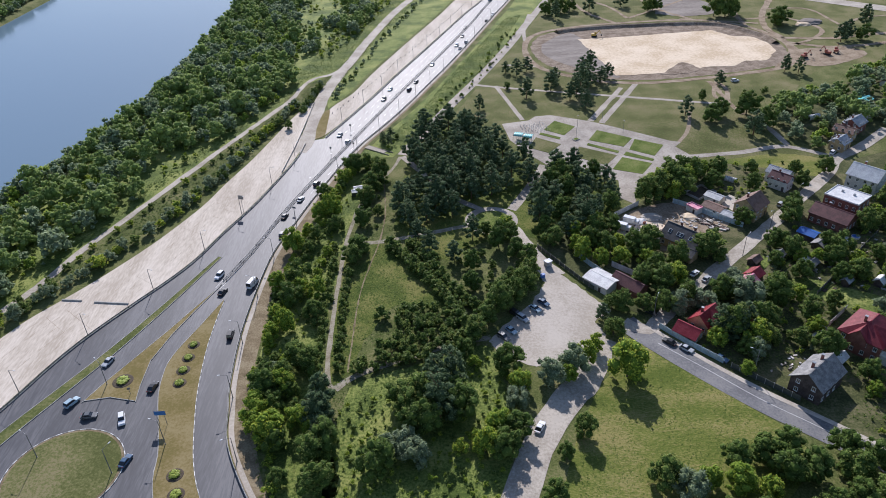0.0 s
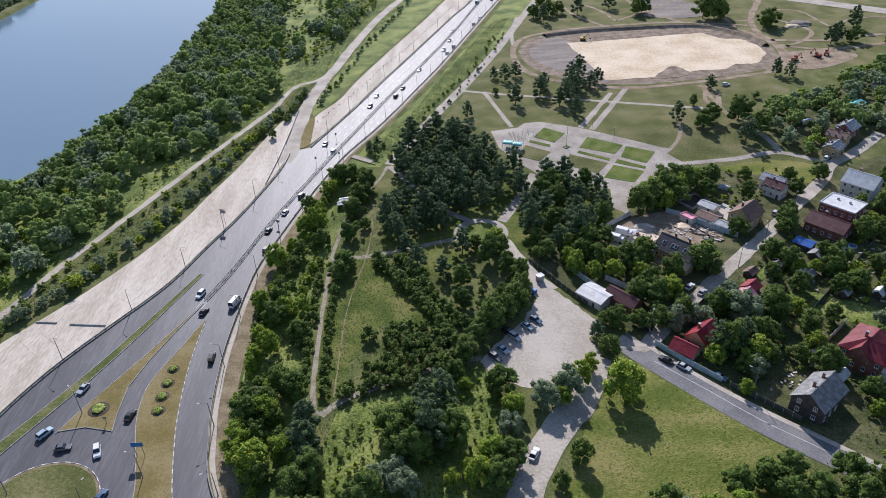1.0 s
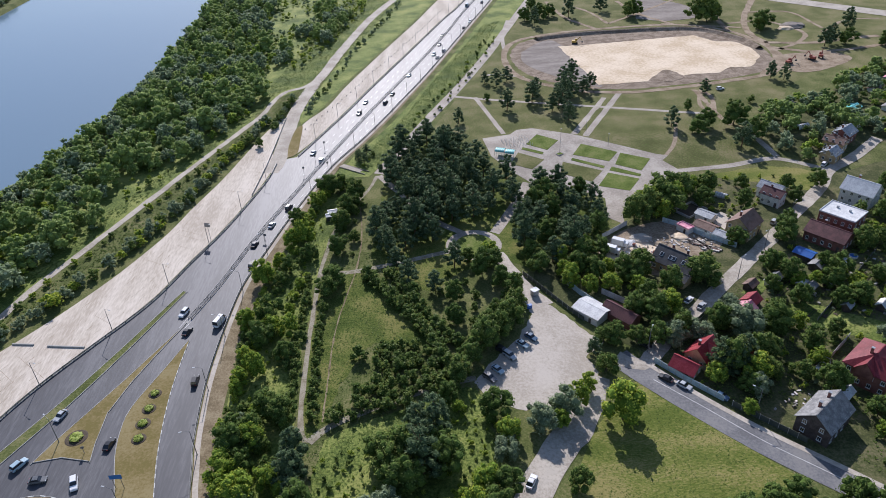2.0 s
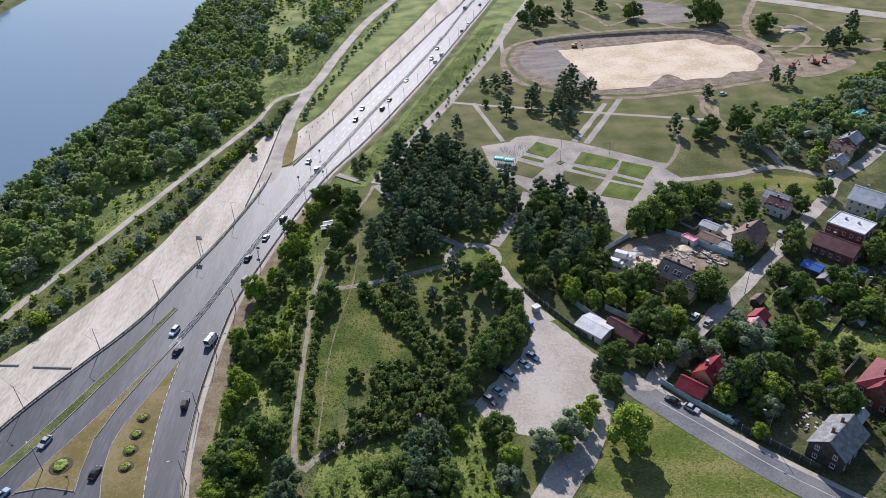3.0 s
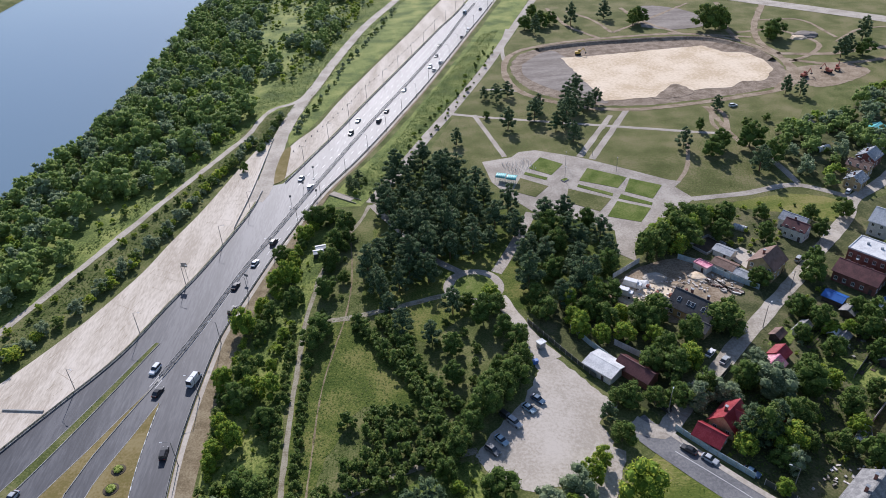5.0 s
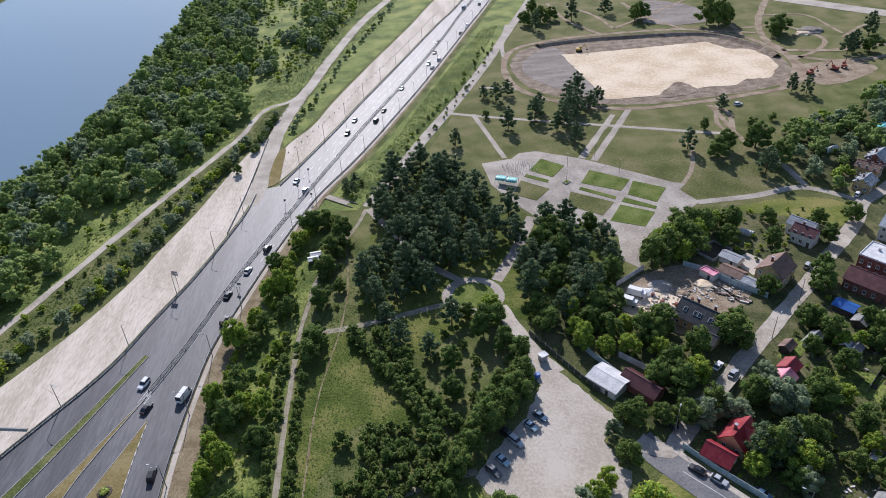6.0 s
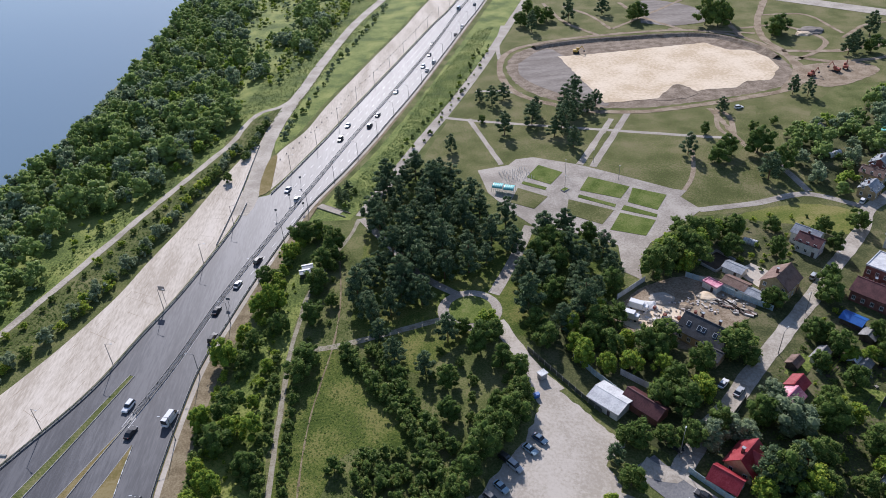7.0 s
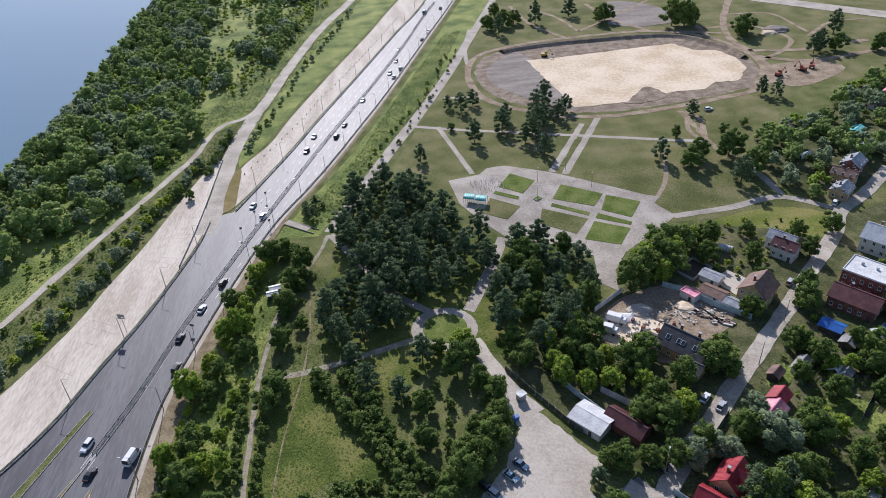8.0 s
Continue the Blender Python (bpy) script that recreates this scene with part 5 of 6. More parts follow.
# Joints between the slabs.
def slab_joints(name, left, right, n, rows):
    root = tagged(new(name), "dark open joints between concrete slabs", "joints", "", "structure")
    a, b = resample(left, n), resample(right, n)
    v, f = [], []
    rng = random.Random(len(left))

    def line(p, q, w):
        dx, dy = q[0] - p[0], q[1] - p[1]
        m = math.hypot(dx, dy) or 1
        nx, ny = -dy / m * w, dx / m * w
        i = len(v)
        for c, s in ((p, 1), (q, 1), (q, -1), (p, -1)):
            v.append((c[0] + nx * s, c[1] + ny * s, ground_z(*c) + 0.047))
        f.append((i, i + 1, i + 2, i + 3))
    for p, q in zip(a, b):
        if rng.random() < 0.2:
            u0, u1 = rng.uniform(0, .5), rng.uniform(.55, 1)
            line((p[0] + (q[0] - p[0]) * u0, p[1] + (q[1] - p[1]) * u0), (p[0] + (q[0] - p[0]) * u1, p[1] + (q[1] - p[1]) * u1), 0.05)
    for r in range(1, rows):
        u = r / rows
        for k in range(n - 1):
            if rng.random() < 0.3:
                line((a[k][0] + (b[k][0] - a[k][0]) * u, a[k][1] + (b[k][1] - a[k][1]) * u), (a[k + 1][0] + (b[k + 1][0] - a[k + 1][0]) * u, a[k + 1][1] + (b[k + 1][1] - a[k + 1][1]) * u), 0.05)
    o = obj("joint_lines", v, f, M_DIRT, root)
    o["kind"] = "stuff"


slab_joints("slab_joints_south", curve(CONC_L, 4), CONC_R, 90, 6)
slab_joints("slab_joints_north", curve(CONC2_L, 4), offset(curve([(-60, 338)] + RAIL_L2[1:], 4), -1.5), 120, 4)


# Road signs.
M_SIGNBLUE = mat("sign_blue", (0.04, 0.16, 0.42), (0.06, 0.20, 0.48), rough=0.45)
M_SIGNBACK = mat("sign_back", (0.20, 0.20, 0.20), (0.28, 0.28, 0.28), rough=0.5, metal=0.4)


def road_sign(x, y, turn, high, w, h, face, label, legs=(0.0,)):
    root = tagged(new("road_sign"), label, "road sign")
    root.matrix_basis = pose(x, y, ground_z(x, y), 0, 0, turn)
    for dx in legs:
        bm = bmesh.new()
        rod(bm, (dx, 0, 0), (dx, 0, high), 0.08, 0.07, 6)
        part("post", bm, M_POLE, root)
    box("board", (0, -0.12, high - h / 2), (w, 0.06, h), face, root, bevel=0.02)
    box("board_frame", (0, -0.07, high - h / 2), (w + 0.1, 0.04, h + 0.1), M_SIGNBACK, root)


road_sign(-84.6, 265.5, -15, 7.5, 2.2, 1.7, M_SIGNBACK, "grey roadside sign seen from its back")
road_sign(-81.2, 147.5, 0, 5.2, 3.0, 1.4, M_SIGNBLUE, "blue direction sign on the traffic island", (-1.0, 1.0))
road_sign(-63, 262, 160, 3.2, 1.4, 0.9, M_SIGNBLUE, "small blue sign at the guard rail")
road_sign(-94.5, 160, 20, 2.6, 0.7, 0.7, M_SIGNBACK, "small round sign on the island")
for x, y in ((-50, 330), (-43.5, 322), (-47, 345), (-54, 318)):
    road_sign(x, y, 20, 4.0, 0.8, 0.9, M_SIGNBACK, "small crossing sign on a thin post")

# Flower beds on the islands.
M_BOX = mat("clipped_shrub", (0.20, 0.28, 0.03), (0.30, 0.38, 0.05), (0.38, 0.42, 0.08), scale=1.0, fine=4.0, rough=0.7, bump=0.1, translucent=0.2)
for k, (x, y, r) in enumerate(((-82, 180.5, 1.9), (-82, 174.5, 2.0), (-82, 169, 2.1), (-81.5, 163.5, 2.0), (-98.6, 165.5, 3.0), (-73, 130, 2.2), (-71, 124, 2.2))):
    bed = tagged(new("flower_bed"), "round dark soil bed with a clipped shrub", "flower bed", "island beds")
    bed.location = (x, y, 0.21)
    bm = bmesh.new()
    bmesh.ops.create_cone(bm, cap_ends=True, segments=24, radius1=r, radius2=r * 0.9, depth=0.12, matrix=Matrix.Translation((0, 0, 0.05)))
    part("soil", bm, M_SOIL, bed)
    rng = random.Random(k)
    me = crown_mesh("shrub", rng, [((math.cos(j) * r * .3, math.sin(j) * r * .3, 0.4), (r * 0.42, 0.5)) for j in range(0, 6)], 220, 0.13, M_BOX)
    me.materials[1] = M_BOX
    o = new("shrub", me)
    o.parent = bed


# ---- vehicles ----
M_GLASS = mat("car_glass", (0.015, 0.018, 0.022), (0.03, 0.034, 0.04), rough=0.08, spec=0.8)
M_TYRE = mat("tyre", (0.02, 0.02, 0.02), (0.035, 0.035, 0.035), rough=0.9)
M_LIGHTS = mat("headlight", (0.6, 0.6, 0.6), (0.75, 0.75, 0.75), rough=0.2)
M_REAR = mat("rear_light", (0.35, 0.02, 0.02), (0.45, 0.03, 0.03), rough=0.3)
PAINTS = {c: mat("paint_" + c, a, b, rough=0.28, spec=0.6) for c, a, b in (("white", (.72, .73, .74), (.8, .8, .8)), ("silver", (.42, .44, .46), (.5, .52, .54)), ("black", (.018, .018, .02), (.03, .03, .033)), ("blue", (.05, .10, .17), (.07, .13, .21)), ("grey", (.11, .115, .12), (.15, .155, .16)), ("paleblue", (.33, .45, .52), (.4, .52, .58)), ("red", (.35, .03, .03), (.42, .04, .04)))}


def loft(bm, sections):
    """Joins closed rings of the same number of points."""
    rings = [[bm.verts.new(p) for p in ring] for ring in sections]
    n = len(rings[0])
    for a, b in zip(rings, rings[1:]):
        for k in range(n):
            bm.faces.new((a[k], a[(k + 1) % n], b[(k + 1) % n], b[k]))
    bm.faces.new(rings[0])
    bm.faces.new(rings[-1][::-1])


def car_parts(root, paint, length=4.4, width=1.78, kind="sedan"):
    h = {"sedan": 1.45, "suv": 1.72, "van": 2.5}[kind]
    deck = {"sedan": 0.86, "suv": 1.0, "van": 1.15}[kind]
    L, W = length / 2, width / 2
    bm = bmesh.new()
    prof = [(-L, .32, .62), (-L * .97, .25, deck * .94), (-L * .6, .22, deck), (L * .35, .22, deck), (L * .9, .24, deck * .82), (L, .32, .6)]
    ring = lambda x, z0, z1, w: [(x, -w, z0), (x, -w, (z0 + z1) * .55), (x, -w * .93, z1), (x, w * .93, z1), (x, w, (z0 + z1) * .55), (x, w, z0)]
    loft(bm, [ring(x, z0, z1, W * (0.88 if abs(x) > L * .95 else 1)) for x, z0, z1 in prof])
    part("body", bm, paint, root)
    x0, x1, t0, t1 = {"sedan": (-L * .82, L * .42, -L * .42, L * .08), "suv": (-L * .93, L * .42, -L * .8, L * .1), "van": (-L * .97, L * .86, -L * .94, L * .5)}[kind]
    bm = bmesh.new()
    cab = lambda z, xa, xb, w: [(xa, -w, z), (xb, -w, z), (xb, w, z), (xa, w, z)]
    loft(bm, [cab(deck - .02, x0, x1, W * .9), cab(h - .08, t0 + (x0 - t0) * .15, t1 + (x1 - t1) * .15, W * .78)])
    part("cabin_glass", bm, M_GLASS, root, "dark tinted car windows")
    bm = bmesh.new()
    loft(bm, [cab(h - .1, t0 + (x0 - t0) * .18, t1 + (x1 - t1) * .18, W * .8), cab(h, t0, t1, W * .7)])
    if kind == "van":
        add_box(bm, -L * .25, 0, (deck + h) / 2 - .1, L * 1.35, W * 1.84, h - deck - .35)
    part("roof", bm, paint, root)
    for sx in (-L * .6, L * .62):
        for sy in (-W * .92, W * .92):
            bm = bmesh.new()
            rod(bm, (sx, sy - .1, .31), (sx, sy + .1, .31), .31, .31, 12)
            wheel = part("wheel", bm, M_TYRE, root)
            bm = bmesh.new()
            rod(bm, (sx, sy - .115, .31), (sx, sy + .115, .31), .18, .18, 8)
            part("rim", bm, M_STEEL, wheel)
    for sy in (-W * .68, W * .68):
        box("headlight", (L * .965, sy, .66), (.12, .36, .16), M_LIGHTS, root)
        box("rear_light", (-L * .975, sy, .72), (.1, .34, .16), M_REAR, root)


FIRST = {}


def car(x, y, heading, paint, kind="sedan", group="traffic", where="on the highway"):
    words = {"sedan": "saloon car", "suv": "tall estate car", "van": "passenger van"}[kind]
    m = pose(x, y, ground_z(x, y) + 0.085, 0, 0, heading)
    key = (paint, kind)
    if key not in FIRST:
        root = new("van" if kind == "van" else "car")
        car_parts(root, PAINTS[paint], {"sedan": 4.4, "suv": 4.6, "van": 5.9}[kind], 2.0 if kind == "van" else 1.8, kind)
        FIRST[key] = root
        root.matrix_basis = m
    else:
        root = copy_thing(FIRST[key], m)
    return tagged(root, f"{paint} {words} {where}", "van" if kind == "van" else "car", group)


def heading(line, x, y):
    best = min(along(line, 2.0), key=lambda q: (q[0] - x) ** 2 + (q[1] - y) ** 2)
    return math.degrees(best[2])


COLOURS = ["white", "silver", "black", "white", "grey", "black", "white", "blue", "silver", "black"]
TRAFFIC = [(-106, 174, "silver", "sedan", 0), (-83, 218, "white", "suv", 0), (-79.5, 208, "black", "sedan", 1), (-70, 212, "white", "van", 1), (-65, 245, "black", "suv", 1), (-66.5, 259, "black", "sedan", 1), (-62, 273, "white", "sedan", 1), (-57, 287, "black", "suv", 1), (-52, 340, "white", "sedan", 0), (-47, 331, "white", "suv", 1), (-32, 388, "black", "suv", 0), (-29, 404, "white", "sedan", 0), (-18, 402, "black", "suv", 1), (-14, 415, "black", "sedan", 1)]
for k, (x, y) in enumerate(((13, 485), (15, 478), (18, 506), (20, 492), (21, 528), (38, 545), (44, 561), (59, 618), (-4, 446))):
    TRAFFIC.append((x, y, COLOURS[k], "suv" if k % 3 == 0 else "sedan", k % 2))
for x, y, p, k, d in TRAFFIC:
    car(x, y, heading(med, x, y) + (180 if d == 0 else 0), p, k)
car(46, 609, heading(med, 46, 609), "paleblue", "van")
for x, y, a, p, k in ((-109.9, 157.2, 60, "paleblue", "suv"), (-102.9, 151.7, 5, "grey", "sedan"), (-93.2, 149.7, -70, "white", "suv"), (-88.7, 162, 80, "black", "sedan"), (-87, 135, 75, "blue", "sedan"), (-120, 128, 60, "white", "van"), (-71.5, 184.5, 92, "black", "suv")):
    car(x, y, a, p, k, where="at the roundabout")
for k, (x, y) in enumerate(((16.5, 180.3), (20.8, 186), (25.4, 190.9), (13.8, 177.2), (28.6, 194.2), (19, 188.5))):
    car(x, y, -53 + (k * 37) % 9, ["paleblue", "silver", "paleblue", "grey", "blue", "black"][k], "suv" if k % 2 else "sedan", "parked cars", "parked under trees at the lot")
for x, y, a, p, k in ((68.6, 171.5, -47, "silver", "sedan"), (64.5, 175, 133, "black", "sedan"), (77.3, 166.5, -47, "blue", "sedan"), (84, 210.5, 43, "white", "sedan"), (87, 207, 43, "silver", "sedan"), (19.6, 140, 60, "white", "sedan"), (177.5, 301, 45, "white", "suv"), (63, 190, -50, "black", "sedan"), (134, 256, 43, "silver", "suv")):
    car(x, y, a, p, k, "village cars", "in the village street")

# ---- buildings ----
def corrugated(name, *c, pitch=0.35):
    return mat(name, *c, scale=0.5, fine=3.0, rough=0.5, bump=0.01, spec=0.4)


M_REDROOF = corrugated("red_metal_roof", (0.27, 0.02, 0.03), (0.34, 0.035, 0.045), (0.40, 0.06, 0.07))
M_CRIMSON = corrugated("crimson_metal_roof", (0.15, 0.015, 0.022), (0.20, 0.024, 0.032), (0.26, 0.04, 0.05))
M_MAROON = corrugated("maroon_roof", (0.07, 0.025, 0.025), (0.105, 0.036, 0.036), (0.14, 0.052, 0.05))
M_SLATE = mat("weathered_slate", (0.13, 0.13, 0.13), (0.21, 0.205, 0.2), (0.29, 0.285, 0.275), scale=0.6, fine=3.0, rough=0.8, bump=0.02)
M_DARKROOF = mat("dark_shingles", (0.03, 0.032, 0.036), (0.05, 0.052, 0.058), (0.075, 0.077, 0.082), scale=0.6, fine=4.0, rough=0.75, bump=0.01)
M_BROWNROOF = mat("brown_tiles", (0.12, 0.065, 0.045), (0.17, 0.10, 0.075), (0.21, 0.13, 0.10), scale=0.6, fine=4.0, rough=0.75, bump=0.02)
M_WHITEROOF = mat("pale_sheet_roof", (0.50, 0.50, 0.50), (0.62, 0.62, 0.61), (0.72, 0.72, 0.70), scale=0.4, fine=2.0, rough=0.5)
M_GREYROOF = mat("grey_sheet_roof", (0.22, 0.24, 0.26), (0.30, 0.32, 0.345), (0.40, 0.42, 0.44), scale=0.4, fine=2.0, rough=0.45, metal=0.2)
M_PINKROOF = mat("pink_sheet_roof", (0.55, 0.16, 0.24), (0.66, 0.25, 0.33), (0.75, 0.42, 0.46), scale=0.4, fine=2.0, rough=0.5)
M_BLUEROOF = mat("blue_sheet_roof", (0.02, 0.10, 0.36), (0.03, 0.15, 0.46), rough=0.4, scale=0.5)
M_TURQ = mat("turquoise_plastic", (0.10, 0.48, 0.46), (0.17, 0.60, 0.57), (0.30, 0.70, 0.66), rough=0.3, scale=0.4)
M_BRICKRED = mat("red_brick", (0.16, 0.06, 0.045), (0.22, 0.085, 0.065), (0.28, 0.125, 0.095), scale=0.6, fine=5.0, rough=0.9, bump=0.01)
M_BRICKTAN = mat("tan_brick", (0.34, 0.24, 0.12), (0.43, 0.31, 0.17), (0.50, 0.38, 0.22), scale=0.6, fine=5.0, rough=0.9, bump=0.01)
M_PLASTER = mat("pale_plaster", (0.52, 0.50, 0.46), (0.62, 0.60, 0.56), (0.70, 0.68, 0.64), scale=0.4, fine=3.0, rough=0.9)
M_OLDWOOD = mat("dark_boards", (0.045, 0.033, 0.03), (0.075, 0.055, 0.05), (0.11, 0.085, 0.075), scale=0.7, fine=5.0, rough=0.9, bump=0.02)
M_FRAMEW = mat("white_frame", (0.62, 0.62, 0.60), (0.74, 0.74, 0.72), rough=0.6)
M_FENCEBLUE = mat("pale_blue_fence", (0.28, 0.38, 0.42), (0.36, 0.47, 0.50), (0.45, 0.55, 0.57), scale=0.6, fine=3.0, rough=0.6)
M_FENCEW = mat("concrete_fence", (0.40, 0.40, 0.385), (0.52, 0.515, 0.50), (0.60, 0.595, 0.57), scale=0.5, fine=3.0, rough=0.85)
M_FENCEDARK = mat("dark_fence", (0.05, 0.06, 0.05), (0.08, 0.09, 0.075), scale=0.6, fine=3.0, rough=0.8)


def window(parent, x, y, z, turn, w=1.0, h=1.3):
    """A window with a frame, panes and a sill, facing along -y before its turn."""
    win = new("window")
    win.parent = parent
    win.matrix_basis = pose(x, y, z, 0, 0, turn)
    bm = bmesh.new()
    for dx, dz, sx, sz in ((-w / 2, 0, .12, h + .12), (w / 2, 0, .12, h + .12), (0, h / 2, w + .12, .12), (0, -h / 2, w + .12, .12), (0, 0, .07, h)):
        add_box(bm, dx, -0.03, dz, sx, 0.1, sz)
    part("frame", bm, M_FRAMEW, win)
    box("pane", (0, 0.0, 0), (w, 0.04, h), M_GLASS, win)
    box("sill", (0, -0.1, -h / 2 - 0.08), (w + 0.25, 0.2, 0.06), M_FRAMEW, win)


def house(x, y, turn, length, depth, eave, ridge, wall, roof, label, storeys=1, hip=0.0, chimneys=1, name="house", flat=False, over=0.5, ribs=0.0):
    """A house with walls, a pitched or flat roof, windows on every side, a door and chimneys. Its ridge runs along x."""
    root = tagged(new(name), label, name.replace("_", " "), "village houses" if name == "house" else "village sheds")
    root.matrix_basis = pose(x, y, ground_z(x, y), 0, 0, turn)
    L, D = length / 2, depth / 2
    bm = bmesh.new()
    for cx, cy, sx, sy in ((0, -D + .15, length, .3), (0, D - .15, length, .3), (-L + .15, 0, .3, depth - .6), (L - .15, 0, .3, depth - .6)):
        add_box(bm, cx, cy, eave / 2 - .3, sx, sy, eave + .6)
    if not flat and not hip:
        for sx in (-L + .15, L - .15):
            a = [bm.verts.new((sx + d, w, z)) for d in (-.15, .15) for w, z in ((-D, eave), (D, eave), (0, ridge - .12))]
            for q in ((0, 1, 2), (3, 5, 4), (0, 3, 4, 1), (1, 4, 5, 2), (2, 5, 3, 0)):
                bm.faces.new([a[j] for j in q])
    part("wall", bm, wall, root)
    if flat:
        box("roof", (0, 0, eave + .12), (length + .3, depth + .3, .24), roof, root, bevel=.04)
        bm = bmesh.new()
        for cx, cy, sx, sy in ((0, -D, length + .4, .25), (0, D, length + .4, .25), (-L, 0, .25, depth), (L, 0, .25, depth)):
            add_box(bm, cx, cy, eave + .38, sx, sy, .3)
        part("parapet", bm, roof, root)
        for k in range(2 if name == "house" else 0):
            box("roof_vent", (-L * .4 + k * L * .7, D * .2, eave + .6), (.8, .8, .8), M_GREYROOF, root, bevel=.05)
    else:
        slope = (ridge - eave) / D
        ez, ey, ex = eave - over * slope, D + over, L + over
        hx = ex - hip * depth / 2 if hip else ex
        for s in (-1, 1):
            bm = bmesh.new()
            lo = [(-ex, s * ey, ez), (ex, s * ey, ez), (hx, 0, ridge), (-hx, 0, ridge)]
            a = [bm.verts.new(q) for q in lo] + [bm.verts.new((q[0], q[1], q[2] + .16)) for q in lo]
            for q in ((0, 1, 2, 3), (7, 6, 5, 4), (0, 4, 5, 1), (1, 5, 6, 2), (2, 6, 7, 3), (3, 7, 4, 0)):
                bm.faces.new([a[j] for j in q])
            slab = part("roof_slope", bm, roof, root)
            if ribs:
                v, f = [], []
                n = int(2 * ex / ribs)
                for k in range(n + 1):
                    rx = -ex + .04 + (2 * ex - .08) * k / n
                    top = ridge - max(0, abs(rx) - hx) * (ridge - ez) / max(ex - hx, .01) if hip else ridge
                    u = (top - ez) / (ridge - ez)
                    b = len(v)
                    for dx in (-.035, .035):
                        v += [(rx + dx, s * ey, ez + .16), (rx + dx, s * ey * (1 - u), top + .16), (rx + dx, s * ey * (1 - u), top + .21), (rx + dx, s * ey, ez + .21)]
                    f += [(b, b + 1, b + 2, b + 3), (b + 4, b + 7, b + 6, b + 5), (b + 3, b + 2, b + 6, b + 7)]
                o = obj("seam", v, f, roof, slab)
                o["kind"] = "stuff"
        if hip:
            for s in (-1, 1):
                bm = bmesh.new()
                lo = [(s * ex, -ey, ez), (s * ex, ey, ez), (s * hx, 0, ridge)]
                a = [bm.verts.new(q) for q in lo] + [bm.verts.new((q[0], q[1], q[2] + .16)) for q in lo]
                for q in ((0, 1, 2), (5, 4, 3), (0, 3, 4, 1), (1, 4, 5, 2), (2, 5, 3, 0)):
                    bm.faces.new([a[j] for j in q])
                part("roof_hip", bm, roof, root)
        box("ridge_cap", (0, 0, ridge + .17), (2 * hx, .3, .1), roof, root)
        for k in range(chimneys if name == "house" else 0):
            cx = -L * .35 + k * L * .8
            ch = box("chimney", (cx, D * .25, ridge + .1), (.65, .65, 1.9), M_BRICKRED, root)
            box("cap", (cx, D * .25, ridge + 1.1), (.85, .85, .14), M_GREYROOF, ch)
    if name != "house":
        box("door", (L * .4, -D - .02, .95), (.9, .08, 1.9), M_OLDWOOD, root)
        return root
    for st in range(storeys):
        z = 1.7 + 2.9 * st
        n = max(2, int(length / 2.6))
        for k in range(n):
            wx = -L + length * (k + .5) / n
            if st == 0 and k == n - 1:
                box("door", (wx, -D - .03, 1.05), (1.0, .1, 2.1), M_OLDWOOD, root)
            else:
                window(root, wx, -D - .01, z, 0)
            window(root, wx, D + .01, z, 180)
        n = max(2, int(depth / 3))
        for k in range(n):
            wy = -D + depth * (k + .5) / n
            window(root, -L - .01, wy, z, -90)
            window(root, L + .01, wy, z, 90)
    return root


def cross_gable(root, cx, cy, wide, deep, eave, top, wall, roof, turn=0.0):
    """A gabled bay that stands out of a roof, facing along -y before its turn."""
    bay = new("gable")
    bay.parent = root
    bay.matrix_basis = pose(cx, cy, 0, 0, 0, turn)
    w = wide / 2
    bm = bmesh.new()
    a = [bm.verts.new((x, y, z)) for y in (-deep / 2, deep / 2) for x, z in ((-w, eave - 2.2), (w, eave - 2.2), (w, eave), (0, top), (-w, eave))]
    for q in ((0, 1, 2, 3, 4), (9, 8, 7, 6, 5), (0, 5, 6, 1), (1, 6, 7, 2), (4, 9, 5, 0)):
        bm.faces.new([a[j] for j in q])
    part("gable_wall", bm, wall, bay)
    run = math.hypot(w, top - eave)
    for s in (-1, 1):
        bm = bmesh.new()
        m = Matrix.Translation((s * (w + .2) / 2, -.15, (eave + top) / 2 - .02)) @ Matrix.Rotation(s * math.atan2(top - eave, w), 4, "Y") @ Matrix.Diagonal((run + .5, deep + .5, .14, 1))
        bmesh.ops.create_cube(bm, size=1.0, matrix=m)
        part("gable_roof", bm, roof, bay)
    return bay


red_house = house(77.8, 182.4, 40, 8.2, 7.2, 3.2, 6.6, M_BRICKTAN, M_REDROOF, "brick house under a bright red metal roof", 1, ribs=.5)
house(71.0, 177.6, -47, 7.0, 5.4, 2.6, 4.6, M_BRICKTAN, M_REDROOF, "low red-roofed wing beside the street", 1, chimneys=0, ribs=.5)
house(98.8, 153.6, 37, 12.6, 8.8, 5.2, 8.6, M_OLDWOOD, M_SLATE, "old dark board house with grey slate roof", 2, chimneys=2)
cross_gable(red_house, 0.6, -2.4, 4.2, 5.0, 3.9, 6.2, M_BRICKTAN, M_REDROOF)
manor = house(122.5, 170.5, 38, 14, 12, 6.2, 10, M_BRICKRED, M_CRIMSON, "two-storey brick house with dark red hipped roof", 2, hip=.8, ribs=.6)
cross_gable(manor, -2.6, -4.4, 5.2, 6.0, 6.4, 9.4, M_BRICKRED, M_CRIMSON)
cross_gable(manor, -5.2, 0.5, 5.0, 5.0, 6.4, 9.2, M_BRICKRED, M_CRIMSON, -90)
box("porch", (-3.0, -7.4, 1.5), (6.0, 3.0, 3.0), M_PLASTER, manor, "cream plastered porch", bevel=.05)
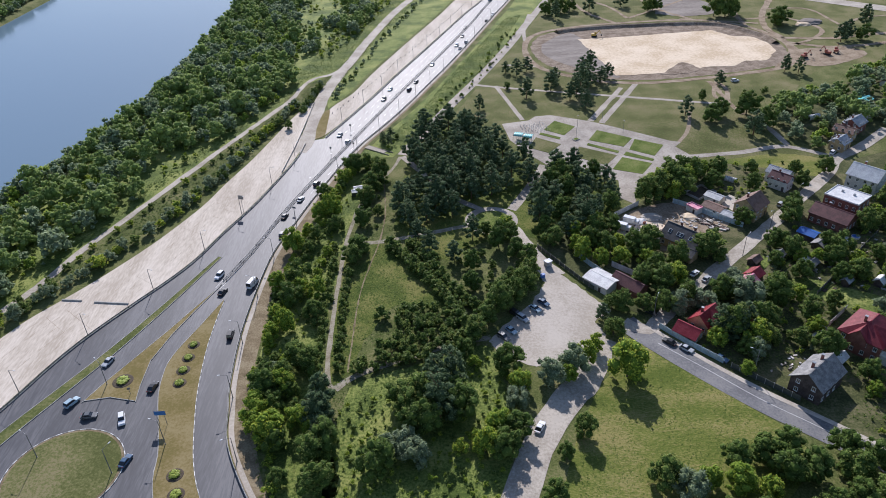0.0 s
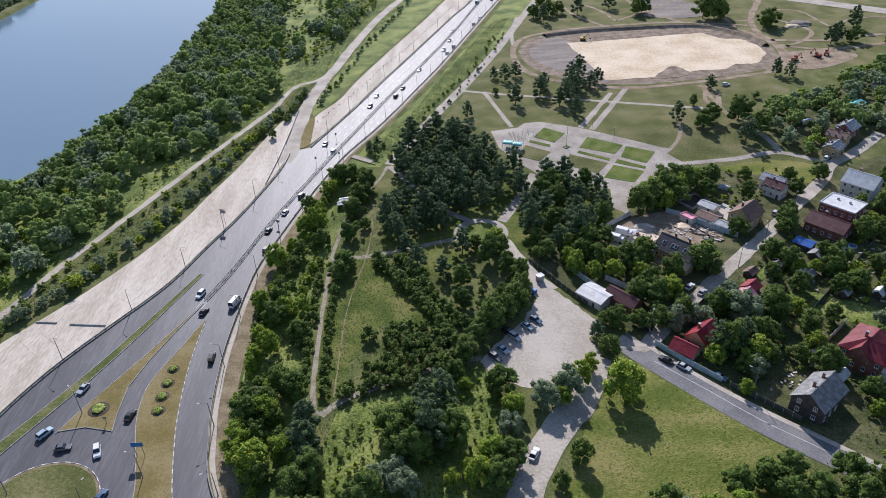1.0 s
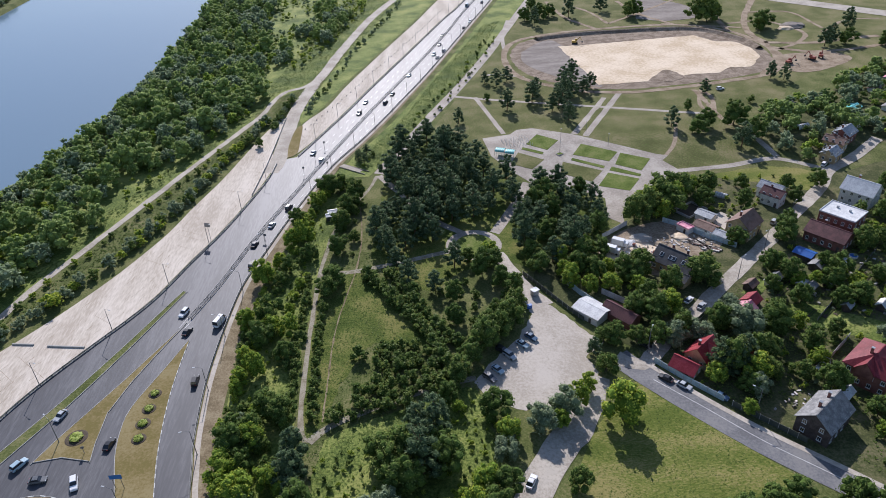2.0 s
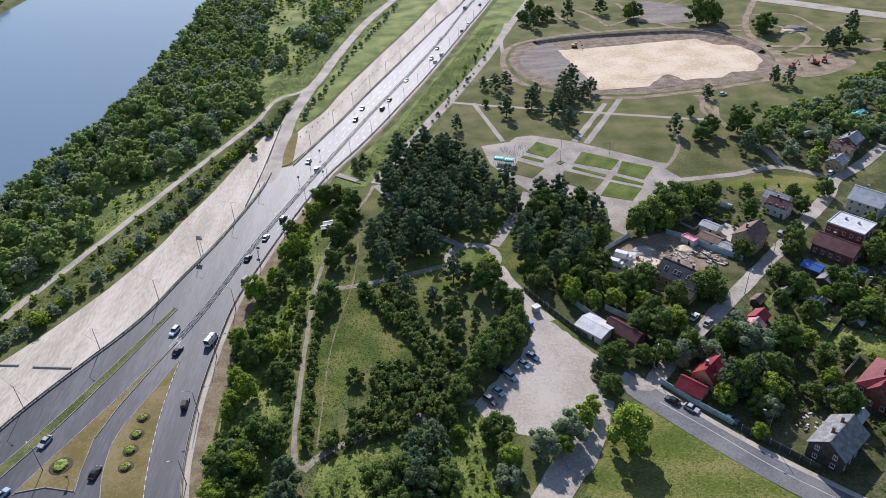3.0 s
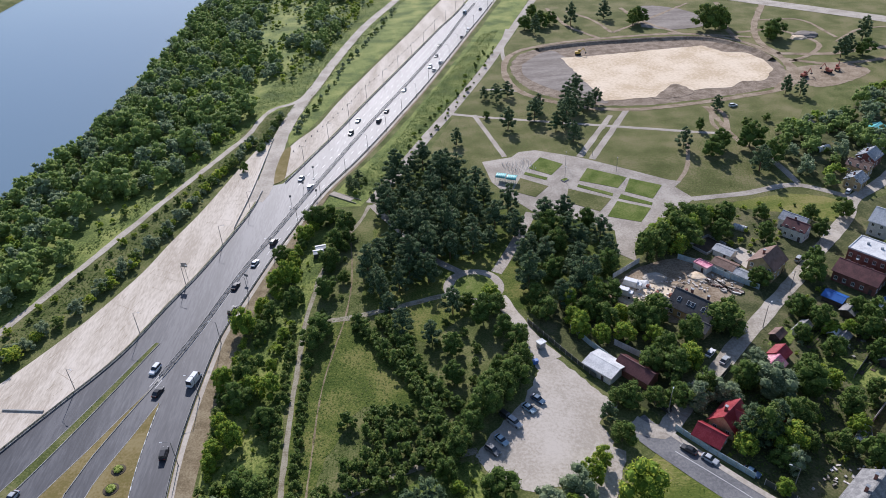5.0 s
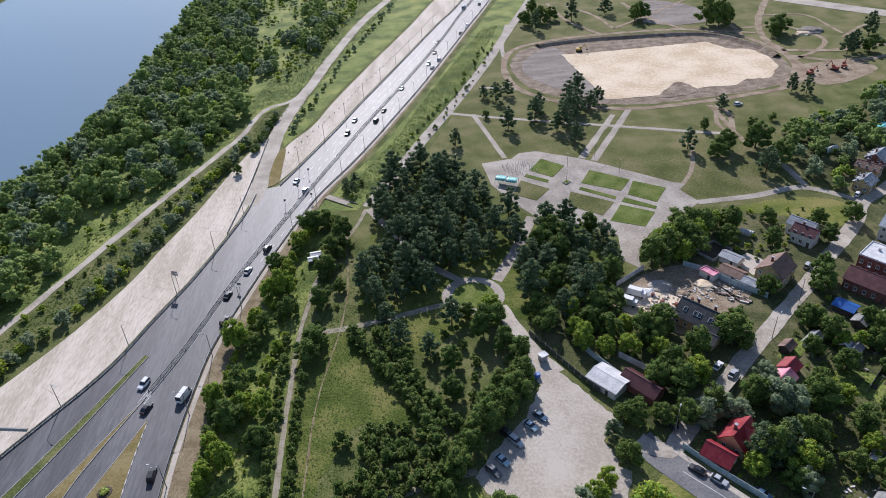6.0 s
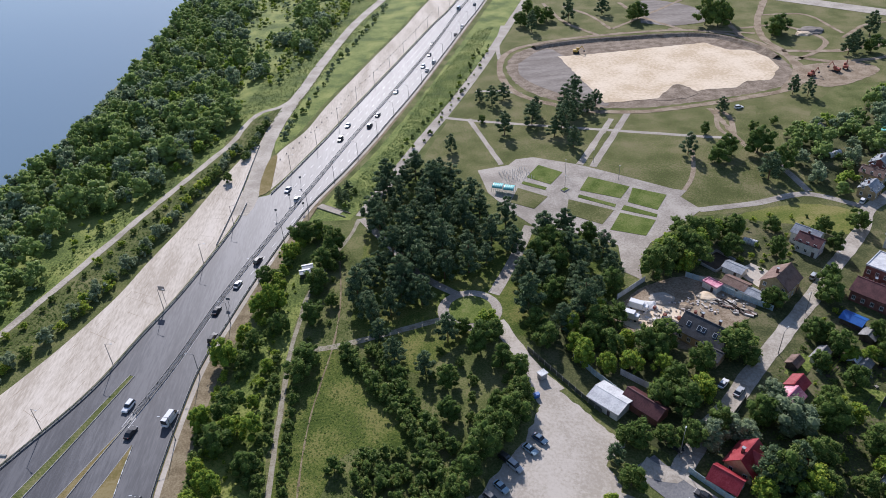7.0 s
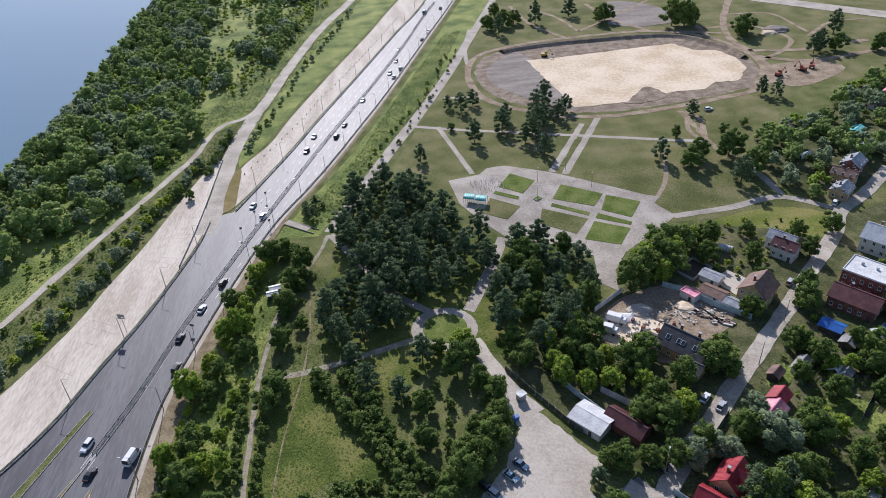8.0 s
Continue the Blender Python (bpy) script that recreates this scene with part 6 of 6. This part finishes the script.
box("balcony_band", (0, -6.1, 3.5), (13.6, .3, .8), M_FRAMEW, manor, "white balcony band")
house(132.0, 160, 38, 9, 7, 3.4, 5.2, M_PLASTER, M_GREYROOF, "low annex under a grey sheet roof", 1, chimneys=0, ribs=.6)
house(50.6, 206.6, -50, 9.5, 7.5, 3.0, 4.0, M_PLASTER, M_WHITEROOF, "low shed with pale sheet roof by the lot", name="shed", ribs=.7)
house(59.2, 203.5, -52, 11, 5.5, 3.0, 4.8, M_BRICKRED, M_MAROON, "long shed under a maroon roof", name="shed", ribs=.6)
new_house = house(86.0, 229.4, -50, 14, 9.5, 3.8, 7.6, M_BRICKTAN, M_DARKROOF, "new house with dark shingle roof and skylights", 1, chimneys=2)
for sx in (-4.6, -1.2, 0.2, 3.8):
    light = box("skylight", (0, 0, 0), (.9, 1.3, .12), M_GLASS, new_house, "roof window with a pale frame")
    light.matrix_basis = pose(sx, -2.6, 5.78, math.degrees(math.atan2(3.8, 4.75)), 0, 0)
    box("skylight_frame", (0, 0, -.03), (1.15, 1.55, .12), M_FRAMEW, light)
house(77.2, 234.2, -50, 6, 5, 3.0, 4.6, M_BRICKTAN, M_DARKROOF, "low dark-roofed wing of the new house", 1, chimneys=0)
house(84.5, 221.0, -50, 6, 5, 2.8, 4.4, M_BRICKTAN, M_DARKROOF, "small dark-roofed outbuilding by trees", name="shed")
house(118.8, 250.0, 40, 10, 9, 5.4, 8.8, M_BRICKTAN, M_BROWNROOF, "tan brick house with brown tiled roof", 2)
house(146.6, 240.4, -52, 14, 9, 4.2, 6.8, M_BRICKRED, M_MAROON, "long brick house under a maroon roof", 1)
house(156.6, 250.2, -52, 13, 11, 6.6, 7, M_BRICKRED, M_WHITEROOF, "brick house with a pale flat roof", 2, flat=True)
house(133.4, 231.3, -52, 6, 4.6, 2.3, 3.1, M_OLDWOOD, M_BLUEROOF, "small shed under a bright blue roof", name="shed", ribs=.5)
house(141.8, 276.5, -52, 9, 6.4, 4.6, 6.4, M_PLASTER, M_GREYROOF, "house with ribbed grey sheet roof", 1, chimneys=0, ribs=.7)
house(140.0, 271.2, -52, 8, 5.5, 4.8, 6.8, M_PLASTER, M_MAROON, "plastered house with a maroon roof", 2, chimneys=1)
house(174.2, 268.2, -52, 12, 9.5, 6, 9.6, M_PLASTER, M_WHITEROOF, "white plastered house with pale roof", 2, ribs=.7)
house(197.5, 322.5, 38, 9, 7.5, 4.4, 6.8, M_BRICKRED, M_GREYROOF, "brick house with grey sheet roof", 2, ribs=.7)
house(189.5, 315.5, -52, 9, 5.5, 4.0, 5.8, M_BRICKTAN, M_BROWNROOF, "tan brick house with brown roof", 2)
house(182.5, 305.6, 38, 7.5, 6.5, 3.8, 5.8, M_BRICKTAN, M_GREYROOF, "tan house with grey sheet roof", 2, ribs=.7)
house(99.0, 202.0, 38, 5.5, 5, 2.4, 4.0, M_PLASTER, M_PINKROOF, "garden shed with faded pink roof", name="shed", ribs=.5)
house(103.0, 206.6, 38, 5, 4.4, 2.3, 3.8, M_OLDWOOD, M_REDROOF, "garden shed with red roof", name="shed", ribs=.5)
house(90.2, 180.5, 38, 4.5, 4, 2.3, 3.8, M_OLDWOOD, M_REDROOF, "garden shed with red roof under trees", name="shed", ribs=.5)
house(98.2, 254.3, -58, 5.4, 3.2, 2.3, 2.6, M_PLASTER, M_PINKROOF, "low cabin with pink sheet roof", name="shed", flat=True)
house(105.8, 253.2, -52, 7.6, 5, 2.6, 3.6, M_PLASTER, M_BROWNROOF, "long garage under a brown roof", name="shed", chimneys=0)
house(109.2, 247.6, -52, 6, 4, 2.4, 3.2, M_PLASTER, M_GREYROOF, "garage under a pale grey roof", name="shed", chimneys=0)
house(109.2, 262.0, -52, 6.5, 4.6, 2.5, 3.4, M_PLASTER, M_GREYROOF, "garage under a grey-green roof", name="shed", chimneys=0)
for x, y, roof, l, d, lab in ((115.4, 217.3, M_SLATE, 6, 3, "grey slate garden shed"), (106.7, 215.3, M_BROWNROOF, 4, 3, "brown garden shed among trees"), (124, 213.9, M_WHITEROOF, 3.4, 2.6, "pale tin garden shed"), (142.8, 225, M_GREYROOF, 4, 3, "grey tin garden shed"), (133.1, 214.2, M_WHITEROOF, 3, 2.4, "white garden shed among beds"), (218.8, 352.7, M_TURQ, 7, 5, "cabin with turquoise roof"), (245.8, 377.9, M_MAROON, 9, 6, "far house with maroon roof"), (134.1, 223.9, M_SLATE, 4, 4, "old slate garden shed"), (143.2, 199.9, M_WHITEROOF, 4, 2.6, "pale garden shed"), (125.3, 211.8, M_SLATE, 4, 3, "slate garden shed"), (132, 200.7, M_GREYROOF, 3, 2.4, "tin garden shed"), (110, 162.6, M_WHITEROOF, 5, 2.6, "low shed behind the old house"), (210, 336, M_GREYROOF, 8, 6, "far house with grey roof"), (190, 361, M_DARKROOF, 5, 4, "dark shed in far gardens"), (238, 352, M_SLATE, 8, 6, "far house with slate roof"), (262, 392, M_PINKROOF, 7, 5, "far house with pink roof")):
    house(x, y, 38, l, d, 2.2, 3.2, M_OLDWOOD if l < 6 else M_PLASTER, roof, lab if len(lab.split()) > 3 else lab + " among gardens", name="shed")


# Greenhouses, awning, tank.
def tunnel(name, x, y, turn, length, width, high, material, label, category, posts=False):
    root = tagged(new(name), label, category)
    root.matrix_basis = pose(x, y, ground_z(x, y), 0, 0, turn)
    base = 2.2 if posts else 0.0
    v, f = [], []
    n, seg = 8, 10
    for k in range(seg + 1):
        for j in range(n + 1):
            a = math.pi * j / n
            v.append((-length / 2 + length * k / seg, math.cos(a) * width / 2, base + math.sin(a) * high))
    for k in range(seg):
        for j in range(n):
            i = k * (n + 1) + j
            f.append((i, i + 1, i + n + 2, i + n + 1))
    o = obj("vault", v, f, material, root, smooth_faces=True)
    mod = o.modifiers.new("thick", "SOLIDIFY")
    mod.thickness = 0.05
    for k in range(0, seg + 1, 2):
        bm = bmesh.new()
        xx = -length / 2 + length * k / seg
        rings = []
        for j in range(n + 1):
            a = math.pi * j / n
            rings.append([(xx + dx, math.cos(a) * (width / 2 + r), base + math.sin(a) * (high + r)) for dx, r in ((-.04, 0), (.04, 0), (.04, .07), (-.04, .07))])
        loft(bm, rings)
        part("hoop", bm, M_STEEL, root)
        if posts:
            for s in (-1, 1):
                bm = bmesh.new()
                rod(bm, (-length / 2 + length * k / seg, s * width / 2, 0), (-length / 2 + length * k / seg, s * width / 2, base), .06, .06, 6)
                part("post", bm, M_STEEL, root)
    return root


tunnel("pavilion", 36.4, 327.6, -22, 4.4, 4.2, 0.9, M_TURQ, "turquoise vaulted shelter on the park square", "shelter", True)
tunnel("pavilion", 40.8, 325.8, -22, 4.4, 4.2, 0.9, M_TURQ, "turquoise vaulted shelter on the park square", "shelter", True)
tunnel("greenhouse", 185, 337, 20, 7, 3, 2.0, M_WHITEROOF, "white film greenhouse in far gardens", "greenhouse")
tunnel("greenhouse", 122.4, 279, -40, 5, 2.6, 1.9, M_WHITEROOF, "white rounded greenhouse in a garden", "greenhouse")
tunnel("greenhouse", 110.3, 175.2, 42, 7.5, 2.6, 2.0, M_WHITEROOF, "long white greenhouse in a garden", "greenhouse")
for dx, dy in ((0, 0), (1.2, -3.1)):
    house(-38.2 - dx * .5, 278.6 + dy, 12, 3.6, 2.7, 2.0, 2.5, M_FENCEDARK, M_WHITEROOF, "small hut with a white sheet roof", name="shed", chimneys=0, over=.2)


# Fences.
def fence(points, high, material, label, panel=2.5):
    root = tagged(new("fence"), label, "fence")
    for x, y, a in along(points, panel):
        z = ground_z(x, y)
        cx, cy = x + math.cos(a) * panel / 2, y + math.sin(a) * panel / 2
        box("panel", (cx, cy, z + high / 2), (panel - .12, .08, high), material, root, turn=a)
        box("post", (x, y, z + high / 2 + .05), (.14, .16, high + .2), M_KERB, root, turn=a)
    return root


fence([(44.9, 226.5), (48.8, 219), (54, 210.5)], 2.2, M_FENCEBLUE, "pale blue panel fence behind the lot")
fence([(56.7, 218), (66.1, 208)], 2.3, M_FENCEW, "pale concrete panel fence by trees")
fence([(31.5, 229), (38.5, 217.6), (45.2, 207), (46.5, 205)], 1.6, M_FENCEDARK, "low dark fence along the lot")
fence([(65.6, 252.6), (77.6, 261.2)], 2.2, M_FENCEW, "concrete panel fence of the yard")
fence([(92, 262), (98, 257), (104, 249), (111, 242)], 2.2, M_FENCEBLUE, "pale blue fence between yard and garages")
fence([(63.5, 182.5), (69.3, 174.5), (76, 166.5)], 2.0, M_FENCEBLUE, "pale blue street fence with panels")
fence([(79, 163), (86, 155.5), (92, 149)], 1.9, M_FENCEDARK, "dark green street fence")
fence([(110.5, 171), (114, 178), (125, 187)], 2.0, M_FENCEW, "tall pale fence of a garden")
fence([(120, 196), (140, 214), (160, 232)], 1.5, M_FENCEDARK, "low dark garden fence")
fence([(79, 196), (88, 204.5)], 1.8, M_FENCEDARK, "dark street fence by gardens")


basin = tagged(new("basin"), "dark dug basin with low concrete walls", "basin")
basin.matrix_basis = pose(105.8, 269.3, ground_z(105.8, 269.3) + .05, 0, 0, 31)
box("floor", (0, 0, .06), (10.5, 7.5, .1), M_SOIL, basin)
for cx, cy, sx, sy in ((0, -3.9, 11.2, .5), (0, 3.9, 11.2, .5), (-5.4, 0, .5, 7.3), (5.4, 0, .5, 7.3)):
    box("side_wall", (cx, cy, .45), (sx, sy, .9), M_KERB, basin, bevel=.04)

# ---- works vehicles, park fittings ----
M_ORANGE = mat("machine_orange", (0.290, 0.075, 0.045), (0.360, 0.100, 0.060), rough=0.5)
M_YELLOW = mat("machine_yellow", (0.45, 0.30, 0.05), (0.55, 0.36, 0.07), rough=0.5)


def excavator(x, y, turn, paint, label):
    root = tagged(new("excavator"), label, "excavator")
    root.matrix_basis = pose(x, y, ground_z(x, y) + .15, 0, 0, turn)
    for s in (-1, 1):
        box("track", (0, s * 1.1, .45), (3.8, .55, .9), M_TYRE, root, bevel=.2)
    box("body", (-.5, 0, 1.6), (3.0, 2.5, 1.2), paint, root, bevel=.15)
    cab = box("cab", (.7, .65, 2.4), (1.4, 1.1, 1.5), paint, root, bevel=.1)
    box("windscreen", (1.42, .65, 2.5), (.05, .9, 1.0), M_GLASS, cab)
    bm = bmesh.new()
    rod(bm, (.9, -.3, 1.8), (3.2, -.3, 4.6), .28, .22, 6)
    part("boom", bm, paint, root)
    bm = bmesh.new()
    rod(bm, (3.2, -.3, 4.6), (4.8, -.3, 2.0), .2, .15, 6)
    part("stick", bm, paint, root)
    box("bucket", (4.8, -.3, 1.4), (1.0, 1.0, .9), M_DARKSTEEL, root, bevel=.15)


excavator(222.8, 428.4, 20, M_ORANGE, "orange excavator on bare dirt")
excavator(239, 433, 120, M_ORANGE, "orange excavator with raised boom")
excavator(246, 436, 60, M_ORANGE, "orange excavator parked on dirt")
excavator(107.8, 492, -10, M_YELLOW, "yellow excavator at the sand field's edge")


def truck(x, y, turn, label):
    root = tagged(new("truck"), label, "truck")
    root.matrix_basis = pose(x, y, ground_z(x, y) + .1, 0, 0, turn)
    box("cargo_box", (-.9, 0, 1.9), (4.6, 2.2, 2.3), PAINTS["white"], root, bevel=.06)
    cab = box("cab", (2.2, 0, 1.4), (1.5, 2.0, 1.8), PAINTS["white"], root, bevel=.18)
    box("windscreen", (2.96, 0, 1.75), (.05, 1.7, .7), M_GLASS, cab)
    for sx in (-2.2, 2.0):
        for sy in (-.95, .95):
            bm = bmesh.new()
            rod(bm, (sx, sy - .14, .42), (sx, sy + .14, .42), .42, .42, 12)
            part("wheel", bm, M_TYRE, root)


truck(71, 246.5, -35, "white box truck in the builder's yard")
truck(66.8, 242.3, -35, "white box truck beside the yard wall")
car(166.9, 393, 10, "white", "suv", "works cars", "beside the sports field")
car(161, 397.5, 60, "black", "suv", "works cars", "beside the sports field")


# Heaps and stacks in the yard.
def heap(x, y, r, h, material, label):
    root = tagged(new("heap"), label, "heap")
    bm = bmesh.new()
    bmesh.ops.create_icosphere(bm, subdivisions=3, radius=1.0)
    for w in bm.verts:
        k = 1 + .35 * noise.noise(w.co * 1.7 + Vector((x, y, 0)))
        w.co = Vector((w.co.x * r * k, w.co.y * r * k * .8, max(-.05, w.co.z) * h * k))
    o = part("mound", bm, material, root)
    root.location = (x, y, ground_z(x, y) + .07)


for x, y, r, h, m, lab in ((95, 250, 3.6, .8, M_SAND, "low heap of yellow building sand"), (80, 251, 4, .9, M_LOT, "low heap of rubble"), (74, 248, 3.5, 1.0, M_WHITEROOF, "heap of white building stone"), (86, 246, 2.5, .8, M_DIRT, "small heap of earth"), (262, 505, 8, 2.2, M_GRAVEL, "tall heap of grey gravel"), (255, 500, 5, 1.6, M_SAND, "heap of pale sand")):
    heap(x, y, r, h, m, lab)
rng = random.Random(77)
for k in range(14):
    x, y = 96 + k * 0.7 + rng.uniform(-1, 1), 249 - k * 0.75 + rng.uniform(-2, 2)
    st = tagged(new("plank_stack"), "stack of old boards and timber", "timber stack", "timber in the yard")
    st.matrix_basis = pose(x, y, ground_z(x, y) + .07, 0, 0, -50 + rng.uniform(-20, 20))
    for j in range(4):
        box("board", (rng.uniform(-.3, .3), (j % 2 - .5) * .7, .15 + .22 * (j // 2)), (rng.uniform(2.5, 4.0), .6, .2), [M_OLDWOOD, M_PLASTER, M_BROWNROOF, M_LOT][(k + j) % 4], st)
for x, y in ((70, 236), (74, 240), (78, 242), (82, 240), (88, 242), (73, 236.5), (76, 246)):
    st = tagged(new("pallet_stack"), "pallet of pale building blocks", "pallet", "pallets in the yard")
    st.matrix_basis = pose(x, y, ground_z(x, y) + .07, 0, 0, rng.uniform(0, 90))
    box("pallet", (0, 0, .08), (1.2, 1.0, .14), M_OLDWOOD, st)
    box("block_load", (0, 0, .65), (1.1, .9, 1.0), [M_WHITEROOF, M_PLASTER, M_BRICKRED][rng.randrange(3)], st, bevel=.04)

M_RUBBLE = mat("mixed_rubble", (0.30, 0.26, 0.22), (0.48, 0.44, 0.40), (0.62, 0.60, 0.57), scale=0.5, fine=3.0, rough=0.8, per_island=0.45)


def litter(name, label, category, poly, count, low, high, seed, keep=None):
    """Small boards, blocks and sheets lying about."""
    rng = random.Random(seed)
    xs, ys = [q[0] for q in poly], [q[1] for q in poly]
    bm = bmesh.new()
    while count > 0:
        x, y = rng.uniform(min(xs), max(xs)), rng.uniform(min(ys), max(ys))
        count -= 0.02
        if inside(x, y, poly) and (not keep or keep(x, y)):
            count -= 0.98
            a, b = rng.uniform(low, high), rng.uniform(low, high) * 0.5
            h = rng.uniform(.12, .6)
            add_box(bm, x, y, ground_z(x, y) + .06 + h / 2, a, b, h, rng.uniform(0, 3))
    return tagged(part(name, bm, M_RUBBLE), label, category, "", "stuff")


litter("yard_rubble", "pale blocks, boards and rubble strewn over the yard", "rubble", [(63, 244), (70, 251), (82, 249), (96, 252), (108, 248), (104, 240), (94, 241), (84, 243), (77, 232), (70, 232)], 190, .3, 1.5, 61)
litter("garden_clutter", "tins, boxes and sheets lying in gardens", "clutter", [(118, 206), (134, 222), (165, 240), (180, 215), (160, 180), (140, 150), (112, 148), (112, 166), (126, 186)], 120, .4, 1.7, 62, lambda x, y: garden(x, y))
litter("kerbside_clutter", "planks and barrels beside the village houses", "clutter", [(88, 160), (104, 170), (112, 166), (104, 162), (94, 158)], 26, .4, 1.5, 63)

# Lamps, posts and bins of the park; stair walls of the underpass.
for x, y in ((64, 325.3), (67, 338), (81, 345.2), (88, 330)):
    lamp = tagged(new("park_lamp"), "thin park lamp post on the square", "street lamp", "park lamps")
    lamp.location = (x, y, ground_z(x, y))
    bm = bmesh.new()
    rod(bm, (0, 0, 0), (0, 0, 6.5), .09, .06, 6)
    part("pole", bm, M_POLE, lamp)
    box("lamp_head", (0, 0, 6.55), (.5, .3, .2), M_LAMP, lamp, bevel=.04)
stake_rng = random.Random(58)
stake_bm = bmesh.new()
add_box(stake_bm, 0, 0, 0.5, 0.16, 0.16, 1.0, bevel=0.03)
STAKE = part("stake", stake_bm, M_FRAMEW)
STAKE_MESH = STAKE.data
bpy.data.objects.remove(STAKE)
stakes = tagged(new("stake_rows"), "rows of slim white stakes beside the shelters", "stakes")
for k in range(64):
    u, w = (k % 8) / 7, (k // 8) / 7
    x, y = 42 + 11 * u - 3.5 * w + stake_rng.uniform(-.5, .5), 333.5 + 2.5 * u + 9 * w + stake_rng.uniform(-.5, .5)
    o = new("stake", STAKE_MESH)
    o.parent, o.location = stakes, (x, y, ground_z(x, y) + 0.1)
planter = tagged(new("planter"), "low planted bed round the lamp post", "planter")
planter.matrix_basis = pose(64, 325.3, ground_z(64, 325.3) + .11, 0, 0, 35)
box("kerb", (0, 0, .12), (3.2, 2.4, .26), M_KERB, planter, bevel=.05)
box("turf", (0, 0, .2), (2.8, 2.0, .2), M_BEDGRASS, planter, bevel=.05)
stair = tagged(new("underpass_stair"), "stair with low concrete walls into the underpass", "stair")
a = math.atan2(315 - 325, -25 + 38)
for s in (-1.6, 1.6):
    box("side_wall", (-31.5 - math.sin(a) * s, 320 + math.cos(a) * s, .22), (15, .25, .45), M_TRAIL, stair, turn=a)
for k in range(10):
    box("step", (-37 + 1.15 * k * math.cos(a), 324.3 + 1.15 * k * math.sin(a), .32 - .03 * k), (1.1, 2.8, .3), M_LOT, stair, turn=a)
kiosk = tagged(new("kiosk"), "small grey booth at the car park entrance", "kiosk")
kiosk.matrix_basis = pose(33.6, 217.0, ground_z(33.6, 217), 0, 0, 30)
box("body", (0, 0, 1.1), (2.2, 1.8, 2.2), M_GREYROOF, kiosk, bevel=.04)
box("roof", (0, 0, 2.28), (2.6, 2.2, .16), M_GREYROOF, kiosk)
bin_ = tagged(new("waste_container"), "blue waste container at the car park", "container")
bin_.matrix_basis = pose(30.5, 209.5, ground_z(30.5, 209.5) + .06, 0, 0, 20)
box("tub", (0, 0, .65), (1.8, 1.1, 1.2), M_BLUEROOF, bin_, bevel=.08)
box("lid", (0, 0, 1.3), (1.85, 1.15, .1), M_BLUEROOF, bin_)


# Paddling pool, skylights and village lamps.
pool = tagged(new("paddling_pool"), "round blue paddling pool in a garden", "pool")
pool.location = (150.5, 229.5, ground_z(150.5, 229.5) + .05)
bm = bmesh.new()
bmesh.ops.create_cone(bm, cap_ends=True, segments=20, radius1=1.5, radius2=1.5, depth=.7, matrix=Matrix.Translation((0, 0, .35)))
part("rim", bm, M_WHITEROOF, pool)
bm = bmesh.new()
bmesh.ops.create_cone(bm, cap_ends=True, segments=20, radius1=1.25, radius2=1.25, depth=.1, matrix=Matrix.Translation((0, 0, .68)))
part("water_surface", bm, M_BLUEROOF, pool)
for x, y, a in ((84.5, 160, 150), (105, 221, 40), (140, 256, 40), (63, 187, 60), (122, 238, 220)):
    copy_thing(first_lamp, pose(x, y, ground_z(x, y), 0, 0, a))
stump_rng = random.Random(4)
for k in range(26):
    x, y = stump_rng.uniform(116, 172), stump_rng.uniform(196, 236)
    if any((x - hx) ** 2 + (y - hy) ** 2 < r * r for hx, hy, r in HOUSES):
        continue
    bed = tagged(new("vegetable_bed"), "raised garden bed with green rows", "garden bed", "garden beds")
    bed.matrix_basis = pose(x, y, ground_z(x, y) + .05, 0, 0, 38)
    box("soil", (0, 0, .08), (stump_rng.uniform(4, 8), 1.3, .2), M_SOIL, bed, bevel=.04)
    for j in (-.35, .35):
        v, f = [], []
        for q in range(22):
            qx, qs = -2 + 4 * q / 21 + stump_rng.uniform(-.08, .08), stump_rng.uniform(.12, .25)
            i = len(v)
            v += [(qx - qs, j - qs, .2), (qx + qs, j - qs, .25), (qx + qs, j + qs, .2 + qs), (qx - qs, j + qs, .2 + qs)]
            f.append((i, i + 1, i + 2, i + 3))
        o = obj("plant_row", v, f, M_WEED, bed)
        o["kind"] = "stuff"
